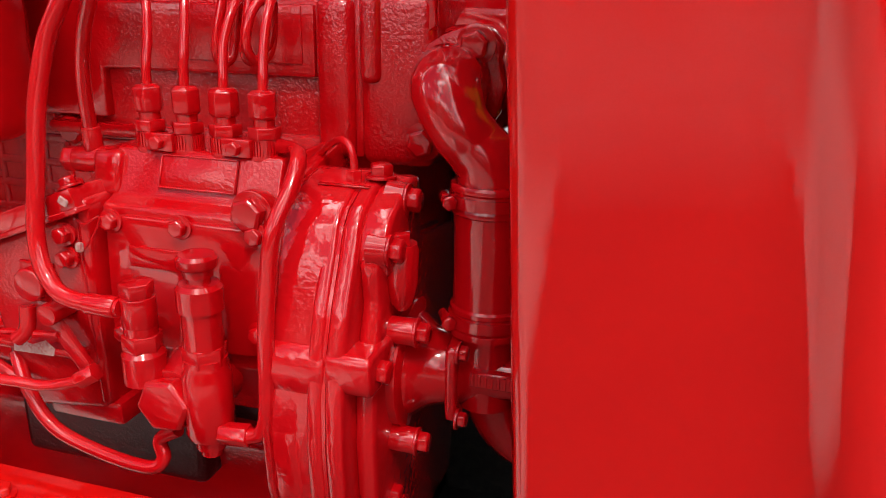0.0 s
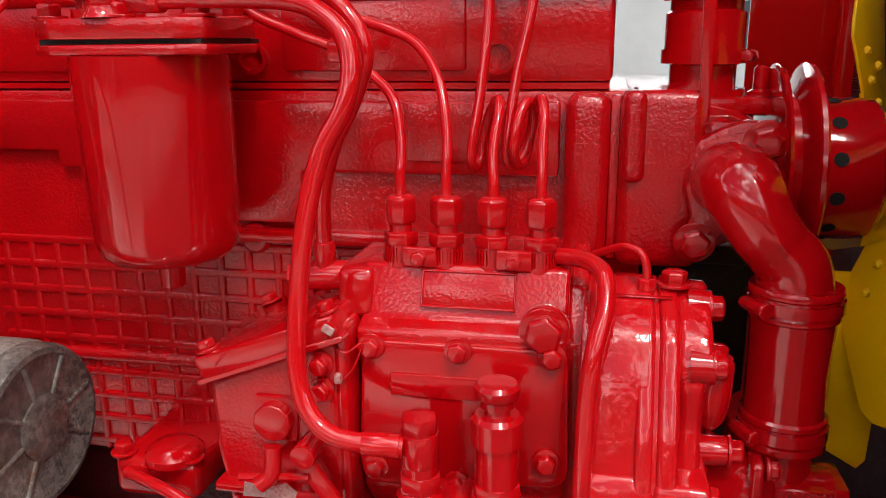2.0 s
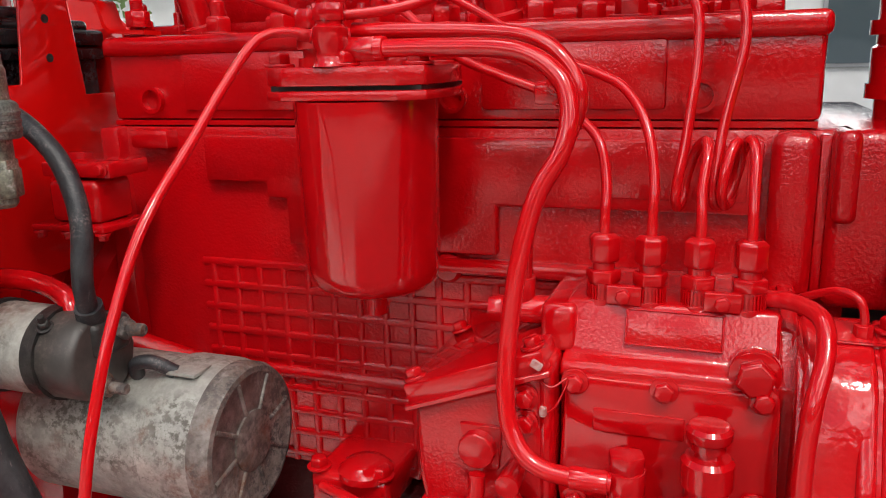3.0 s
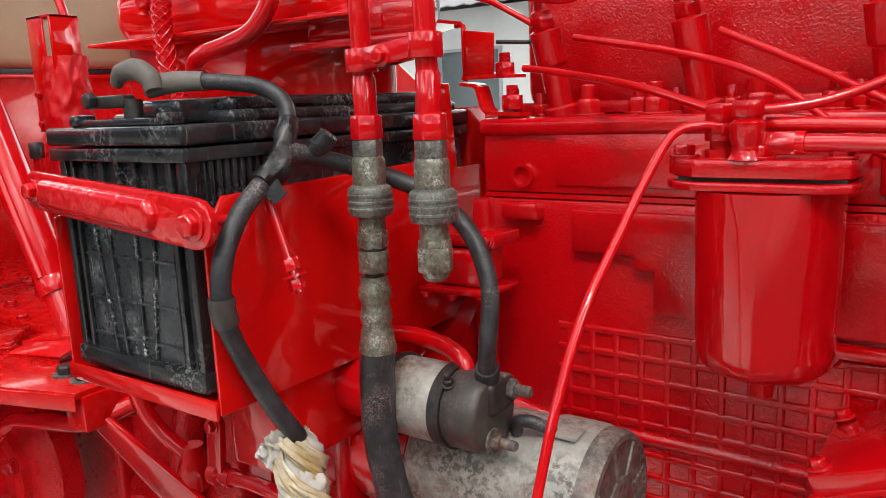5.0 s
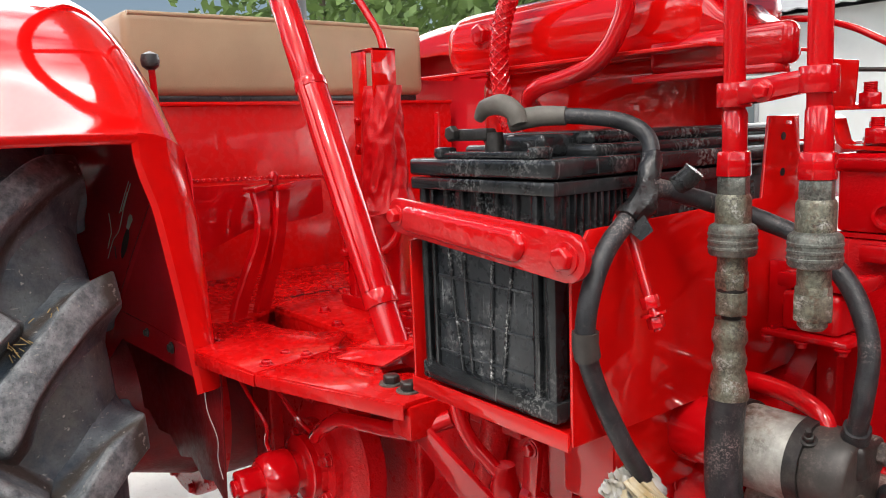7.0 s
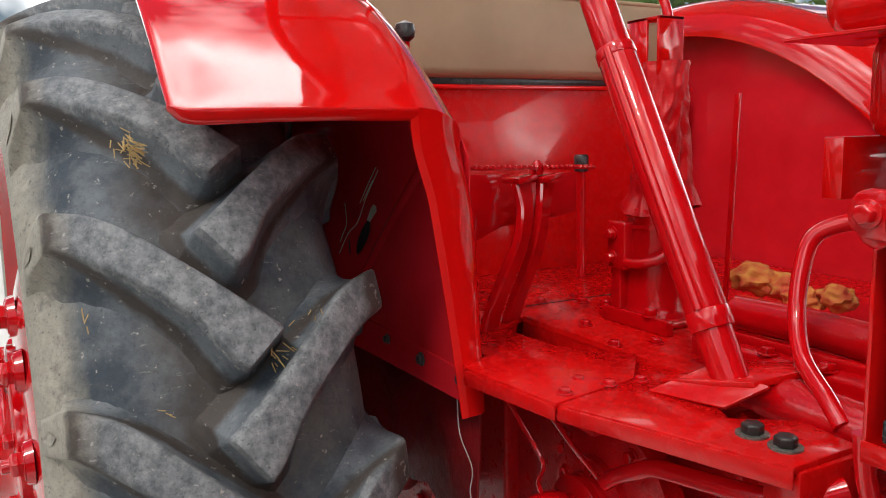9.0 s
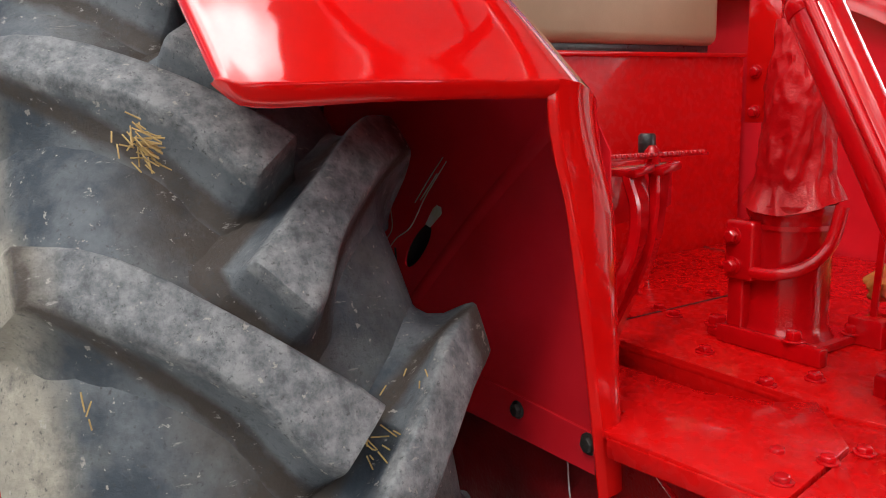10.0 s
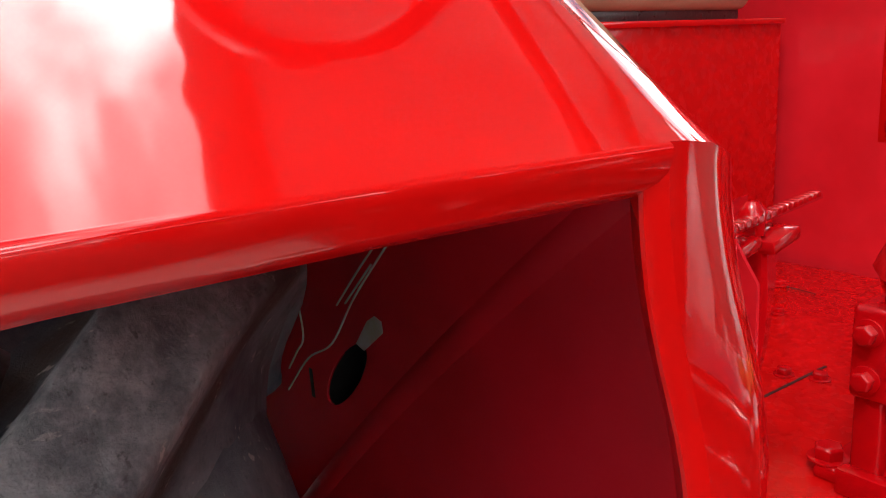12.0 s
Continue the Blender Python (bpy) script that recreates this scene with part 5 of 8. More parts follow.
def bell_housing():
    b = thing("bell_housing", (-1.1, 0.84, 0.6), "red cast bell housing between engine and gearbox", "gearbox housing")
    part("shell", lathe((-1.30, 0.86, 0.83), X, [(0, 0.20), (0.04, 0.225), (0.20, 0.255), (0.325, 0.262), (0.345, 0.262)], 56), red_cast, b)
    part("flange_rim", lathe((-0.975, 0.86, 0.83), X, [(0, 0.262), (0, 0.272), (0.022, 0.272), (0.022, 0.25)], 56), red_cast, b)
    part("gearbox_side", box(-2.15, -1.28, 0.60, 1.08, 0.42, 0.945, 0.03, 4), red_under, b)
    part("cover_rib", tube([(-1.28, 0.63, 0.92), (-1.15, 0.63, 0.96), (-1.03, 0.66, 0.985), (-0.99, 0.70, 1.0)], 0.016, 14), red_cast, b)
    part("side_step", tube([(-0.99, 0.645, 0.985), (-0.96, 0.66, 0.975), (-0.90, 0.69, 0.945), (-0.87, 0.705, 0.93)], 0.014, 12), red_cast, b)


def battery():
    b = thing("battery", (-1.097, 0.57, 1.046), "black ribbed plastic lorry battery with worn scuffed front", "battery")
    x0, x1, y0, y1 = -1.188, -1.006, 0.380, 0.762
    part("case", box(x0 + 0.004, x1 - 0.004, y0 + 0.0045, y1, 1.046, 1.245, 0.004), battery_black, b)
    part("lid", box(x0 - 0.006, x1 + 0.005, y0 - 0.007, y1 + 0.005, 1.246, 1.262, 0.004, 3), battery_black, b)
    part("lid_skirt", box(x0 - 0.005, x1 + 0.004, y0 - 0.006, y1 + 0.002, 1.2330, 1.2445, 0.002), battery_black, b)
    part("lid_top", box(x0 + 0.006, x1 - 0.006, y0 + 0.052, y1 - 0.004, 1.260, 1.272, 0.005, 3), battery_black, b)
    part("cell_cover", box(x0 + 0.022, x1 - 0.018, y0 + 0.062, y1 - 0.02, 1.271, 1.283, 0.005, 3), battery_black, b)
    part("lid_bar", box(x0 + 0.040, x1 - 0.022, y0 - 0.002, y0 + 0.012, 1.262, 1.268, 0.002), battery_black, b)
    for x in (x0 + 0.036, x1 - 0.022):
        part("lid_stop", box(x - 0.006, x + 0.006, y0 - 0.004, y0 + 0.016, 1.262, 1.272, 0.003), battery_black, b)
    part("foot", box(x0, x1 + 0.002, y0 - 0.004, y1, 1.046, 1.064, 0.003), battery_black, b)
    # ribs on the end wall
    for x, w in ((x0 + 0.006, 0.005), (x0 + 0.020, 0.003), (x1 - 0.007, 0.006), (x1 - 0.024, 0.004)):
        part("corner_rib", box(x - w, x + w, y0 - 0.001, y0 + 0.014, 1.062, 1.236, 0.002), battery_black, b)
    for k in range(5):
        x = x0 + 0.040 + 0.0235 * k
        part("upper_rib", box(x - 0.0032, x + 0.0032, y0 - 0.0005, y0 + 0.012, 1.190, 1.236, 0.0022, 3), battery_black, b)
    part("end_panel", box(x0 + 0.022, x1 - 0.027, y0 + 0.0030, y0 + 0.010, 1.062, 1.188, 0.0008), battery_panel, b, "scuffed dull recessed panel")
    for xa, xb in ((0.040, 0.058), (0.062, 0.072), (0.104, 0.098), (0.130, 0.114)):
        part("slanted_rib", sheet([(x0 + xa - 0.0018, y0 + 0.0034, 1.186), (x0 + xa + 0.0018, y0 + 0.0034, 1.186), (x0 + xb + 0.0018, y0 + 0.0034, 1.064), (x0 + xb - 0.0018, y0 + 0.0034, 1.064)], -0.0034, 0.0010), battery_worn, b)
    for z in (1.151, 1.112, 1.078):
        part("cross_rib", box(x0 + 0.024, x1 - 0.03, y0 + 0.0006, y0 + 0.008, z - 0.0013, z + 0.0013, 0.0008), battery_panel, b)
    # ribs on the long wall
    for k in range(9):
        y = y0 + 0.022 + 0.008 * k
        part("side_rib", box(x1 - 0.006, x1 + 0.001, y - 0.0018, y + 0.0018, 1.10, 1.234, 0.001), battery_black, b)
    hb = part("handle_block", box(x0 + 0.098, x0 + 0.146, y0 + 0.022, y0 + 0.070, 1.262, 1.2815, 0.005, 3), battery_black, b)
    part("vent_nipple", lathe((x0 + 0.132, y0 + 0.022, 1.271), -Y, [(0, 0.0055), (0.004, 0.0055), (0.007, 0.004)], 14), battery_black, hb)
    part("lid_plate", box(x0 + 0.014, x0 + 0.080, y0 + 0.020, y0 + 0.036, 1.262, 1.2655, 0.0015), battery_black, b)
    part("terminal_post", lathe((-1.108, 0.408, 1.262), Z, [(0, 0.012), (0.004, 0.012), (0.004, 0.009), (0.022, 0.008)], 18), dark_steel, b)


def battery_tray():
    t = thing("battery_tray", (-1.09, 0.57, 1.036), "glossy red sheet metal battery tray with deep side plate", "battery tray")
    out = [(0.374, 1.034), (0.374, 1.178), (0.394, 1.207), (0.640, 1.212), (0.650, 1.290), (0.705, 1.290), (0.715, 1.20), (0.78, 1.20), (0.78, 1.034)]
    part("side_plate", prism(out, "yz", -0.988, -0.9845, 0.001), red_sheet, t)
    part("outer_plate", prism([(0.374, 1.034), (0.374, 1.182), (0.40, 1.186), (0.76, 1.186), (0.76, 1.034)], "yz", -1.2005, -1.197, 0.001), red_sheet, t)
    part("floor_plate", box(-1.197, -0.988, 0.374, 0.77, 1.034, 1.039, 0.001), red_sheet, t)
    part("front_lip", box(-1.199, -0.987, 0.3705, 0.3740, 1.030, 1.046, 0.001), red_sheet, t)
    part("back_plate", box(-1.198, -0.981, 0.770, 0.774, 1.034, 1.264, 0.001), red_sheet, t)
    part("support_leg", box(-1.06, -1.0, 0.44, 0.62, 0.95, 1.034, 0.004), red_sheet, t)
    for y, z in ((0.675, 1.27), (0.675, 1.235)):
        part("plate_hole", lathe((-0.9842, y, z), X, [(0, 0.004), (0.0006, 0.004)], 12), dark_steel, t)
    s = thing("battery_strap", (-1.085, 0.36, 1.2), "thickly painted red clamp bar holding the battery front", "clamp bar")
    a, c = Vector((-1.193, 0.358, 1.2085)), Vector((-0.974, 0.358, 1.1905))
    d = (c - a).normalized()
    up = Vector((0, -1, 0)).cross(d)
    if up.z < 0:
        up = -up
    m = Matrix(((d.x, 0, up.x, a.x), (d.y, 1, up.y, a.y), (d.z, 0, up.z, a.z), (0, 0, 0, 1)))
    L = (c - a).length
    prof = arc(0.0, 0.0, 0.017, 90, 270, 8) + arc(L, 0.0, 0.0195, -90, 90, 8)
    part("bar", prism(prof, "xz", -0.001, 0.007, 0.002, 2, None, m), red_thick, s)
    part("bar_crown", prism([(0.014, -0.012), (L - 0.050, -0.014), (L - 0.042, 0.0), (L - 0.050, 0.014), (0.014, 0.012)], "xz", -0.009, 0.004, 0.0065, 5, None, m), red_thick, s)
    for p, r in ((a, 0.0075), (c, 0.0095)):
        part("clamp_bolt", hex_bolt(p + Vector((0, -0.001, 0)), -Y, r, 0.007), red_thick, s)
        part("clamp_rod", rod(p, p + Vector((0, 0.03, 0)), 0.004, 10), red_thick, s)
    q = thing("hanging_bolt", (-0.973, 0.427, 1.13), "long red threaded bolt with nut and washer hanging at the tray", "bolt")
    p0, p1 = Vector((-0.975, 0.428, 1.210)), Vector((-0.946, 0.430, 1.127))
    dn = (p1 - p0).normalized()
    part("shank", rod(p0, p1, 0.0038, 12), red_pipe, q)
    part("hook", tube([p0, p0 + Vector((-0.006, 0, 0.006)), p0 + Vector((-0.012, 0.002, 0.001)), p0 + Vector((-0.010, 0.002, -0.008))], 0.0036, 10), red_pipe, q)
    part("nut", rod(p0 + dn * 0.060, p0 + dn * 0.070, 0.0075, 6, 0.0008), red_pipe, q)
    part("washer", rod(p0 + dn * 0.0735, p0 + dn * 0.0755, 0.0105, 20), red_pipe, q)
    part("end_nut", rod(p0 + dn * 0.077, p0 + dn * 0.086, 0.007, 6, 0.0008), red_pipe, q)
    for k in range(6):
        o = p0 + dn * (0.047 + 0.002 * k)
        part("thread", rod(o, o + dn * 0.0010, 0.0045, 12), red_pipe, q)


def cables():
    c = thing("battery_cable", (-1.075, 0.405, 1.29), "thick cracked black battery cable hanging past the tray", "battery cable")
    part("terminal_boot", tube([(-1.125, 0.405, 1.297), (-1.112, 0.404, 1.3065), (-1.09, 0.404, 1.307), (-1.076, 0.405, 1.300), (-1.072, 0.405, 1.290)], [0.005, 0.0082, 0.0092, 0.0082, 0.0070], 14, 6, None, 0.12), dusty_rubber, c, "grey-brown rubber terminal cap")
    part("boot_sleeve", tube([(-1.088, 0.410, 1.293), (-1.065, 0.422, 1.2965), (-1.045, 0.434, 1.296)], [0.0095, 0.0088, 0.0080], 16, 6), dusty_rubber, c)
    part("clamp_tab", box(-1.158, -1.108, 0.398, 0.412, 1.277, 1.288, 0.003), dark_steel, c)
    part("clamp_bolt", hex_bolt((-1.152, 0.398, 1.284), -Y, 0.0075, 0.008, None, False), dark_steel, c)
    part("cable", tube([(-1.06, 0.425, 1.297), (-1.03, 0.444, 1.2945), (-1.002, 0.458, 1.289), (-0.983, 0.463, 1.277), (-0.975, 0.458, 1.258), (-0.968, 0.442, 1.231), (-0.968, 0.418, 1.212), (-0.968, 0.394, 1.192), (-0.966, 0.374, 1.160), (-0.969, 0.372, 1.122), (-0.970, 0.388, 1.080), (-0.963, 0.411, 1.031), (-0.960, 0.431, 0.997), (-0.965, 0.45, 0.94)], [0.0068] * 6 + [0.0080] * 8, 16, 6, None, 0.05), rubber_hose, c)
    part("tape_wrap", tube([(-0.976, 0.459, 1.262), (-0.970, 0.448, 1.240), (-0.967, 0.436, 1.226), (-0.968, 0.420, 1.213)], [0.0085, 0.0098, 0.0112, 0.0100], 18, 9, None, 0.45), tape_black, c, "wrinkled black tape")
    part("loose_tape", sheet([(-0.955, 0.424, 1.218), (-0.948, 0.426, 1.206), (-0.955, 0.420, 1.198), (-0.964, 0.416, 1.206)], 0.0015), tape_black, c)
    part("pale_ring", tube([(-0.9685, 0.3715, 1.133), (-0.969, 0.372, 1.122), (-0.9695, 0.375, 1.112)], 0.0103, 16, 3), dark_plastic, c)
    e = thing("starter_cable", (-0.913, 0.40, 1.243), "thick black cable looping from the battery to the starter", "battery cable")
    part("cable", tube([(-0.968, 0.446, 1.238), (-0.962, 0.468, 1.232), (-0.948, 0.505, 1.220), (-0.925, 0.535, 1.206), (-0.895, 0.545, 1.192), (-0.868, 0.546, 1.172), (-0.848, 0.543, 1.148), (-0.834, 0.536, 1.113), (-0.836, 0.532, 1.068), (-0.848, 0.548, 1.030), (-0.85, 0.556, 1.018)], 0.0078, 16, 6, None, 0.05), rubber_hose, e)
    part("cable_stub", tube([(-0.960, 0.470, 1.236), (-0.950, 0.474, 1.244), (-0.946, 0.476, 1.249)], 0.0085, 12, 4, None, 0.2), tape_black, e)
    part("lug_sleeve", tube([(-0.842, 0.540, 1.048), (-0.848, 0.548, 1.030), (-0.85, 0.556, 1.016)], 0.0108, 14, 4, None, 0.15), rubber_hose, e)
    r = thing("red_cable", (-0.97, 0.58, 1.048), "red insulated cable running to the starter solenoid", "cable")
    part("cable", tube([(-1.06, 0.60, 1.030), (-1.02, 0.585, 1.042), (-0.969, 0.578, 1.050), (-0.918, 0.568, 1.052), (-0.880, 0.556, 1.046), (-0.866, 0.549, 1.030), (-0.858, 0.540, 1.008), (-0.848, 0.533, 0.992)], [0.0095, 0.0095, 0.0095, 0.009, 0.0085, 0.006, 0.005, 0.0045], 14), red_pipe, r)
    g = thing("plastic_bag_knot", (-0.965, 0.43, 0.97), "crumpled pale yellow and white plastic bag tied round a cable", "plastic bag")
    # loose core with twisted pleats wound round it and a loose flap
    def centre(u):
        return Vector((-0.968 + 0.040 * u, 0.430 - 0.012 * u, 1.004 - 0.105 * u))

    rows = []
    for i in range(30):
        u = i / 29
        r = 0.007 + 0.008 * math.sin(math.pi * min(1.0, u * 1.3)) ** 2
        row = []
        for k in range(41):
            a = 2 * math.pi * (k % 40) / 40
            q = Vector((math.cos(a) * 2.0, math.sin(a) * 2.0, u * 7.0))
            row.append(centre(u) + Vector((math.cos(a), math.sin(a), 0.2 * math.sin(a * 2))) * (r + abs(noise.noise(q)) * 0.007 + abs(noise.noise(q * 2.6)) * 0.004))
        rows.append(row)
    film = part("crumpled_film", grid_surface(rows), bag_white, g, "milky white crumpled film", 60)
    for n in range(7):
        rows = []
        for i in range(48):
            u = 0.02 + 0.96 * i / 47
            a = n * 2.39 + u * (6.0 + 0.5 * math.sin(n * 1.7))
            rad = 0.009 + 0.008 * math.sin(math.pi * min(1.0, u * 1.25)) + 0.0025 * math.sin(9 * u + n)
            out = Vector((math.cos(a), math.sin(a), 0))
            across = (Vector((-math.sin(a), math.cos(a), 0)) * 0.75 + Z * 0.66)
            row = []
            for k in range(12):
                v = (k / 11 - 0.5) * 2
                q = Vector((v * 1.6 + n * 7, u * 5, n))
                pleat = 0.0035 * math.cos(v * 1.5) + 0.0018 * abs(math.sin(v * 6 + 3 * noise.noise(Vector((u * 4, n, 1))))) + 0.004 * noise.noise(q * 1.5)
                row.append(centre(u) + out * (rad + pleat) + across * v * (0.0062 + 0.003 * noise.noise(Vector((u * 6, n * 3, 0)))))
            rows.append(row)
        part("twisted_pleat", grid_surface(rows, 0.0005), bag_plastic if n % 3 else bag_white, film, "", 70)
    left = Vector((-0.77, -0.64, 0))
    for n, (lean, rise, size) in enumerate(((0.016, 0.030, 0.010), (0.026, 0.018, 0.010), (0.024, -0.030, 0.009))):
        rows = []
        for i in range(16):
            u = i / 15
            row = []
            for k in range(13):
                v = (k / 12 - 0.5) * 2
                base = centre(0.25 if n < 2 else 0.7) + left * (0.006 + lean * u) + Z * (rise * u)
                side = (Z * lean - left * rise).normalized()
                w = size * (0.35 + 0.75 * math.sin(math.pi * min(1.0, 0.25 + u * 0.6)))
                q = Vector((u * 3 + n * 5, v * 2, n))
                row.append(base + side * v * w + Vector((0.5, -0.6, 0)) * (0.008 * noise.noise(q * 1.3) + 0.006 * abs(noise.noise(q * 3))) + Z * 0.003 * noise.noise(q * 2.2))
            rows.append(row)
        part("loose_flap", grid_surface(rows, 0.0004), bag_white, film, "", 70)


def couplings():
    def stack(x, y, label, hose):
        c = thing("hydraulic_coupling", (x, y, 1.13), label, "hydraulic coupling", "pair of hydraulic couplings")
        part("pipe", tube([(x, y, 1.262), (x - 0.001, y, 1.32), (x - 0.002, y, 1.42), (x - 0.003, y, 1.70)], 0.0085, 18, 4), red_pipe, c, "red painted steel pipe")
        part("pipe_collar", lathe((x, y, 1.262), Z, [(0, 0.0098), (0.030, 0.0098), (0.033, 0.0085)], 18), red_pipe, c)
        part("union_nut", rod((x, y, 1.243), (x, y, 1.263), 0.0142, 6, 0.0015, None, 0.0132), red_pipe, c)
        part("upper_hexagon", rod((x, y, 1.228), (x, y, 1.243), 0.0128, 6, 0.001), coupling_dull, c)
        part("upper_body", lathe((x, y, 1.204), Z, [(0, 0.0140), (0.022, 0.0140), (0.025, 0.0125)], 24), coupling_metal, c)
        sl = lathe((x, y, 1.180), Z, [(0, 0.0135), (0.0, 0.0175), (0.002, 0.0188), (0.022, 0.0188), (0.024, 0.0175), (0.026, 0.0142)], 40)
        sleeve = part("knurled_sleeve", sl, coupling_dull, c)
        for z in (1.1845, 1.190, 1.1955):
            part("grip_ring", lathe((x, y, z), Z, [(0, 0.0186), (0.0008, 0.0194), (0.0026, 0.0194), (0.0034, 0.0186)], 40), coupling_dull, sleeve)
        part("lower_body", lathe((x, y, 1.160), Z, [(0, 0.0118), (0.020, 0.0118)], 24), coupling_metal, c)
        part("lower_hexagon", rod((x, y, 1.152), (x, y, 1.166), 0.0135, 6, 0.001), coupling_metal, c)
        if hose:
            part("dark_seal", lathe((x, y, 1.149), Z, [(0, 0.0118), (0.004, 0.0118)], 20), dark_steel, c)
            part("end_hexagon", rod((x, y, 1.131), (x, y, 1.150), 0.0140, 6, 0.001, None, None, 0.3), coupling_metal, c)
            part("hose_tail", lathe((x, y, 1.126), Z, [(0, 0.008), (0.006, 0.008)], 16), dark_steel, c)
            fer = lathe((x - 0.001, y, 1.060), Z, [(0, 0.0162), (0.004, 0.0165), (0.010, 0.0150), (0.018, 0.0142), (0.024, 0.0122), (0.029, 0.0138), (0.034, 0.0140), (0.039, 0.0125), (0.044, 0.0120), (0.049, 0.0142), (0.056, 0.0142), (0.060, 0.0125), (0.067, 0.0122), (0.067, 0.008)], 28)
            part("ferrule", fer, coupling_metal, c, "crimped zinc ferrule")
            part("hose", tube([(x - 0.001, y, 1.068), (x - 0.004, y, 1.03), (x - 0.004, y, 0.98), (x + 0.004, y + 0.003, 0.93), (x + 0.02, y + 0.01, 0.87), (x + 0.03, y + 0.02, 0.78)], 0.0155, 20, 6, None, 0.04), rubber_hose, c, "cracked black rubber hydraulic hose")
        else:
            part("end_hexagon", rod((x, y, 1.140), (x, y, 1.160), 0.0150, 6, 0.0015, None, None, 0.2), coupling_metal, c)
            part("end_tip", lathe((x, y, 1.133), Z, [(0, 0.008), (0.003, 0.0105), (0.008, 0.0105)], 20), coupling_metal, c)
        return c

    stack(-0.9285, 0.502, "worn zinc hydraulic coupling with black hose on a red pipe", True)
    stack(-0.856, 0.492, "worn zinc hydraulic coupling with open end on a red pipe", False)
    k = thing("pipe_clamp", (-0.892, 0.49, 1.307), "red steel clamp joining two hydraulic pipes", "pipe clamp")
    part("clamp_ring", lathe((-0.9297, 0.502, 1.297), Z, [(0, 0.0085), (0, 0.0135), (0.019, 0.0135), (0.019, 0.0085)], 24, None, 0.001), red_pipe, k)
    part("clamp_ring", lathe((-0.8573, 0.492, 1.304), Z, [(0, 0.0085), (0, 0.0135), (0.019, 0.0135), (0.019, 0.0085)], 24, None, 0.001), red_pipe, k)
    part("clamp_web", sheet([(-0.922, 0.492, 1.298), (-0.866, 0.483, 1.305), (-0.866, 0.483, 1.321), (-0.922, 0.492, 1.316)], -0.016, 0.002), red_pipe, k)
    part("clamp_bolt", hex_bolt((-0.897, 0.488, 1.308), -Y, 0.0065, 0.006), red_pipe, k)


def relay_and_brackets():
    r = thing("regulator_box", (-0.93, 0.64, 1.09), "small red painted box screwed to a bracket behind the couplings", "relay box")
    part("box_body", box(-0.952, -0.897, 0.62, 0.665, 1.092, 1.130, 0.006, 3), red_smooth, r)
    part("base_flange", box(-0.966, -0.885, 0.610, 0.672, 1.086, 1.092, 0.002), red_smooth, r)
    part("upper_plate", box(-0.958, -0.882, 0.622, 0.672, 1.132, 1.146, 0.003), red_smooth, r)
    for x in (-0.960, -0.928, -0.891):
        part("screw", hex_bolt((x, 0.615, 1.086), -Z, 0.005, 0.005), red_smooth, r)
    part("screw", hex_bolt((-0.890, 0.622, 1.140), -Y, 0.005, 0.004), red_smooth, r)
    part("mount_arm", box(-0.984, -0.94, 0.655, 0.668, 1.08, 1.15, 0.002), red_smooth, r)
    b = thing("tank_bracket", (-0.94, 0.72, 1.26), "bent red sheet bracket bolted to two cylinder head studs", "bracket")
    y = 0.718
    part("upright", sheet([(-0.970, y, 1.297), (-0.936, y, 1.296), (-0.932, y - 0.004, 1.339), (-0.968, y - 0.004, 1.344)], 0.004, 0.001), red_sheet, b)
    part("upright_edge", tube([(-0.972, y, 1.292), (-0.971, y - 0.002, 1.32), (-0.970, y - 0.004, 1.340), (-0.974, y, 1.349), (-0.985, y + 0.004, 1.350)], 0.003, 8), red_sheet, b)
    part("foot", sheet([(-0.974, y - 0.006, 1.2925), (-0.908, y - 0.008, 1.2925), (-0.908, y + 0.018, 1.2925), (-0.974, y + 0.018, 1.2985)], 0.004, 0.001), red_sheet, b)
    strap = [(-0.972, 1.2905), (-0.955, 1.2885), (-0.950, 1.285), (-0.944, 1.264), (-0.939, 1.2595), (-0.900, 1.2575)]
    rows = [[(x, y - 0.012, z), (x, y + 0.012, z)] for x, z in strap]
    part("strap", grid_surface(rows, 0.004), red_sheet, b)
    for x, z, r in ((-0.923, 1.2925, 0.0105), (-0.915, 1.2595, 0.0115)):
        t = thing("head_stud", (x, y, z), "tall red painted stud with hexagon nut on the bracket", "stud", "studs on the tank bracket")
        part("nut", rod((x, y, z + 0.001), (x, y, z + 0.016), r, 6, 0.0015), red_smooth, t)
        part("thread", lathe((x, y, z), Z, [(0.012, 0.0058)] + [q for k in range(6) for q in ((0.0165 + 0.0017 * k, 0.0064), (0.0172 + 0.0017 * k, 0.0057))], 16), red_smooth, t)
    part("tie_rod", rod((-0.958, 0.76, 1.333), (-0.905, 0.77, 1.329), 0.0022, 8), dark_steel, b)
    o = thing("overflow_pipe", (-0.965, 0.76, 1.376), "thin arched red pipe running from the tank to the valve cover", "pipe")
    part("pipe", tube([(-1.045, 0.74, 1.392), (-1.004, 0.76, 1.388), (-0.965, 0.76, 1.376), (-0.936, 0.76, 1.361), (-0.905, 0.765, 1.342)], 0.0035, 10), red_pipe, o)


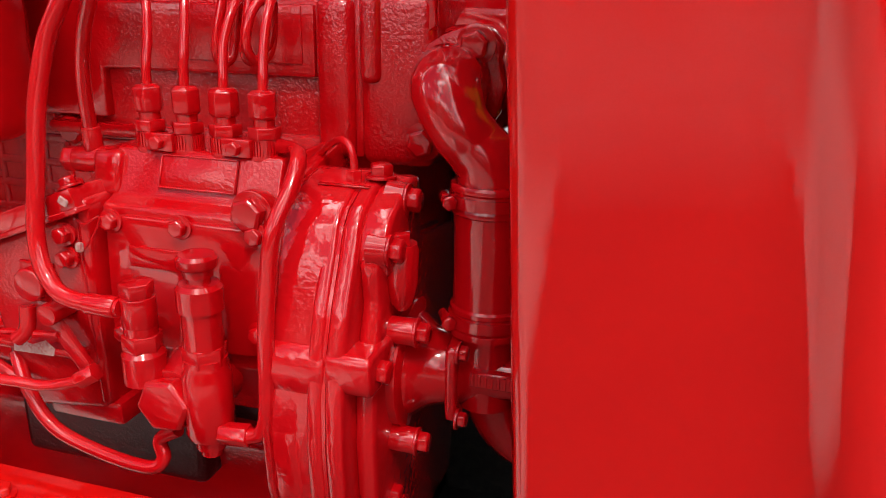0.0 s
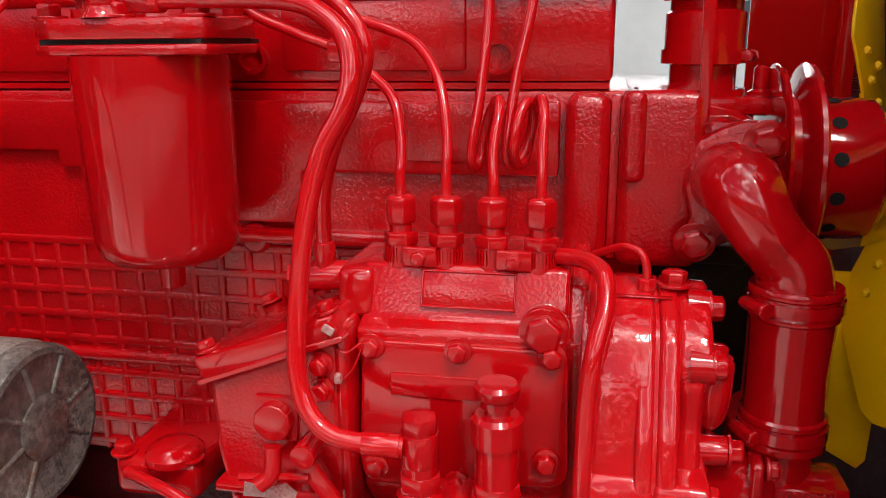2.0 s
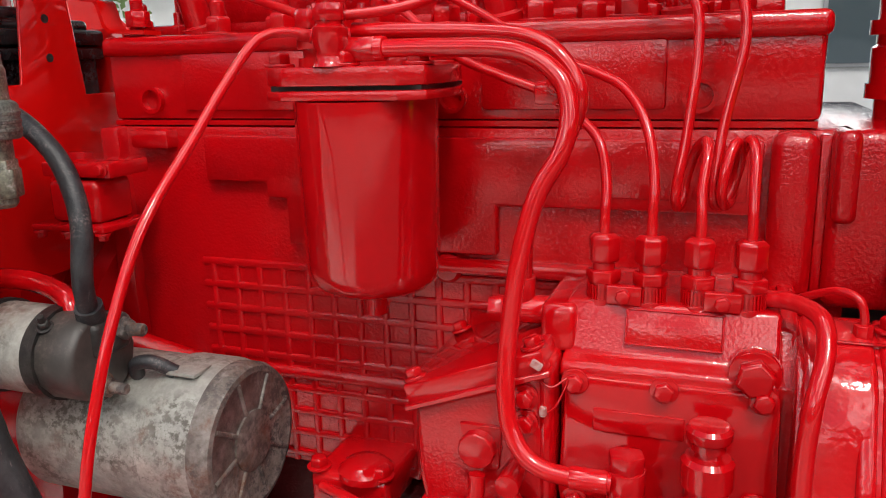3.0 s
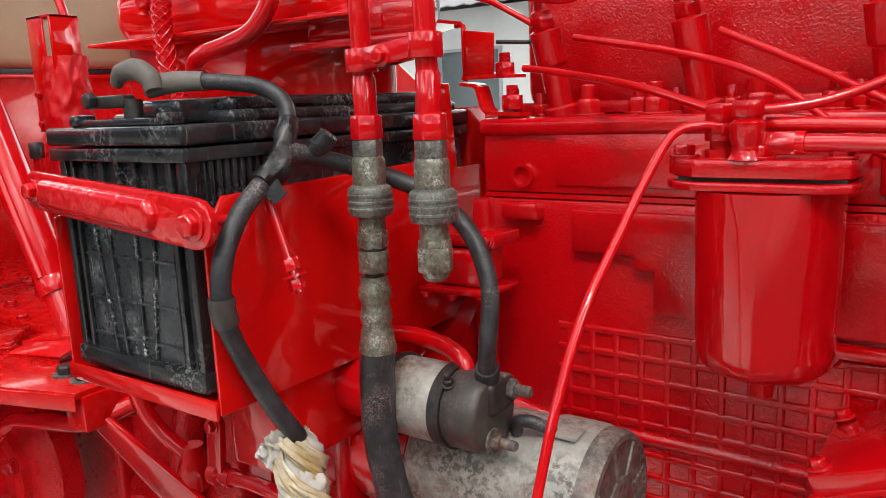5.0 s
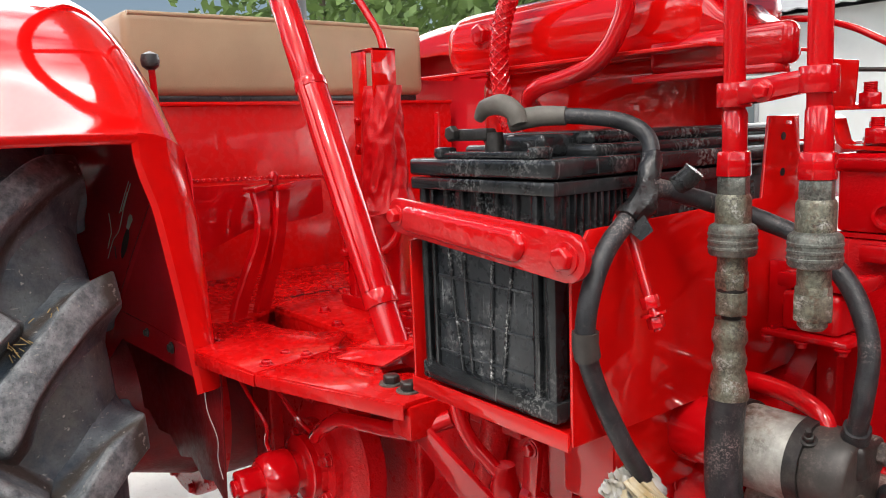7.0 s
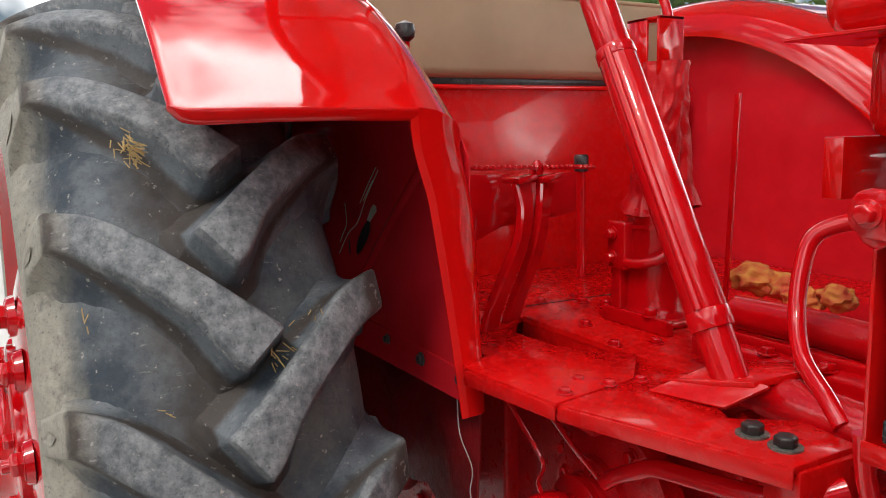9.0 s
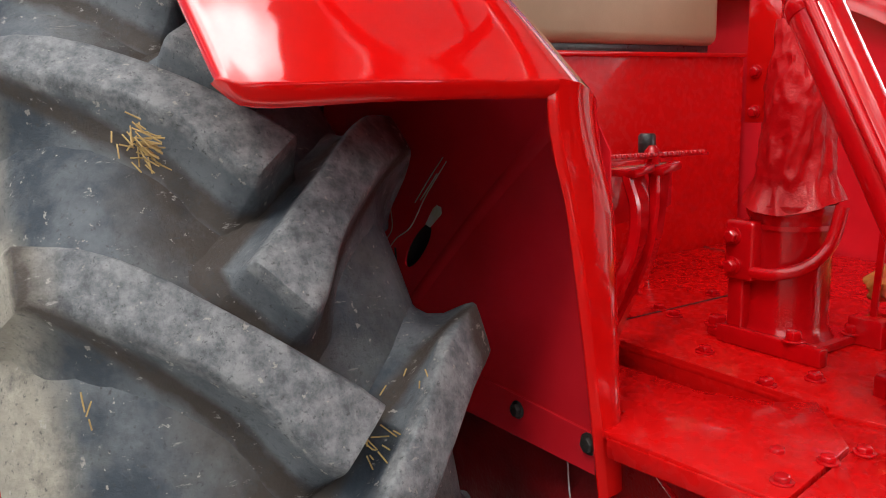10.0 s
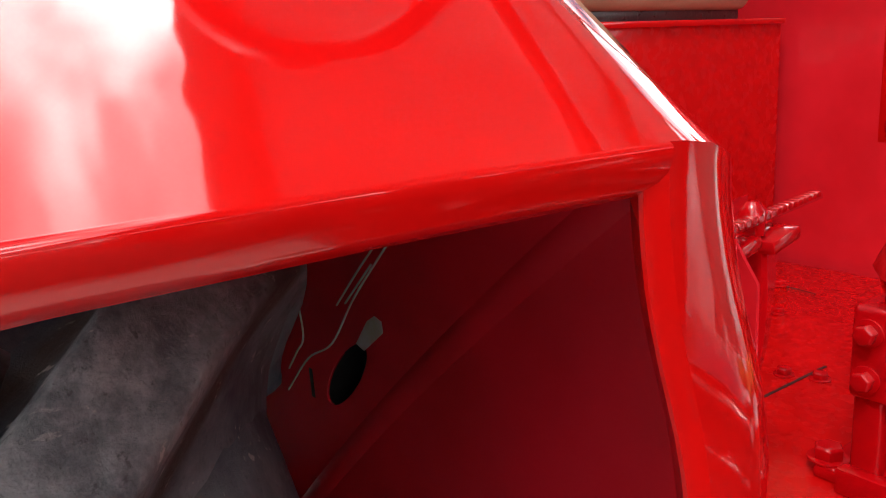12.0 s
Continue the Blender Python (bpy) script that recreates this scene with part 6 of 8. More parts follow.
def tank():
    t = thing("fuel_tank", (-1.2, 0.82, 1.25), "glossy red pressed steel tank with a welded seam lip", "fuel tank")
    def shell(z0, z1, g, r):
        plan = [(-1.425 - g, 0.592 - g), (-1.02 + g, 0.592 - g), (-1.02 + g, 0.745 + g), (-1.19 + g, 0.88 + g), (-1.27 + g, 1.06 + g), (-1.425 - g, 1.06 + g)]
        return prism(plan, "xy", z0, z1, r, 5)
    part("lower_shell", shell(1.252, 1.362, -0.035, 0.025), red_sheet, t)
    part("upper_shell", shell(1.352, 1.435, 0.0, 0.035), red_sheet, t)
    part("seam_lip", shell(1.3545, 1.3585, 0.018, 0.001), red_sheet, t)
    part("filler_neck", lathe((-1.2, 0.80, 1.43), Z, [(0, 0.05), (0.03, 0.045), (0.08, 0.045)], 28), red_sheet, t)
    part("plug", hex_bolt((-1.330, 0.592, 1.402), -Y, 0.013, 0.012), red_smooth, t)
    for x in (-1.412, -1.05):
        part("mounting_strap", box(x - 0.012, x + 0.012, 0.62, 1.0, 1.19, 1.256, 0.002), red_sheet, t)
    a = thing("air_intake", (-0.98, 0.75, 1.36), "red cast intake housing behind the hydraulic pipes", "intake housing")
    part("body", prism([(-1.09, 0.600), (-0.948, 0.600), (-0.935, 0.606), (-0.945, 0.630), (-0.985, 0.690), (-1.03, 0.73), (-1.09, 0.73)], "xy", 1.334, 1.372, 0.009, 4), red_smooth, a)
    part("shoulder", prism([(-1.09, 1.365), (-1.09, 1.43), (-1.045, 1.425), (-1.01, 1.390), (-0.98, 1.368)], "xz", 0.604, 0.70, 0.010, 3), red_smooth, a)
    part("mounting_lip", prism([(-1.10, 0.588), (-0.945, 0.588), (-0.95, 0.62), (-0.99, 0.70), (-1.10, 0.735)], "xy", 1.327, 1.335, 0.002), red_cast, a)
    part("tag", box(-1.010, -0.985, 0.597, 0.602, 1.342, 1.364, 0.002), red_cast, a)
    part("bowl", lathe((-1.035, 0.665, 1.418), Z, [(0, 0.05), (0.03, 0.060), (0.10, 0.062)], 32), dark_steel, a)
    h = thing("tank_pipe", (-1.15, 0.56, 1.33), "bent red steel pipe in front of the tank", "pipe")
    part("pipe", tube([(-1.086, 0.565, 1.55), (-1.086, 0.565, 1.42), (-1.095, 0.562, 1.378), (-1.118, 0.558, 1.350), (-1.155, 0.556, 1.338), (-1.20, 0.556, 1.330), (-1.225, 0.565, 1.318), (-1.235, 0.59, 1.30)], 0.0095, 16), red_pipe, h)
    k = thing("braided_hose", (-1.27, 0.56, 1.35), "red painted braided hose hanging in front of the tank", "hose")
    pts = [(-1.20, 0.60, 1.52), (-1.235, 0.572, 1.465), (-1.258, 0.562, 1.42), (-1.268, 0.560, 1.37), (-1.268, 0.566, 1.31), (-1.26, 0.58, 1.27)]
    part("hose", tube(pts, 0.0105, 16), red_pipe, k)
    line = curve_points(pts, 14)
    for s in (1, -1):
        for ph in range(6):
            w = []
            for i, c in enumerate(line):
                d = (line[min(i + 1, len(line) - 1)] - line[max(i - 1, 0)]).normalized()
                u = d.orthogonal().normalized()
                v = d.cross(u)
                an = s * i * 0.42 + ph * math.pi / 3
                w.append(c + (u * math.cos(an) + v * math.sin(an)) * 0.0106)
            part("braid_strand", tube(w, 0.0011, 5, 1), red_pipe, k)


bell_housing()
starter()
battery()
battery_tray()
cables()
couplings()
relay_and_brackets()
tank()


# ---- driver's platform ----
def bolts_on(parent, spots, axis=Z, r=0.008, h=0.006, mat=None, name="bolt"):
    for p in spots:
        part(name, hex_bolt(p, axis, r, h), mat or red_smooth, parent)


def platform():
    p = thing("driver_platform", (-1.8, 0.7, 0.96), "glossy red sheet steel driver's platform with bolts and slot", "platform")
    z0, z1 = 0.972, 0.980
    part("rear_plate", prism([(-1.690, 0.325), (-1.525, 0.343), (-1.55, 0.473), (-1.625, 0.545), (-1.655, 0.508), (-1.715, 0.478), (-1.82, 0.472), (-1.84, 0.376), (-1.72, 0.376), (-1.712, 0.330)], "xy", z0, z1, 0.0015), red_floor, p)
    part("front_plate", prism([(-1.5215, 0.344), (-1.289, 0.420), (-1.292, 0.510), (-1.36, 0.520), (-1.40, 0.465), (-1.482, 0.505), (-1.546, 0.474)], "xy", z0, z1, 0.0015), red_floor, p)
    part("inner_plate", prism([(-2.28, 0.553), (-1.62, 0.553), (-1.46, 0.60), (-1.40, 0.60), (-1.40, 1.29), (-2.28, 1.29)], "xy", 0.962, 0.969, 0.0015), red_floor, p)
    part("left_plate", prism([(-2.28, 0.357), (-1.866, 0.357), (-1.846, 0.466), (-1.905, 0.552), (-2.28, 0.552)], "xy", 0.964, 0.972, 0.0015), red_floor, p)
    part("slot_edge", box(-1.905, -1.62, 0.5535, 0.5570, 0.900, 0.974, 0.001), red_floor, p)
    part("slot_floor", box(-1.92, -1.60, 0.455, 0.556, 0.893, 0.899, 0.001), red_under, p)
    part("slot_end", box(-1.63, -1.46, 0.47, 0.60, 0.958, 0.9645, 0.001), red_floor, p)
    # rolled outer edge
    part("edge_skirt", sheet([(-1.690, 0.3245, 0.977), (-1.5235, 0.3425, 0.977), (-1.5235, 0.3425, 0.961), (-1.690, 0.3245, 0.958)], -0.003, 0.0008), red_floor, p)
    part("edge_skirt", sheet([(-1.5205, 0.3435, 0.978), (-1.288, 0.4195, 0.978), (-1.288, 0.4195, 0.960), (-1.5205, 0.3435, 0.962)], -0.003, 0.0008), red_floor, p)
    part("corner_bracket", box(-1.325, -1.286, 0.425, 0.515, 0.932, 0.974, 0.003), red_floor, p)
    bolts_on(p, [(-1.544, 0.369, z1), (-1.543, 0.430, z1), (-1.535, 0.470, z1), (-1.58, 0.415, z1 - 0.003)], Z, 0.007, 0.005)
    bolts_on(p, [(-1.815, 0.610, 0.969), (-1.679, 0.627, 0.969), (-1.988, 0.719, 0.969), (-1.950, 0.709, 0.969), (-1.993, 0.650, 0.969), (-1.998, 0.853, 0.969), (-1.965, 0.868, 0.969), (-2.12, 1.04, 0.969), (-2.19, 1.16, 0.969), (-1.70, 0.57, 0.969)], Z, 0.0085, 0.007)
    part("plate_seam", sheet([(-1.981, 0.610, 0.9692), (-1.978, 0.610, 0.9692), (-1.978, 0.906, 0.9692), (-1.981, 0.906, 0.9692)], 0.0008), dark_steel, p)
    part("plate_seam", sheet([(-2.28, 1.176, 0.9692), (-2.28, 1.179, 0.9692), (-2.13, 1.155, 0.9692), (-2.13, 1.152, 0.9692)], 0.0008), dark_steel, p)
    for q in ((-1.358, 0.449), (-1.321, 0.449)):
        b = thing("bare_bolt", (q[0], q[1], z1), "unpainted grey steel bolt on the platform corner", "bolt", "bare platform bolts")
        part("washer", lathe((q[0], q[1], z1), Z, [(0, 0.0155), (0.0022, 0.0155)], 22), coupling_dull, b)
        part("bolt_head", lathe((q[0], q[1], z1 + 0.0022), Z, [(0, 0.0108), (0.008, 0.0108), (0.010, 0.009)], 6, None, 0.0008), dark_steel, b)
    # rod under the slot
    u = thing("brake_rod", (-1.72, 0.50, 0.95), "red threaded brake rod lying below the platform slot", "rod")
    part("rod", rod((-1.86, 0.46, 0.945), (-1.61, 0.515, 0.94), 0.007, 14), red_smooth, u)
    part("adjuster_nut", rod((-1.715, 0.493, 0.942), (-1.685, 0.500, 0.9415), 0.0125, 6, 0.001), red_smooth, u)


def gearbox_top():
    g = thing("gearbox_cover", (-1.42, 0.8, 0.95), "red cast gearbox cover with bolted rim", "gearbox cover")
    part("cover", box(-1.62, -1.16, 0.63, 1.06, 0.93, 0.995, 0.008, 3), red_cast, g)
    part("cover_rim", box(-1.60, -1.18, 0.655, 0.672, 0.994, 1.006, 0.003), red_cast, g)
    part("shaft_tube", tube([(-1.60, 0.70, 1.02), (-1.52, 0.70, 1.022), (-1.44, 0.70, 1.022), (-1.38, 0.70, 1.018)], 0.024, 20), red_cast, g)
    part("side_tube", tube([(-1.42, 0.545, 0.985), (-1.36, 0.545, 0.982), (-1.28, 0.55, 0.978), (-1.22, 0.56, 0.97)], 0.026, 18), red_cast, g)
    bolts_on(g, [(-1.58, 0.64, 0.995), (-1.50, 0.64, 0.995), (-1.42, 0.64, 0.995), (-1.34, 0.64, 0.995), (-1.26, 0.64, 0.995), (-1.46, 0.74, 0.995), (-1.36, 0.74, 0.995), (-1.26, 0.76, 0.995), (-1.30, 0.84, 0.995)], Z, 0.0095, 0.008)
    part("low_wall", box(-1.60, -1.20, 0.60, 0.64, 0.80, 0.97, 0.006), red_cast, g)
    m = thing("column_mount", (-1.43, 0.52, 0.98), "angled red steel mount at the foot of the steering column", "bracket")
    part("base_plate", sheet([(-1.500, 0.470, 0.985), (-1.400, 0.500, 1.003), (-1.385, 0.595, 1.010), (-1.485, 0.575, 0.995)], 0.008, 0.002), red_floor, m)
    part("slanted_gusset", sheet([(-1.505, 0.455, 0.978), (-1.415, 0.475, 0.982), (-1.388, 0.51, 1.006), (-1.470, 0.505, 1.006)], 0.004, 0.001), red_floor, m)
    part("foot_block", box(-1.46, -1.39, 0.53, 0.60, 0.965, 0.998, 0.006), red_cast, m)
    bolts_on(m, [(-1.470, 0.548, 1.004), (-1.405, 0.58, 1.012)], Z, 0.008, 0.006)
    s = thing("steering_column", (-1.44, 0.52, 0.99), "red tubular steering column leaning back with two clamp joints", "steering column")
    a, b = Vector((-1.436, 0.512, 0.990)), Vector((-1.632, 0.510, 1.360))
    d = (b - a).normalized()
    part("lower_tube", rod(a, a + d * 0.085, 0.0205, 28), red_pipe, s)
    part("middle_tube", rod(a + d * 0.075, b + d * 0.005, 0.0235, 28, 0.001), red_pipe, s)
    part("upper_tube", rod(b, b + d * 0.18, 0.0215, 28, 0.002), red_pipe, s)
    part("clamp_joint", rod(a + d * 0.068, a + d * 0.090, 0.0246, 28, 0.001), red_pipe, s)
    part("clamp_joint", rod(b - d * 0.008, b + d * 0.006, 0.0246, 28, 0.001), red_pipe, s)
    side = Vector((0.35, -0.9, 0.2))
    part("cable_cover", tube([a + d * 0.09 + side * 0.022, a + d * 0.2 + side * 0.023, a + d * 0.3 + side * 0.024, b + side * 0.022], 0.0055, 10), red_pipe, s)
    # steering wheel on a cranked shaft at the top of the column
    c, axis = Vector((-1.978, 0.392, 1.642)), Vector((-0.423, -0.046, 0.905)).normalized()
    u = Vector((0.10, -1.0, 0.0)).cross(axis).cross(axis).normalized() * -1
    w = axis.cross(u)
    n = 48
    part("wheel_shaft", tube([b + d * 0.16, b + d * 0.20, (b + d * 0.22) * 0.5 + (c - axis * 0.09) * 0.5, c - axis * 0.08, c - axis * 0.02], 0.012, 14), red_pipe, s)
    rim = [c + (u * math.cos(2 * math.pi * k / n) + w * math.sin(2 * math.pi * k / n)) * 0.173 for k in range(n + 1)]
    wheel = part("steering_wheel", tube(rim, 0.0125, 14, 1), red_pipe, s, "round red painted steering wheel")
    part("wheel_hub", lathe(c - axis * 0.045, axis, [(0, 0.022), (0.03, 0.030), (0.045, 0.028), (0.05, 0)], 28), red_pipe, wheel)
    for k in range(3):
        an = 2 * math.pi * k / 3
        o = u * math.cos(an) + w * math.sin(an)
        part("wheel_spoke", tube([c + o * 0.022 - axis * 0.012, c + o * 0.09 - axis * 0.008, c + o * 0.172], 0.007, 10), red_pipe, wheel)
    h = thing("curved_handrail", (-1.36, 0.6, 1.0), "bent red steel tube bracket behind the battery", "handle")
    part("tube", tube([(-1.365, 0.645, 1.163), (-1.395, 0.635, 1.166), (-1.425, 0.615, 1.150), (-1.428, 0.600, 1.115), (-1.418, 0.582, 1.066), (-1.39, 0.558, 1.03), (-1.345, 0.535, 1.005), (-1.318, 0.525, 0.985)], 0.0095, 16), red_pipe, h)
    part("end_disc", lathe((-1.372, 0.655, 1.163), Vector((0.5, -1, 0.1)), [(0, 0.027), (0.006, 0.027), (0.008, 0.024)], 26), red_smooth, h)
    part("end_bolt", hex_bolt((-1.368, 0.647, 1.164), Vector((0.5, -1, 0.1)), 0.010, 0.007), red_smooth, h)


def gear_lever():
    g = thing("gear_lever_tower", (-1.790, 0.735, 0.97), "red gear lever tower with wrinkled painted boot", "gear lever")
    cx, cy = -1.790, 0.735
    part("base_flange", box(cx - 0.075, cx + 0.068, cy - 0.062, cy + 0.07, 0.969, 0.981, 0.004), red_cast, g)
    part("front_bar", box(cx - 0.050, cx + 0.095, cy - 0.074, cy - 0.058, 0.969, 0.992, 0.003), red_cast, g)
    part("tower", lathe((cx, cy, 0.978), Z, [(0, 0.060), (0.010, 0.054), (0.018, 0.0505), (0.150, 0.0495), (0.156, 0.053), (0.163, 0.0545), (0.170, 0.0535)], 32), red_cast, g)
    part("tower_ring", lathe((cx, cy, 1.118), Z, [(0, 0.0505), (0.0, 0.0525), (0.006, 0.0525), (0.006, 0.0505)], 32), red_cast, g)
    part("front_block", box(cx - 0.048, cx - 0.006, cy - 0.066, cy - 0.03, 1.052, 1.128, 0.005, 3), red_cast, g)
    part("front_fin", box(cx - 0.046, cx - 0.022, cy - 0.060, cy - 0.02, 0.985, 1.056, 0.004, 3), red_cast, g)
    for z in (1.108, 1.070):
        part("block_bolt", hex_bolt((cx - 0.034, cy - 0.066, z), -Y, 0.0085, 0.009), red_smooth, g)
    part("side_strap", tube([(cx - 0.01, cy - 0.060, 1.064), (cx + 0.020, cy - 0.058, 1.066), (cx + 0.050, cy - 0.040, 1.078), (cx + 0.066, cy - 0.02, 1.105), (cx + 0.072, cy - 0.01, 1.15)], 0.008, 12), red_cast, g)
    for dx, dy, r in ((-0.070, -0.045, 0.0125), (0.055, -0.066, 0.010), (0.06, 0.05, 0.010)):
        part("flange_bolt", hex_bolt((cx + dx, cy + dy, 0.981 if dx < 0 else 0.992 if dy < 0 else 0.981), Z, r, 0.011), red_smooth, g)
    # wrinkled boot
    rows = []
    n = 84
    for i in range(72):
        k = i / 71
        z = 1.146 + 0.225 * k
        r = 0.0475 - 0.015 * k ** 0.7 + 0.011 * max(0, 0.14 - k) / 0.14
        row = []
        for j in range(n + 1):
            a = 2 * math.pi * (j % n) / n
            ca, sa = math.cos(a), math.sin(a)
            w = noise.noise(Vector((ca * 1.4, sa * 1.4, z * 9))) * 0.006
            w += 0.0032 * (1 - abs(noise.noise(Vector((ca * 2.0 + z * 11, sa * 2.0 - z * 7, z * 16)))) * 3.0)
            w += 0.0016 * (1 - abs(noise.noise(Vector((ca * 3.4 - z * 16, sa * 3.4 + z * 9, z * 34)))) * 3.0)
            w += noise.noise(Vector((ca * 7, sa * 7, z * 60))) * 0.0014
            row.append((cx - 0.008 * k + (r + w) * ca, cy + 0.012 * k + (r + w) * sa, z + 0.008 * math.sin(2 * a + 1) * (1 - k)))
        rows.append(row)
    part("boot", grid_surface(rows, 0.002), red_leather, g, "wrinkled red painted leather boot", 80)
    br = part("spring_bracket", box(cx - 0.060, cx - 0.014, cy - 0.020, cy - 0.016, 1.247, 1.437, 0.001), red_sheet, g)
    part("bracket_arm", box(cx - 0.060, cx + 0.012, cy - 0.020, cy + 0.030, 1.432, 1.437, 0.001), red_sheet, br)
    part("bracket_arm", box(cx + 0.007, cx + 0.012, cy - 0.020, cy + 0.030, 1.34, 1.437, 0.001), red_sheet, br)
    for z in (1.310, 1.260):
        part("bracket_bolt", hex_bolt((cx - 0.046, cy - 0.020, z), -Y, 0.0065, 0.005), red_smooth, br)
    wind = [(cx - 0.012 + 0.008 * math.cos(a * 0.7), cy + 0.020 + 0.008 * math.sin(a * 0.7), 1.355 + 0.078 * a / 110) for a in range(111)]
    part("spring", tube(wind, 0.0018, 6, 1), red_smooth, g)
    part("lever", tube([(cx - 0.012, cy + 0.020, 1.34), (cx - 0.012, cy + 0.020, 1.44), (cx - 0.04, cy + 0.01, 1.50), (cx - 0.11, cy - 0.03, 1.62)], 0.0075, 14), red_pipe, g)
    f = thing("side_lever", (-1.74, 0.80, 1.0), "thin flat red control lever beside the gear tower", "lever")
    part("blade", sheet([(-1.716, 0.80, 1.0), (-1.708, 0.80, 1.0), (-1.686, 0.79, 1.318), (-1.696, 0.79, 1.318)], 0.004, 0.0006), red_smooth, f)
    part("foot", box(-1.735, -1.69, 0.78, 0.825, 0.969, 1.005, 0.003), red_smooth, f)


def flat_bar(pts, half, thick, side, bm=None):
    """A forged bar along a smooth line: half widths along side, one for each point, rounded edges."""
    bm, t = fresh(bm), bmesh.new()
    step = 6
    line = curve_points(pts, step)
    side = Vector(side).normalized()
    rings = []
    for i, c in enumerate(line):
        k = min(i // step, len(half) - 1)
        h = half[k] + (half[min(k + 1, len(half) - 1)] - half[k]) * (i % step) / step
        d = (line[min(i + 1, len(line) - 1)] - line[max(i - 1, 0)]).normalized()
        u = (side - d * side.dot(d)).normalized()
        w = d.cross(u)
        e, q = thick / 2, 0.003
        rings.append([t.verts.new(c + u * a + w * b) for a, b in ((-h, -e + q), (-h + q, -e), (h - q, -e), (h, -e + q), (h, e - q), (h - q, e), (-h + q, e), (-h, e - q))])
    for A, B in zip(rings, rings[1:]):
        for k in range(8):
            t.faces.new((A[k], A[(k + 1) % 8], B[(k + 1) % 8], B[k]))
    t.faces.new(rings[0])
    t.faces.new(rings[-1][::-1])
    return merge(bm, t)


def pedals():
    for pts in ([(-1.878, 0.458, 0.925), (-1.862, 0.471, 1.000), (-1.844, 0.487, 1.060), (-1.832, 0.502, 1.110), (-1.833, 0.510, 1.155), (-1.847, 0.513, 1.194)],
                [(-1.912, 0.518, 0.925), (-1.885, 0.530, 1.010), (-1.858, 0.536, 1.065), (-1.842, 0.540, 1.110), (-1.840, 0.547, 1.155), (-1.846, 0.556, 1.194)]):
        x, y, z = pts[-1]
        p = thing("pedal", (x, y, 0.97), "red forged foot pedal with a flat curved arm", "pedal", "foot pedals on the platform")
        part("arm", flat_bar(pts, [0.019, 0.019, 0.018, 0.015, 0.014, 0.018], 0.014, (-0.35, 0.9, 0.2)), red_smooth, p)
        part("foot_pad", sheet([(x - 0.022, y - 0.020, z - 0.002), (x + 0.020, y - 0.016, z - 0.002), (x + 0.018, y + 0.020, z + 0.004), (x - 0.024, y + 0.016, z + 0.004)], 0.010, 0.003), red_smooth, p)
    b = thing("pedal_crossbar", (-1.86, 0.60, 1.2), "thin red toothed bar with bracket and black knob", "bracket")
    part("bar", sheet([(-1.80, 0.370, 1.218), (-1.800, 0.378, 1.218), (-1.865, 0.668, 1.208), (-1.872, 0.662, 1.208)], 0.004, 0.0006), red_smooth, b)
    part("bracket_plate", sheet([(-1.880, 0.400, 1.208), (-1.944, 0.690, 1.200), (-1.944, 0.690, 1.135), (-1.936, 0.655, 1.128), (-1.905, 0.515, 1.122), (-1.880, 0.400, 1.085)], 0.004, 0.0008), red_smooth, b)
    for k in range(26):
        o = Vector((-1.800, 0.376, 1.222)).lerp(Vector((-1.868, 0.664, 1.212)), (k + 0.5) / 26)
        part("tooth", box(o.x - 0.004, o.x + 0.004, o.y - 0.003, o.y + 0.003, o.z - 0.002, o.z + 0.003, 0.0008, 1), red_smooth, b)
    part("peg", lathe((-1.843, 0.540, 1.205), Z, [(0, 0.009), (0.016, 0.009), (0.022, 0.004)], 8), red_smooth, b)
    k = thing("black_knob_lever", (-2.147, 0.857, 0.97), "short lever with black rubber knob behind the pedals", "lever")
    part("stem", rod((-2.147, 0.857, 0.97), (-2.147, 0.857, 1.195), 0.009, 12), red_smooth, k)
    part("knob", lathe((-2.147, 0.857, 1.188), Z, [(0, 0.013), (0.004, 0.015), (0.030, 0.015), (0.034, 0.012)], 20), knob_black, k)
    q = thing("fender_lever", (-1.77, 0.385, 1.2), "slim red lever with black ball knob beside the bench seat", "lever")
    part("stem", tube([(-1.99, 0.42, 1.0), (-1.985, 0.40, 1.25), (-1.970, 0.387, 1.425)], 0.006, 10), red_smooth, q)
    part("knob", lathe((-1.971, 0.387, 1.408), Z, [(0, 0.007), (0.006, 0.0145), (0.016, 0.0165), (0.026, 0.014), (0.032, 0)], 20), knob_black, q)
    r = thing("patterned_rag", (-1.68, 0.88, 1.0), "crumpled red and yellow patterned rag lying on the gearbox", "rag")
    random.seed(11)
    bm = bmesh.new()
    for i in range(4):
        o = Vector((-1.725 + 0.05 * i, 0.875 + 0.015 * math.sin(i * 2), 1.022 + 0.008 * math.cos(i * 1.7)))
        ball(o, 0.034 - 0.003 * i, bm, 4, 0.35, (1.1, 0.9, 0.75), 11)
    part("cloth", bm, rag_cloth, r)


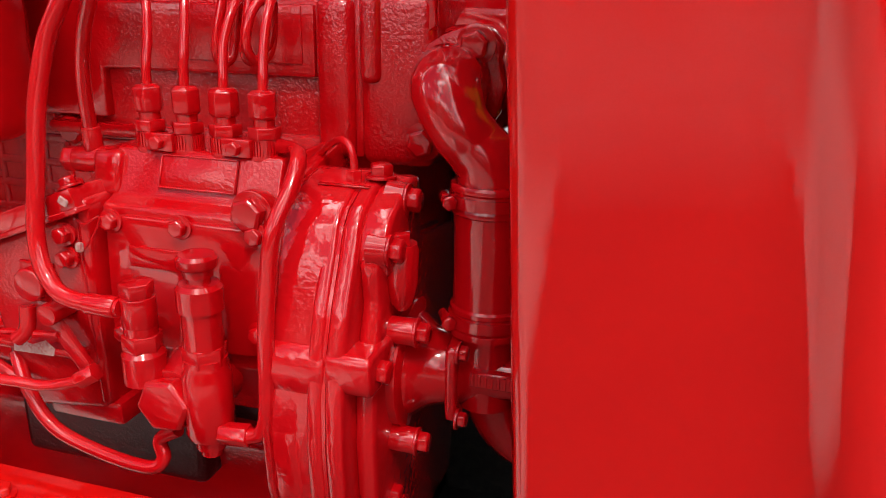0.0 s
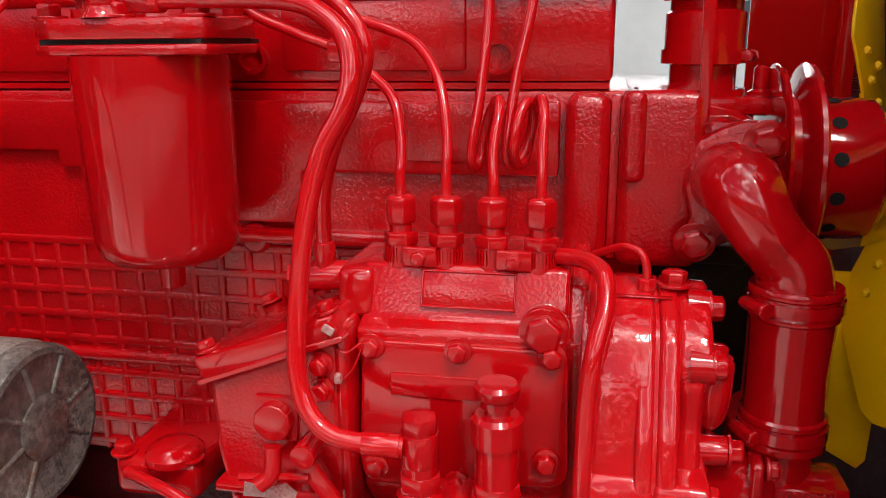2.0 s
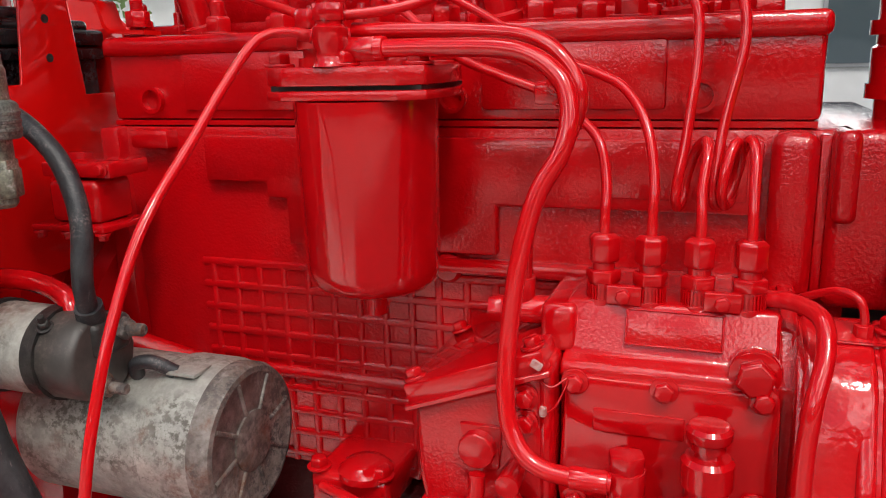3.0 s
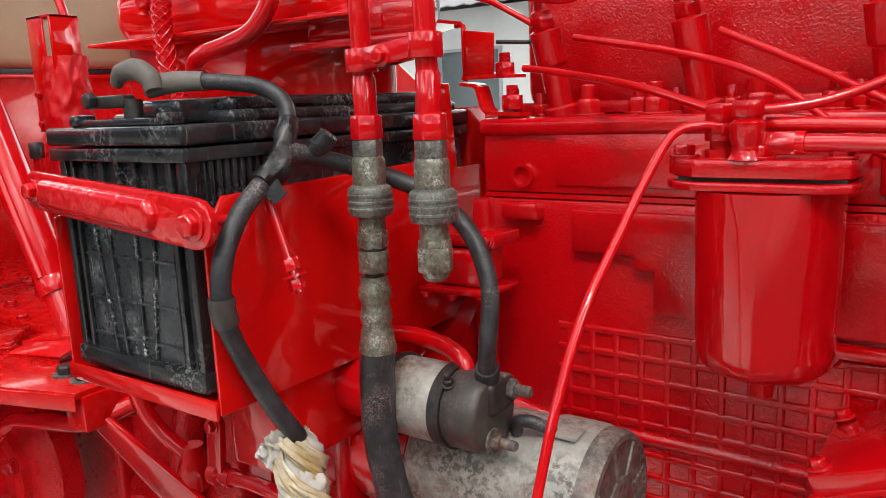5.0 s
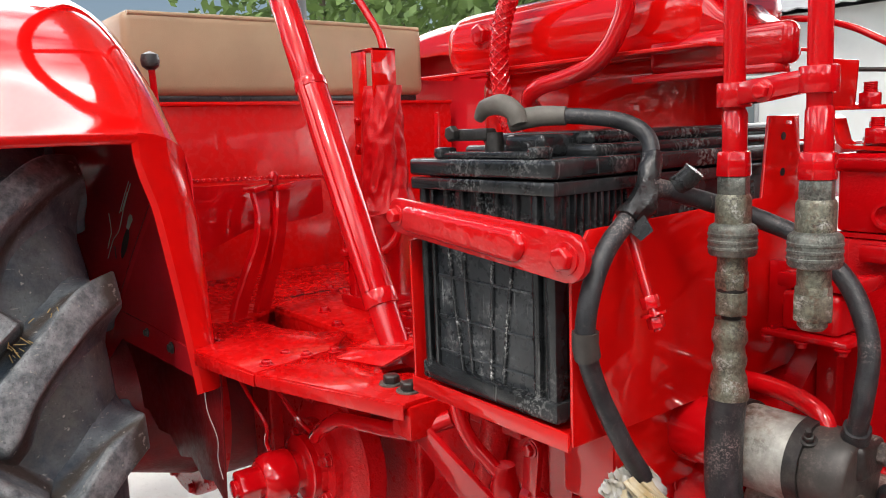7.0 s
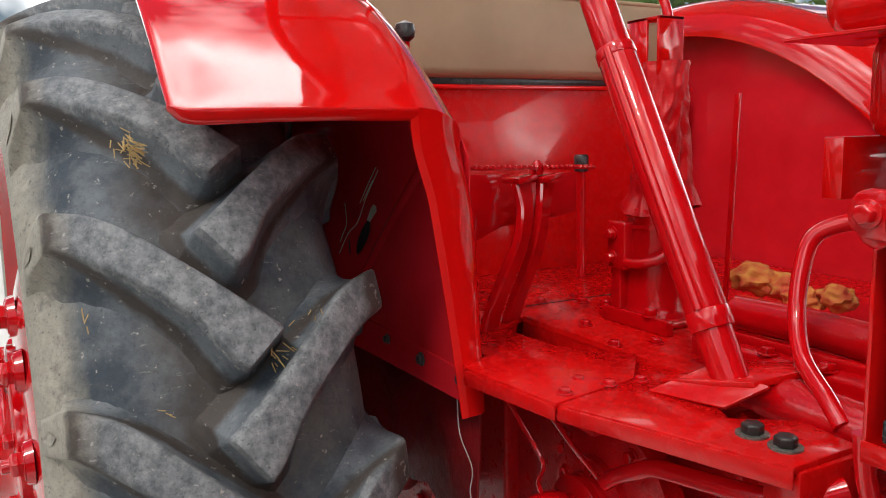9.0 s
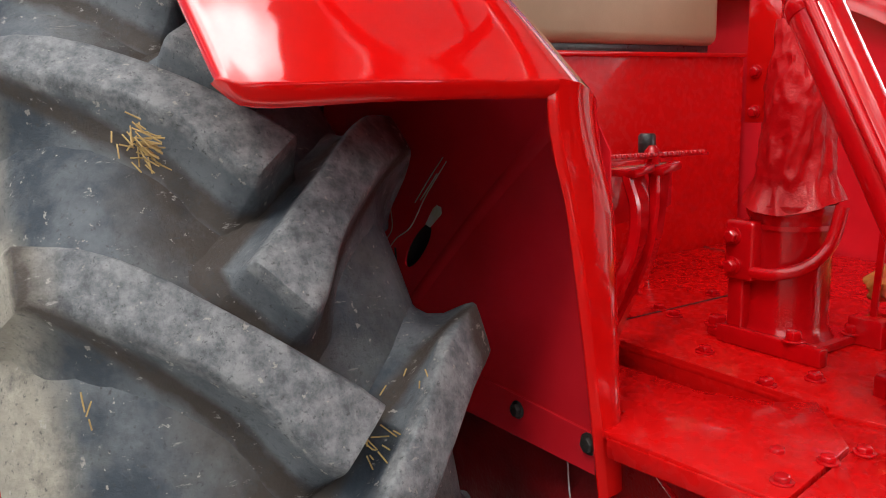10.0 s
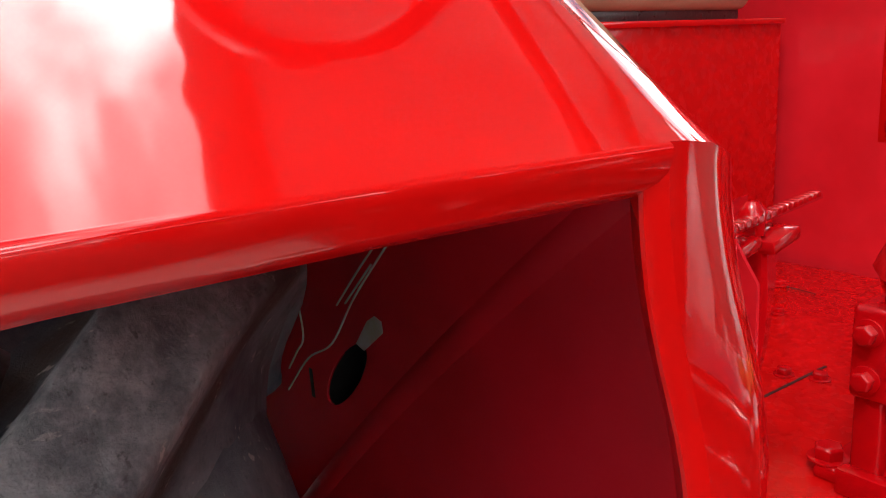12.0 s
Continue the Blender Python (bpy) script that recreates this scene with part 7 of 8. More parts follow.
def seat_and_box():
    b = thing("seat_box", (-2.45, 0.83, 0.97), "red sheet steel box below the bench seat", "seat base")
    part("box_front", box(-2.62, -2.282, 0.362, 1.288, 0.90, 1.364, 0.004), red_floor, b)
    part("top_edge", box(-2.62, -2.275, 0.362, 1.288, 1.358, 1.368, 0.003), red_sheet, b)
    s = thing("bench_seat", (-2.4, 0.82, 1.37), "beige vinyl bench seat cushion on the red box", "seat")
    part("cushion", box(-2.60, -2.268, 0.432, 1.192, 1.380, 1.556, 0.022, 4), seat_vinyl, s)
    part("cushion_base", box(-2.59, -2.285, 0.45, 1.175, 1.368, 1.382, 0.002), knob_black, s)
    part("piping", tube([(-2.275, 0.445, 1.548), (-2.275, 0.82, 1.550), (-2.275, 1.18, 1.548)], 0.006, 10), seat_vinyl, s)
    part("back_rail", box(-2.66, -2.60, 0.40, 1.22, 1.40, 1.568, 0.006), red_sheet, s)


def table(x, rows):
    """Linear reading of a table of (x, value), x falling."""
    for (a, va), (b, vb) in zip(rows, rows[1:]):
        if x >= b:
            return va + (vb - va) * min(1.0, max(0.0, (a - x) / (a - b)))
    return rows[-1][1]


PANEL_LEAN = 0.0524


def fender(sign, inner_y, outer_y, name_label):
    """Mudguard round the rear wheel: curved top, turned-down front edge, inner side panel and a tapering front post."""
    wx, wz = -2.35, 0.72
    f = thing("rear_fender", (-2.3, inner_y, 0.92), name_label, "fender", "rear fenders")
    s = sign

    def yy(d):
        return inner_y - s * d

    width = abs(inner_y - outer_y)
    # cross-section from the outer turned-down edge to the inner rounded corner
    rc = 0.0885
    cs = [(width - 0.0015, -0.010), (width, -0.006), (width - 0.0012, -0.0025), (width - 0.004, -0.0006), (width - 0.008, 0.0), (width - 0.014, 0.0), (width - 0.022, 0.0003), (width - 0.035, 0.0008), (width - 0.06, 0.001), (width * 0.7, 0.002), (width * 0.5, 0.002), (0.120, 0.001), (0.0868, 0.0002)]
    cs += [(rc - rc * math.sin(radians(a)), -rc + rc * math.cos(radians(a))) for a in (6, 18, 32, 46, 60, 75, 90)]
    rows = []
    arcs = [0.0, 0.0015, 0.004, 0.008, 0.014, 0.022, 0.032] + [0.032 + 2.15 * k / 60 for k in range(1, 61)]

    def corner(d):
        q = min(1.0, max(0.0, (d - (width - 0.024)) / 0.024))
        return 0.010 * (1 - math.sqrt(max(0.0, 1 - q * q)))

    for run in arcs:
        row = []
        for d, h in cs:
            a = radians(41.7) + (run + corner(d) * max(0.0, 1 - run / 0.12)) / 0.858
            r = 0.858 + 0.0125 * math.exp(-run / 0.06) + h
            row.append((wx + r * math.cos(a), yy(d), wz + r * math.sin(a)))
        rows.append(row)
    part("top_shell", grid_surface(rows, 0.0015), red_sheet, f, "", 60)
    # front edge folded down: shallow at the post, bellied towards the outer corner
    belly = [(0.40, 0.0030), (0.366, 0.0035), (0.3646, 0.0072), (0.360, 0.0112), (0.351, 0.0160), (0.331, 0.0180), (0.310, 0.0176), (0.285, 0.0168), (0.260, 0.0163), (0.225, 0.0160), (0.08, 0.0158)]
    drop = []
    for (x, y, z), (d, h) in zip(rows[0], cs):
        if d < 0.086:
            continue
        if h < -0.007:
            continue
        deep = table(d, belly)
        drop.append([(x, y, z), (x + 0.0012, y, z - 0.0008), (x + 0.0018, y, z - 0.0022), (x + 0.0012, y, z - 0.0042 * deep / 0.012), (x - 0.001, y, z - 0.75 * deep), (x - 0.0045, y, z - deep), (x - 0.0085, y, z - deep)])
    part("front_lip", grid_surface(drop, 0.0012), red_sheet, f, "", 60)
    # inner panel with an oval hole, leaning with the wheel
    lean = Matrix(((1, 0, 0, 0), (s * PANEL_LEAN, 1, 0, s * PANEL_LEAN * 1.8), (0, 0, 1, 0), (0, 0, 0, 1)))
    arcpts = [(wx + 0.815 * math.cos(radians(a)), wz + 0.815 * math.sin(radians(a))) for a in range(44, 187, 6)]
    low = [(-3.15, 0.60), (-2.6, 0.60), (-2.1, 0.918), (-1.95, 0.918)] if s > 0 else [(-3.15, 0.60), (-2.6, 0.60), (-2.0, 0.90)]
    out = [(-1.715, 0.918), (-1.718, 1.235), (-1.735, 1.262)] + arcpts + low
    oval = [(-2.037 + 0.027 * math.cos(a) + 0.0155 * math.sin(a), 1.106 + 0.013 * math.cos(a) + 0.028 * math.sin(a)) for a in [2 * math.pi * k / 28 for k in range(28)]]
    t = bmesh.new()
    edges = []
    for loop in (out, oval) if s > 0 else (out,):
        vs = [t.verts.new((x, yy(0.0145), z)) for x, z in loop]
        edges += [t.edges.new((vs[k], vs[(k + 1) % len(vs)])) for k in range(len(vs))]
    bmesh.ops.triangle_fill(t, use_beauty=True, use_dissolve=False, edges=edges)
    back = bmesh.ops.extrude_face_region(t, geom=t.faces[:])
    bmesh.ops.translate(t, vec=(0, s * 0.0018, 0), verts=[v for v in back["geom"] if isinstance(v, bmesh.types.BMVert)])
    t.transform(lean)
    part("inner_panel", t, red_dusty_lifted, f, "dusty red inner panel, colour lifted in place of light")
    if s > 0:
        # black cup behind the oval, painted dark in place of real shade
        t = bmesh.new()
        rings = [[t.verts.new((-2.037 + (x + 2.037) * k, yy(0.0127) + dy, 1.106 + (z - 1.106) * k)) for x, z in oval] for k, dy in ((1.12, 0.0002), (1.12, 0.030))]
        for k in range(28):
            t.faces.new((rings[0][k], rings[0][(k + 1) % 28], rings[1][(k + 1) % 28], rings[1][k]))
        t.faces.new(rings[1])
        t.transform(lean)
        part("hole_pocket", t, hole_shade, f, "black cup that paints the dark behind the panel hole")
        strip = prism([(-1.716, 0.916), (-1.716, 0.9575), (-1.745, 0.9595), (-1.93, 0.9705), (-2.08, 0.975), (-2.08, 0.918)], "xz", yy(0.0170), yy(0.0140), 0.0006, 1)
        strip.transform(lean)
        part("lower_strip", strip, red_dusty_lifted, f)
        bead = []
        for k in range(13):
            x, z = -2.165 + 0.400 * k / 12, 0.918 + 0.372 * k / 12 - 0.010 * (k / 12) ** 2 + 0.012 * math.sin(math.pi * k / 12)
            bead.append([(x - 0.68 * o, yy(0.0146 + h), z + 0.73 * o) for o, h in ((-0.010, -0.0005), (-0.006, 0.0012), (-0.002, 0.0022), (0.002, 0.0022), (0.006, 0.0012), (0.010, -0.0005))])
        t = grid_surface(bead, 0.0)
        t.transform(lean)
        part("pressed_bead", t, red_dusty_lifted, f, "", 60)
    # front post: a narrow facet, a ridge and a rounded inner side, tapering to the foot
    tail = rows[0][-8:]
    n = len(tail)
    prows = [tail]
    for k in range(1, 25):
        u = (k / 24) ** 1.4
        w = min(1.0, u * 3.4)
        w = w * w * (3 - 2 * w)
        row = []
        for q, (tx, ty, tz) in enumerate(tail):
            z = tz + (0.910 - tz) * u
            g = radians(90 * q / (n - 1))
            fall = 1.30 - z
            d2, d3 = 0.0855 - 0.19 * fall + 0.09 * fall * fall, 0.006 - 0.043 * fall
            dx = -1.6995 - 0.030 * (1 - math.cos(g)) ** 1.2
            dd = d2 + (d3 - d2) * math.sin(g) ** 0.9
            row.append((tx + (dx - tx) * w, ty + (yy(dd) - ty) * w, z))
        prows.append(row)
    part("front_post", grid_surface([r + [(r[-1][0] - 0.03, r[-1][1], r[-1][2])] for r in prows], 0.0015), red_sheet, f, "", 60)
    fold = []
    for k, r in enumerate(prows):
        x, y, z = r[0]
        fold.append([(x, y, z), (x - 0.0008, y - s * 0.003, z - 0.001), (x - 0.0030, y - s * 0.0085, z - (0.013 if k == 0 else 0.002)), (x - 0.0045, y - s * 0.0088, z - (0.013 if k == 0 else 0.002)), (x - 0.012, y - s * 0.004, z)])
    part("post_fold", grid_surface(fold, 0.001), red_sheet, f, "", 40)
    if s > 0:
        part("splash_plate", prism([(-1.75, 0.93), (-1.95, 0.98), (-2.35, 1.0), (-2.35, 0.76), (-2.24, 0.738), (-2.16, 0.748), (-2.10, 0.722), (-2.03, 0.731), (-1.98, 0.705), (-1.92, 0.722), (-1.87, 0.698), (-1.82, 0.712), (-1.77, 0.690)], "xz", 0.381, 0.385, 0.001), red_dull_dark, f, "dark red lower splash plate")
    return f


def fender_details():
    def on(x, z, off=0.001):
        return Vector((x, 0.3455 + (x + 1.8) * PANEL_LEAN - off, z))

    for x, z, r in ((-1.844, 0.950, 0.0075), (-1.737, 0.948, 0.0085), (-1.95, 0.957, 0.006)):
        p = on(x, z, 0.0035)
        b = thing("panel_bolt", p, "small dark bolt at the bottom of the fender panel", "bolt", "fender panel bolts")
        part("head", hex_bolt(p, -Y, r, 0.005), dark_steel, b)
    # pale sheet painted as a glint on the panel
    c = thing("pale_glint", on(-2.0, 1.145), "small pale patch that paints a glint beside the panel hole", "paint chip")
    part("patch", sheet([on(x, z, 0.0006) for x, z in ((-2.001, 1.157), (-1.992, 1.162), (-1.984, 1.160), (-1.983, 1.152), (-2.008, 1.133), (-2.018, 1.136))], 0.0006), bag_white, c)
    # flat black strip painted as the shade of a narrow slot
    slit = thing("panel_slit", on(-2.09, 1.085), "narrow black strip that paints a slot's shade beside the panel hole", "slot")
    part("slot", sheet([on(x, z, 0.0006) for x, z in ((-2.093, 1.097), (-2.0885, 1.097), (-2.0875, 1.073), (-2.092, 1.073))], 0.0006), hole_shade, slit)
    for pts in ([(-1.965, 1.216), (-2.01, 1.172), (-2.046, 1.130), (-2.085, 1.108), (-2.125, 1.070)], [(-1.972, 1.220), (-2.002, 1.193), (-2.034, 1.162)], [(-1.985, 1.200), (-2.022, 1.166)], [(-2.094, 1.158), (-2.090, 1.125), (-2.104, 1.108), (-2.120, 1.090)]):
        w = thing("cobweb_thread", on(*pts[0], 0.004), "thin pale cobweb thread on the fender panel", "cobweb", "cobweb on the fender panel")
        part("thread", tube([on(x, z, 0.004) for x, z in pts], 0.0008, 6), bag_white, w)


# ---- rear wheel ----
def rear_wheel():
    w = thing("rear_wheel", (-2.383, 0.023, 0.758), "large weathered tractor tyre with chevron lugs on a red rim", "wheel")

    w.rotation_euler = (0, 0, radians(3.0))

    def local(name, bm, mat, smooth=38):
        ob = to_object(name, bm, mat, smooth)
        ob.parent = w
        return ob

    half = [(0, 0.702), (0.06, 0.700), (0.105, 0.694), (0.130, 0.683), (0.150, 0.664), (0.168, 0.638), (0.182, 0.607), (0.190, 0.582), (0.188, 0.563), (0.178, 0.545), (0.165, 0.528), (0.150, 0.505)]
    inner = [(d, r - 0.011 * min(1.0, max(0.0, (d - 0.02) / 0.06)) * min(1.0, max(0.0, (0.195 - d) / 0.03))) for d, r in half]
    outer_wall = [(d + 0.013 * min(1.0, max(0.0, (0.640 - r) / 0.05)), r) for d, r in half]
    prof = [(-d, r) for d, r in reversed(outer_wall[1:])] + inner
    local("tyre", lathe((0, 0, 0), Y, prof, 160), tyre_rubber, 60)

    def carcass(d, rows):
        d = abs(d)
        for (a, ra), (b, rb) in zip(rows[:8], rows[1:8]):
            if d <= b:
                return ra + (rb - ra) * (d - a) / (b - a)
        return 0.582

    def lug_mesh(side):
        """One bar from the shoulder past the centre line: plan of its two top edges as (distance from the centre plane, angle)."""
        high = [(0.178, 38.0), (0.140, 36.4), (0.105, 34.2), (0.069, 31.4), (0.035, 28.9), (0.005, 26.7), (-0.022, 24.9), (-0.040, 23.6)]
        low = [(0.178, 34.2), (0.142, 32.2), (0.103, 29.6), (0.070, 27.2), (0.047, 25.3), (0.030, 23.3), (0.016, 21.7), (0.004, 20.8)]
        if side > 0:
            high[0], high[-1], low[0], low[1] = (0.188, 38.4), (-0.030, 24.4), (0.190, 34.4), (0.146, 32.4)
        U = curve_points([(d, radians(a - 30) * 0.72, 0) for d, a in high], 3)
        L = curve_points([(d, radians(a - 30) * 0.72, 0) for d, a in low], 3)
        stations = [(u, l, 1.0, 1.0, 1.0) for u, l in zip(U, L)]
        # blunt inner end
        along = ((U[-1] - U[-4]) + (L[-1] - L[-4])).normalized()
        for ext, h in ((0.001, 0.97), (0.003, 0.86), (0.006, 0.55), (0.011, 0.24), (0.020, 0.06), (0.032, -0.12)):
            stations.append((U[-1] + along * ext, L[-1] + along * ext, h, 1.0, 1.0))
        # shoulder end turning down the side wall
        for d, h, squeeze in ((0.182, 0.975, 1.0), (0.187, 0.84, 0.97), (0.1935, 0.62, 0.90), (0.1985, 0.40, 0.78), (0.1995, 0.16, 0.60), (0.192, -0.05, 0.45)):
            m = (U[0] + L[0]) / 2
            u, l = m + (U[0] - m) * squeeze, m + (L[0] - m) * squeeze
            d += 0.010 if side > 0 else 0.0
            stations.insert(0, (Vector((d, u.y, 0)), Vector((d, l.y, 0)), h, 0.45, 0.9))
        t = bmesh.new()
        rings = []
        for u, l, h, fil, _ in stations:
            n = (u - l).normalized()
            ring = []
            for p, off, rise in [(u, o * fil * (1.55 if side > 0 and o > 0.01 else 1.0), r) for o, r in ((0.032, -0.10), (0.020, 0.06), (0.012, 0.24), (0.007, 0.52), (0.0035, 0.86))] + [(u, 0.0008, 0.97), (u, -0.0025, 1.0), (u, -0.012, 1.005), (l, 0.012, 1.005), (l, 0.0025, 1.0), (l, -0.0008, 0.97)] + [(l, -o * fil, r) for o, r in ((0.0035, 0.86), (0.007, 0.52), (0.014, 0.24), (0.025, 0.06), (0.042, -0.10))]:
                q = p + n * off
                base = carcass(q.x, inner if side * q.x > 0 else half)
                top = 0.758 - 1.65 * min(abs(q.x), 0.19) ** 2
                r = base + (top - base) * (rise * h if h > 0 else h - 0.1)
                r += 0.0012 * noise.noise(Vector((q.x * 60, q.y * 60, 3 + side)))
                ring.append(t.verts.new((r * math.cos(q.y / 0.72), side * q.x, r * math.sin(q.y / 0.72))))
            rings.append(ring)
        for A, B in zip(rings, rings[1:]):
            for k in range(len(A) - 1):
                t.faces.new((A[k], A[k + 1], B[k + 1], B[k]))
        t.faces.new(rings[0])
        t.faces.new(rings[-1])
        bmesh.ops.recalc_face_normals(t, faces=t.faces)
        for f in t.faces:
            f.smooth = True
        me = bpy.data.meshes.new("lug")
        t.to_mesh(me)
        t.free()
        me.set_sharp_from_angle(angle=radians(50))
        me.materials.append(tyre_rubber)
        return me

    for side, first in ((-1, 30.0), (1, 38.8)):
        me = lug_mesh(side)
        for k in range(20):
            ob = new("lug", me)
            ob.parent = w
            ob.matrix_basis = Matrix.Rotation(-radians(first + 18 * k), 4, "Y")
    # shallow moulded diamonds in the shoulder end of each outer lug
    dm = bmesh.new()
    ring = [(0.676, 0.0), (0.655, -0.013), (0.622, -0.003), (0.645, 0.012)]

    def end_face(r):
        return 0.1995 - 0.18 * max(0.0, r - 0.620)

    outer = [dm.verts.new((r * math.cos(a), -end_face(r) - 0.0016, r * math.sin(a))) for r, a in ring]
    deep = [dm.verts.new(((r + (0.650 - r) * 0.35) * math.cos(a * 0.6), -end_face(r + (0.650 - r) * 0.35) - 0.0003, (r + (0.650 - r) * 0.35) * math.sin(a * 0.6))) for r, a in ring]
    for k in range(4):
        dm.faces.new((outer[k], outer[(k + 1) % 4], deep[(k + 1) % 4], deep[k]))
    dm.faces.new(deep)
    diamond = bpy.data.meshes.new("lug_mark")
    bmesh.ops.recalc_face_normals(dm, faces=dm.faces)
    dm.to_mesh(diamond)
    dm.free()
    diamond.materials.append(tyre_rubber)
    for k in range(20):
        ob = new("lug_mark", diamond)
        ob.parent = w
        ob.matrix_basis = Matrix.Rotation(-radians(36.1 + 18 * k), 4, "Y")
    # rim, dished disc and hub
    rim = [(-0.192, 0.540), (-0.199, 0.535), (-0.199, 0.526), (-0.188, 0.518), (-0.165, 0.508), (-0.150, 0.490), (-0.120, 0.482), (-0.095, 0.478), (-0.085, 0.466), (-0.03, 0.458), (0.05, 0.458), (0.10, 0.478), (0.16, 0.505), (0.195, 0.53)]
    rows = []
    for k in range(97):
        a = 2 * math.pi * (k % 96) / 96
        rows.append([(r * math.cos(a), d, r * math.sin(a)) for d, r in rim])
    local("rim", grid_surface(rows, 0.004), red_smooth, 50)
    disc = local("wheel_disc", lathe((0, 0, 0), -Y, [(0.02, 0.46), (0.06, 0.452), (0.110, 0.41), (0.165, 0.35), (0.186, 0.30), (0.198, 0.255), (0.206, 0.20), (0.210, 0.12), (0.19, 0.10), (0.02, 0.10)], 72), red_smooth)
    hub = local("hub", lathe((0, 0, 0), -Y, [(0.20, 0.165), (0.218, 0.165), (0.222, 0.158), (0.224, 0.12), (0.236, 0.105), (0.25, 0.10), (0.262, 0.075), (0.265, 0.0)], 48), red_smooth)
    for k in range(10):
        a = 2 * math.pi * (k + 0.25) / 10
        bm = lathe((0.225 * math.cos(a), -0.200, 0.225 * math.sin(a)), -Y, [(0, 0.036), (0.012, 0.032)], 18)
        local("wheel_bolt", hex_bolt((0.225 * math.cos(a), -0.212, 0.225 * math.sin(a)), -Y, 0.020, 0.018, bm, True, 0.012), red_smooth)
    for k in range(8):
        a = 2 * math.pi * (k + 0.4) / 8
        local("hub_bolt", hex_bolt((0.140 * math.cos(a), -0.222, 0.140 * math.sin(a)), -Y, 0.014, 0.014), red_smooth)


def straw():
    random.seed(21)
    tufts = [((-1.829, -0.030, 1.262), 52, 0.014), ((-1.706, 0.098, 1.024), 14, 0.014), ((-1.715, -0.027, 0.977), 6, 0.015), ((-1.822, -0.026, 1.150), 9, 0.011), ((-1.846, 0.080, 1.188), 9, 0.011), ((-1.720, 0.150, 1.055), 4, 0.011), ((-1.752, 0.144, 1.055), 3, 0.010), ((-1.781, 0.081, 1.106), 3, 0.008), ((-1.779, -0.092, 1.072), 4, 0.010)]
    for p, n, s in tufts:
        g = thing("straw_tuft", p, "small tuft of dry straw lying on the tyre tread", "straw", "straw on the tyre")
        bm = bmesh.new()
        axis = Vector((p[0] + 2.35, 0, p[2] - 0.72)).normalized()
        lie = Vector((0.3, random.choice((0.7, -0.5)), -1.0))
        for k in range(n):
            o = Vector(p) + Vector((random.gauss(0, 0.004), random.gauss(0, 0.007), random.gauss(0, 0.010)))
            d = lie + Vector((random.gauss(0, 0.6), random.gauss(0, 0.6), random.gauss(0, 0.6)))
            d = (d - axis * d.dot(axis) * 0.8).normalized() * random.uniform(0.5, 1.2) * s
            rod(o, o + d, 0.00065, 5, 0, bm)
        ob = part("stalk", bm, straw_dry, g)
        tagged(ob, kind="stuff")


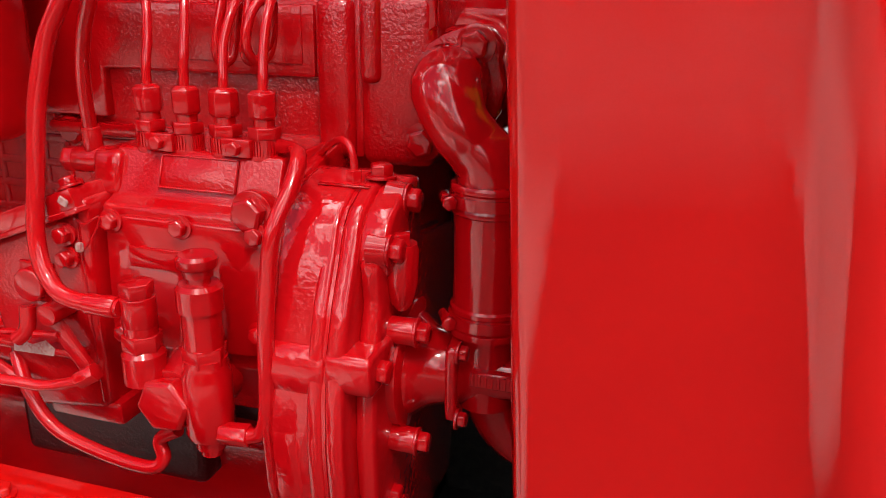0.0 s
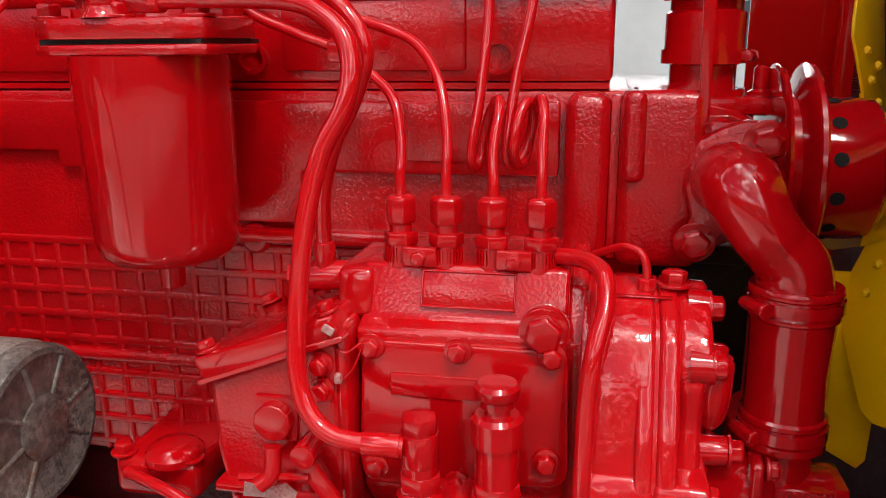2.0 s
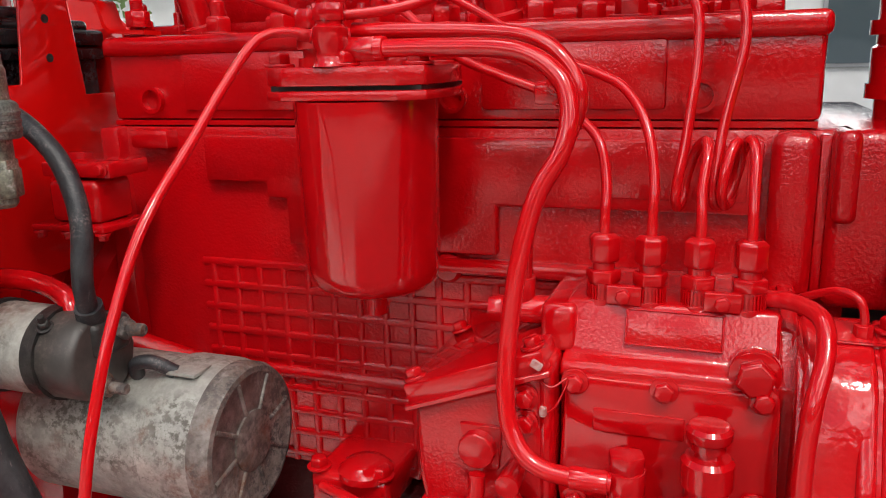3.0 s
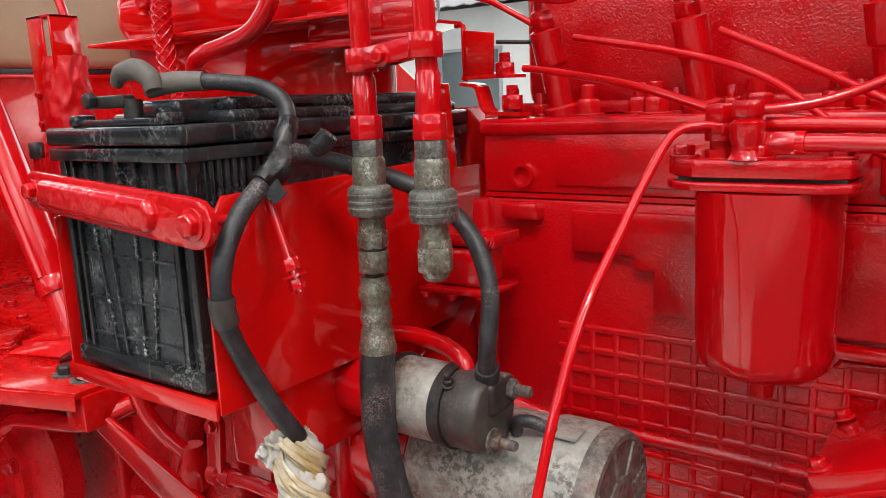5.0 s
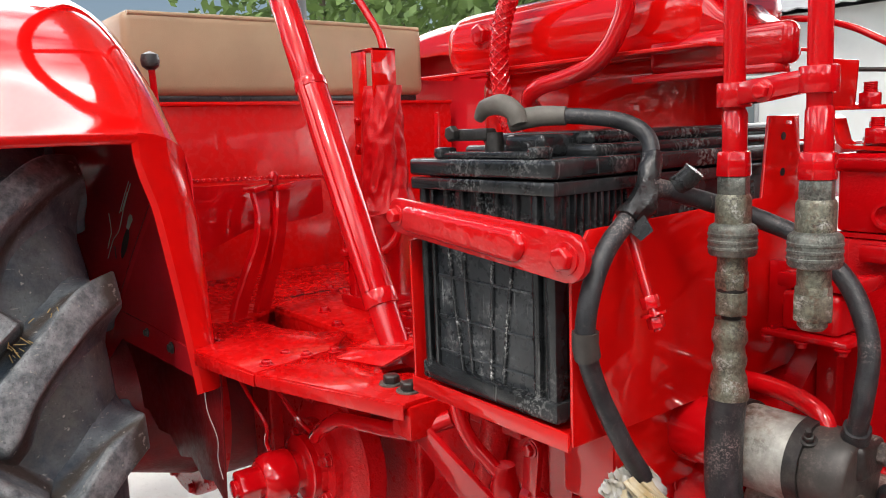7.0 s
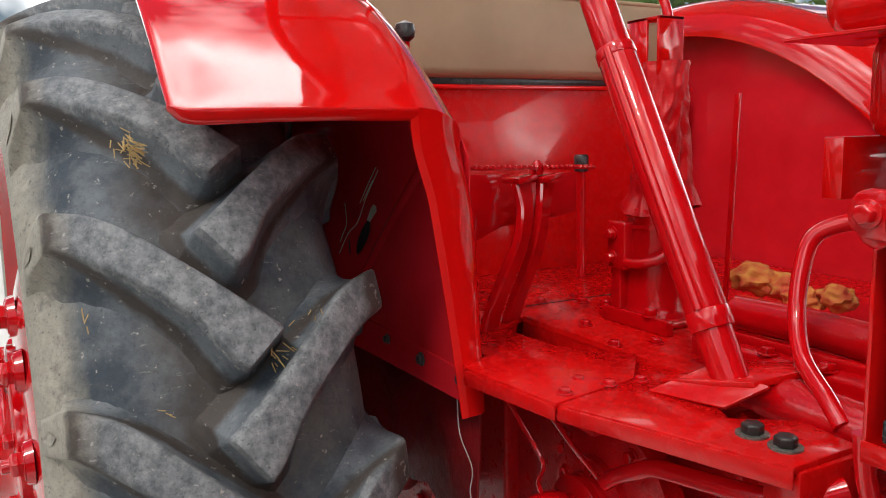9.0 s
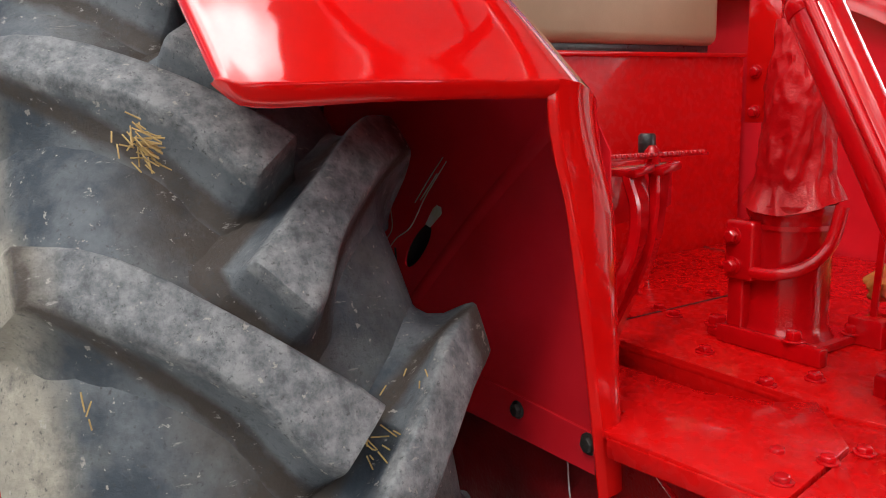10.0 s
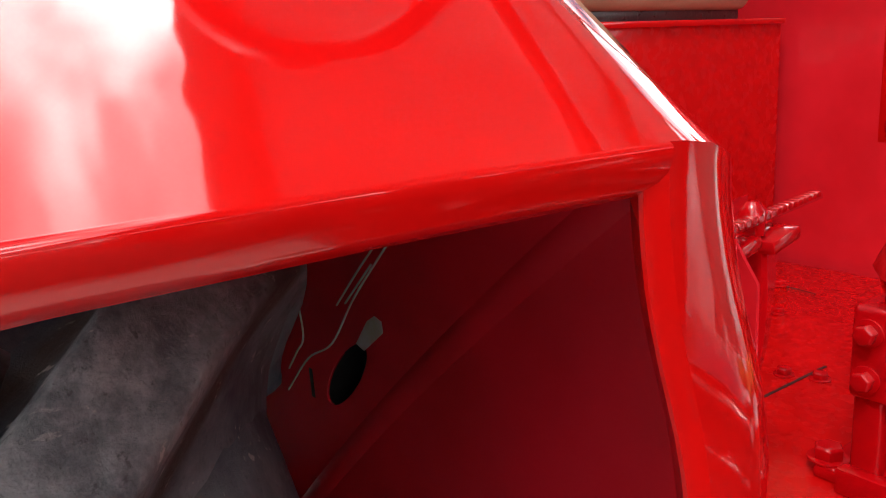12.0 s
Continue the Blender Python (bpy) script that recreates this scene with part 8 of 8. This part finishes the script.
# ---- under the platform ----
def axle_side():
    a = thing("brake_housing", (-1.6, 0.5, 0.72), "red cast brake shaft housing with domed nut below the platform", "brake housing")
    c = Vector((-1.630, 0.535, 0.778))
    part("drum", lathe(c, -Y, [(0, 0.115), (0.03, 0.115), (0.04, 0.105), (0.05, 0.085)], 44), red_under, a)
    part("flange", lathe(c - Y * 0.05, -Y, [(0, 0.072), (0.012, 0.072), (0.014, 0.052), (0.03, 0.050)], 32), red_under, a)
    part("dome", lathe(c - Y * 0.075, -Y, [(0, 0.052), (0.010, 0.052), (0.013, 0.048), (0.014, 0.030), (0.026, 0.030), (0.028, 0.036), (0.032, 0.039), (0.060, 0.039), (0.072, 0.036), (0.078, 0.029)], 36), red_smooth, a)
    part("shaft_nut", rod(c - Y * 0.150, c - Y * 0.188, 0.025, 6, 0.003), red_smooth, a)
    part("shaft_end", rod(c - Y * 0.186, c - Y * 0.195, 0.013, 16, 0.002), red_smooth, a)
    for k in range(6):
        an = 2 * math.pi * (k + 0.4) / 6
        p = c + Vector((0.060 * math.cos(an), -0.062, 0.060 * math.sin(an)))
        part("flange_bolt", hex_bolt(p, -Y, 0.0085, 0.008), red_smooth, a)
    for k in range(5):
        an = radians(60 + 45 * k)
        p = c + Vector((0.100 * math.cos(an), -0.036, 0.100 * math.sin(an)))
        part("drum_bolt", hex_bolt(p, -Y, 0.009, 0.008), red_smooth, a)
    s = thing("gearbox_flank", (-1.5, 0.60, 0.7), "red cast gearbox flank with rough paint below the platform", "gearbox")
    part("flank", box(-2.12, -1.24, 0.585, 0.70, 0.45, 0.955, 0.012, 3), red_under, s)
    for x in (-1.98, -1.76, -1.47):
        part("flank_web", box(x - 0.008, x + 0.008, 0.560, 0.60, 0.50, 0.945, 0.006, 3), red_under, s)
    part("flank_ledge", box(-2.10, -1.25, 0.562, 0.60, 0.905, 0.925, 0.006, 3), red_under, s)
    for k in range(9):
        part("ledge_bolt", hex_bolt((-2.04 + 0.095 * k, 0.572, 0.925), Z, 0.009, 0.009), red_under, s)
    part("flank_rib", tube([(-1.30, 0.57, 0.92), (-1.32, 0.56, 0.80), (-1.36, 0.57, 0.65), (-1.38, 0.58, 0.5)], 0.02, 14), red_under, s)
    part("lower_drum", lathe((-1.38, 0.60, 0.72), -Y, [(0, 0.09), (0.03, 0.09), (0.04, 0.07), (0.06, 0.06)], 32), red_under, s)
    h = thing("braided_brake_hose", (-1.45, 0.46, 0.9), "short red painted braided hose under the platform edge", "hose")
    part("hose", tube([(-1.570, 0.450, 0.848), (-1.545, 0.445, 0.866), (-1.510, 0.440, 0.886), (-1.479, 0.440, 0.902), (-1.44, 0.44, 0.910), (-1.405, 0.44, 0.916), (-1.316, 0.445, 0.932), (-1.28, 0.48, 0.95)], 0.0105, 16), red_pipe, h)
    b = thing("support_brace", (-1.25, 0.47, 0.8), "diagonal red steel brace under the battery tray", "brace")
    part("brace_plate", sheet([(-1.325, 0.445, 0.935), (-1.290, 0.445, 0.945), (-1.17, 0.50, 0.83), (-1.08, 0.54, 0.74), (-1.13, 0.53, 0.735), (-1.255, 0.475, 0.85)], 0.008, 0.002), red_smooth, b)
    k = thing("clutch_linkage", (-1.18, 0.5, 0.88), "red clutch link with pin and pipe below the tray", "linkage")
    part("link", prism(arc(-1.157, 0.945, 0.011, 0, 180, 6) + arc(-1.163, 0.890, 0.011, 180, 360, 6), "xz", 0.492, 0.500, 0.001), red_smooth, k)
    part("link_pin", hex_bolt((-1.157, 0.492, 0.945), -Y, 0.007, 0.006), red_smooth, k)
    part("rod_end", lathe((-1.172, 0.50, 0.885), X, [(0, 0.014), (0.012, 0.014), (0.014, 0.010), (0.03, 0.010)], 18), red_smooth, k)
    part("pipe", tube([(-1.15, 0.50, 0.885), (-1.11, 0.50, 0.888), (-1.06, 0.50, 0.886), (-1.0, 0.52, 0.872), (-0.95, 0.55, 0.855)], 0.0085, 14), red_pipe, k)
    part("drop_pipe", tube([(-1.262, 0.47, 1.01), (-1.258, 0.475, 0.96), (-1.245, 0.485, 0.925), (-1.222, 0.50, 0.895), (-1.215, 0.505, 0.87)], 0.009, 14), red_pipe, k)
    part("pipe_elbow", lathe((-1.215, 0.505, 0.905), -Z, [(0, 0.012), (0.012, 0.014), (0.03, 0.020), (0.05, 0.020)], 18), red_smooth, k)
    w = thing("loose_wires", (-1.68, 0.40, 0.85), "thin dark red wires hanging below the fender post", "wire")
    part("wire", tube([(-1.70, 0.385, 0.935), (-1.66, 0.39, 0.90), (-1.63, 0.40, 0.86), (-1.655, 0.41, 0.82), (-1.63, 0.42, 0.78)], 0.003, 8), red_smooth, w)
    part("wire", tube([(-1.80, 0.372, 0.90), (-1.79, 0.370, 0.85), (-1.76, 0.372, 0.81), (-1.77, 0.374, 0.77), (-1.755, 0.374, 0.74)], 0.0009, 8), bag_white, w, "pale thin wire")
    part("wire", tube([(-1.69, 0.42, 0.94), (-1.64, 0.43, 0.90), (-1.61, 0.44, 0.87), (-1.60, 0.46, 0.84)], 0.0035, 8), red_smooth, w)
    d = thing("rear_axle_housing", (-2.1, 0.5, 0.7), "dark red rear axle housing between the wheels", "axle housing")
    part("axle", lathe((-2.35, 0.12, 0.72), Y, [(0, 0.13), (0.1, 0.13), (0.25, 0.16), (0.45, 0.22), (1.0, 0.22), (1.2, 0.16), (1.4, 0.13)], 36), red_dull_dark, d)
    part("axle_flange", lathe((-2.35, 0.50, 0.72), Y, [(0, 0.20), (0, 0.25), (0.03, 0.25), (0.03, 0.20)], 40), red_under, d)
    for k in range(12):
        an = 2 * math.pi * (k + 0.5) / 12
        part("axle_bolt", hex_bolt((-2.35 + 0.232 * math.cos(an), 0.50, 0.72 + 0.232 * math.sin(an)), -Y, 0.012, 0.010), red_under, d)


platform()
gearbox_top()
gear_lever()
pedals()
seat_and_box()
fender(1, 0.360, -0.006, "glossy red rear fender with rounded front post over the tyre")
fender(-1, 1.276, 1.642, "glossy red fender on the far side of the tractor")
fender_details()
rear_wheel()
straw()
axle_side()


# ---- beyond the tractor and behind the camera ----
def house(x0, x1, y0, y1, h, name_label, openings):
    b = thing("building", ((x0 + x1) / 2, (y0 + y1) / 2, 0), name_label, "building")
    part("wall", box(x0, x1, y0, y1, 0, h, 0.0), pale_wall, b)
    bm = bmesh.new()
    n = int((x1 - x0 + 0.8) / 0.18)
    rows = [[(x0 - 0.4 + 0.18 * k, y, h + z + 0.03 * math.sin(k * math.pi)) for k in range(n + 1)] for y, z in ((y0 - 0.5, 0.0), ((y0 + y1) / 2, 0.9), (y1 + 0.5, 0.0))]
    for row in rows:
        for k, (x, y, z) in enumerate(row):
            row[k] = (x, y, z + (0.035 if k % 2 else 0))
    part("roof", grid_surface(rows, 0.02), roof_sheet, b)
    for wx, wz, ww, wh, face in openings:
        y = y0 if face < 0 else y1
        win = part("window", box(wx - ww / 2 - 0.06, wx + ww / 2 + 0.06, y - 0.05, y + 0.05, wz - 0.06, wz + wh + 0.06, 0.01), roof_sheet, b)
        part("pane", box(wx - ww / 2, wx + ww / 2, y - 0.06, y + 0.06, wz, wz + wh, 0.0), window_glass, win)
    return b


house(-14, 10, 13, 20, 3.0, "pale grey rendered single-storey house beyond the yard", [(-9, 1.0, 1.3, 1.2, -1), (-4, 1.0, 1.3, 1.2, -1), (1.5, 1.0, 1.3, 1.2, -1), (6, 1.0, 1.3, 1.2, -1)])


def parked_car():
    c = thing("parked_car", (1.75, 3.4, 0), "white parked car with silver alloy wheels behind the tractor", "car")
    side = [(-0.50, 0.32), (-0.53, 0.72), (-0.35, 0.86), (0.40, 0.95), (1.10, 1.38), (2.40, 1.42), (3.20, 1.0), (3.70, 0.95), (3.77, 0.45), (3.70, 0.32)]
    body = part("body", prism(side, "xz", 2.62, 4.25, 0.06, 4), white_car_paint, c)
    part("side_window", prism([(0.70, 0.98), (1.17, 1.32), (2.35, 1.36), (2.95, 1.0)], "xz", 2.61, 2.625, 0.004), window_glass, body)
    part("mirror", box(0.73, 0.93, 2.44, 2.62, 0.98, 1.10, 0.04, 3), white_car_paint, body)
    part("sill_trim", box(0.25, 2.95, 2.60, 2.63, 0.30, 0.38, 0.01), knob_black, body)
    for x in (0.13, 2.90):
        wheel = part("wheel", lathe((x, 2.60, 0.33), Y, [(0, 0.24), (0.005, 0.31), (0.02, 0.33), (0.18, 0.33), (0.2, 0.25)], 40), knob_black, c)
        bm = lathe((x, 2.605, 0.33), -Y, [(0, 0.235), (0.012, 0.235), (0.012, 0.215), (0.0, 0.20), (0.0, 0.0)], 40)
        for k in range(10):
            a = 2 * math.pi * k / 10
            d = Vector((math.cos(a), 0, math.sin(a)))
            o = Vector((x, 2.60, 0.33))
            rod(o + d * 0.04, o + d * 0.22, 0.016, 8, 0, bm)
        part("rim", bm, starter_metal, wheel)


parked_car()


def tree(x, y, h, seed):
    random.seed(seed)
    t = thing("tree", (x, y, 0), "leafy green tree beyond the yard", "tree", "trees beyond the yard")
    part("trunk", tube([(x, y, 0), (x + 0.1, y, h * 0.3), (x, y + 0.1, h * 0.6), (x + 0.05, y, h * 0.8)], [0.18, 0.14, 0.09, 0.04], 10), bark, t)
    verts, faces = [], []
    for k in range(2600):
        a, b, r = random.uniform(0, 6.28), random.uniform(-0.9, 1), random.random() ** 0.4
        lump = 1 + 0.35 * math.sin(a * 3 + seed) * math.cos(b * 4)
        c = Vector((x + math.cos(a) * math.cos(b) * r * h * 0.36 * lump, y + math.sin(a) * math.cos(b) * r * h * 0.36 * lump, h * 0.68 + math.sin(b) * r * h * 0.36 * lump))
        u = Vector((random.gauss(0, 1), random.gauss(0, 1), random.gauss(0, 1))).normalized()
        v = u.orthogonal().normalized()
        s = random.uniform(0.06, 0.14)
        i = len(verts)
        verts += [c - u * s, c + v * s * 0.5, c + u * s, c - v * s * 0.5]
        faces.append((i, i + 1, i + 2, i + 3))
    me = bpy.data.meshes.new("crown")
    me.from_pydata(verts, [], faces)
    me.materials.append(leaf_green)
    ob = new("crown", me)
    ob.parent = t
    ob.matrix_parent_inverse = Matrix.Translation((-x, -y, 0))
    tagged(ob, kind="stuff")


tree(-8.5, 7.5, 4.6, 1)
tree(-11.5, 6.0, 5.2, 2)
tree(-13.5, 9.0, 5.0, 3)


def carport():
    """An unseen sheet roof on posts over the tractor's far side and the parked car, added for reflection and shade."""
    s = thing("carport", (1.0, 3.0, 0), "unseen grey corrugated sheet roof, added for the fender's reflection and footwell shade", "carport")
    rows = []
    for j in range(7):
        u = j / 6
        rows.append([(-4.5 + 0.075 * k, 0.80 + 4.75 * u + (0.025 if k % 2 and j == 0 else 0.0), 3.35 + 0.5 * u + 0.022 * math.cos(k * math.pi / 2)) for k in range(150)])
    part("roof_sheet", grid_surface(rows, 0.004), roof_sheet, s)
    for y in (0.95, 3.2, 5.3):
        part("purlin", box(-4.4, 6.6, y - 0.04, y + 0.04, 3.26 + 0.5 * (y - 1.15) / 4.4, 3.33 + 0.5 * (y - 1.15) / 4.4, 0.004), bark, s)
    for x in (-4.3, 6.5):
        for y in (1.9, 5.3):
            part("post", rod((x, y, 0), (x, y, 3.28 + 0.5 * (y - 1.15) / 4.4), 0.05, 14), roof_sheet, s)


carport()


def hedge(x0, y0, x1, y1, height, count, seed, label):
    random.seed(seed)
    h = thing("hedge", (x0, y0, 0), label, "hedge", "hedges round the yard")
    verts, faces = [], []
    for k in range(count):
        f = random.random()
        c = Vector(((x1 - x0) * f + random.gauss(0, 0.45), (y1 - y0) * f + random.gauss(0, 0.45), random.uniform(0.0, height + 0.5 * math.sin(k))))
        u = Vector((random.gauss(0, 1), random.gauss(0, 1), random.gauss(0, 1))).normalized()
        v = u.orthogonal().normalized()
        s = random.uniform(0.10, 0.24)
        i = len(verts)
        verts += [c - u * s, c + v * s * 0.5, c + u * s, c - v * s * 0.5]
        faces.append((i, i + 1, i + 2, i + 3))
    me = bpy.data.meshes.new("foliage")
    me.from_pydata(verts, [], faces)
    me.materials.append(leaf_dark)
    ob = new("foliage", me)
    ob.parent = h
    tagged(ob, kind="stuff")


# unseen hedges, added so the red paint mirrors something dark near the horizon
hedge(-22, -13, 18, -13, 4.4, 26000, 33, "unseen tall dark hedge added on the near side to darken reflections")
hedge(11, -13, 12, -0.5, 3.6, 9000, 34, "unseen tall dark hedge added across the front to darken reflections")
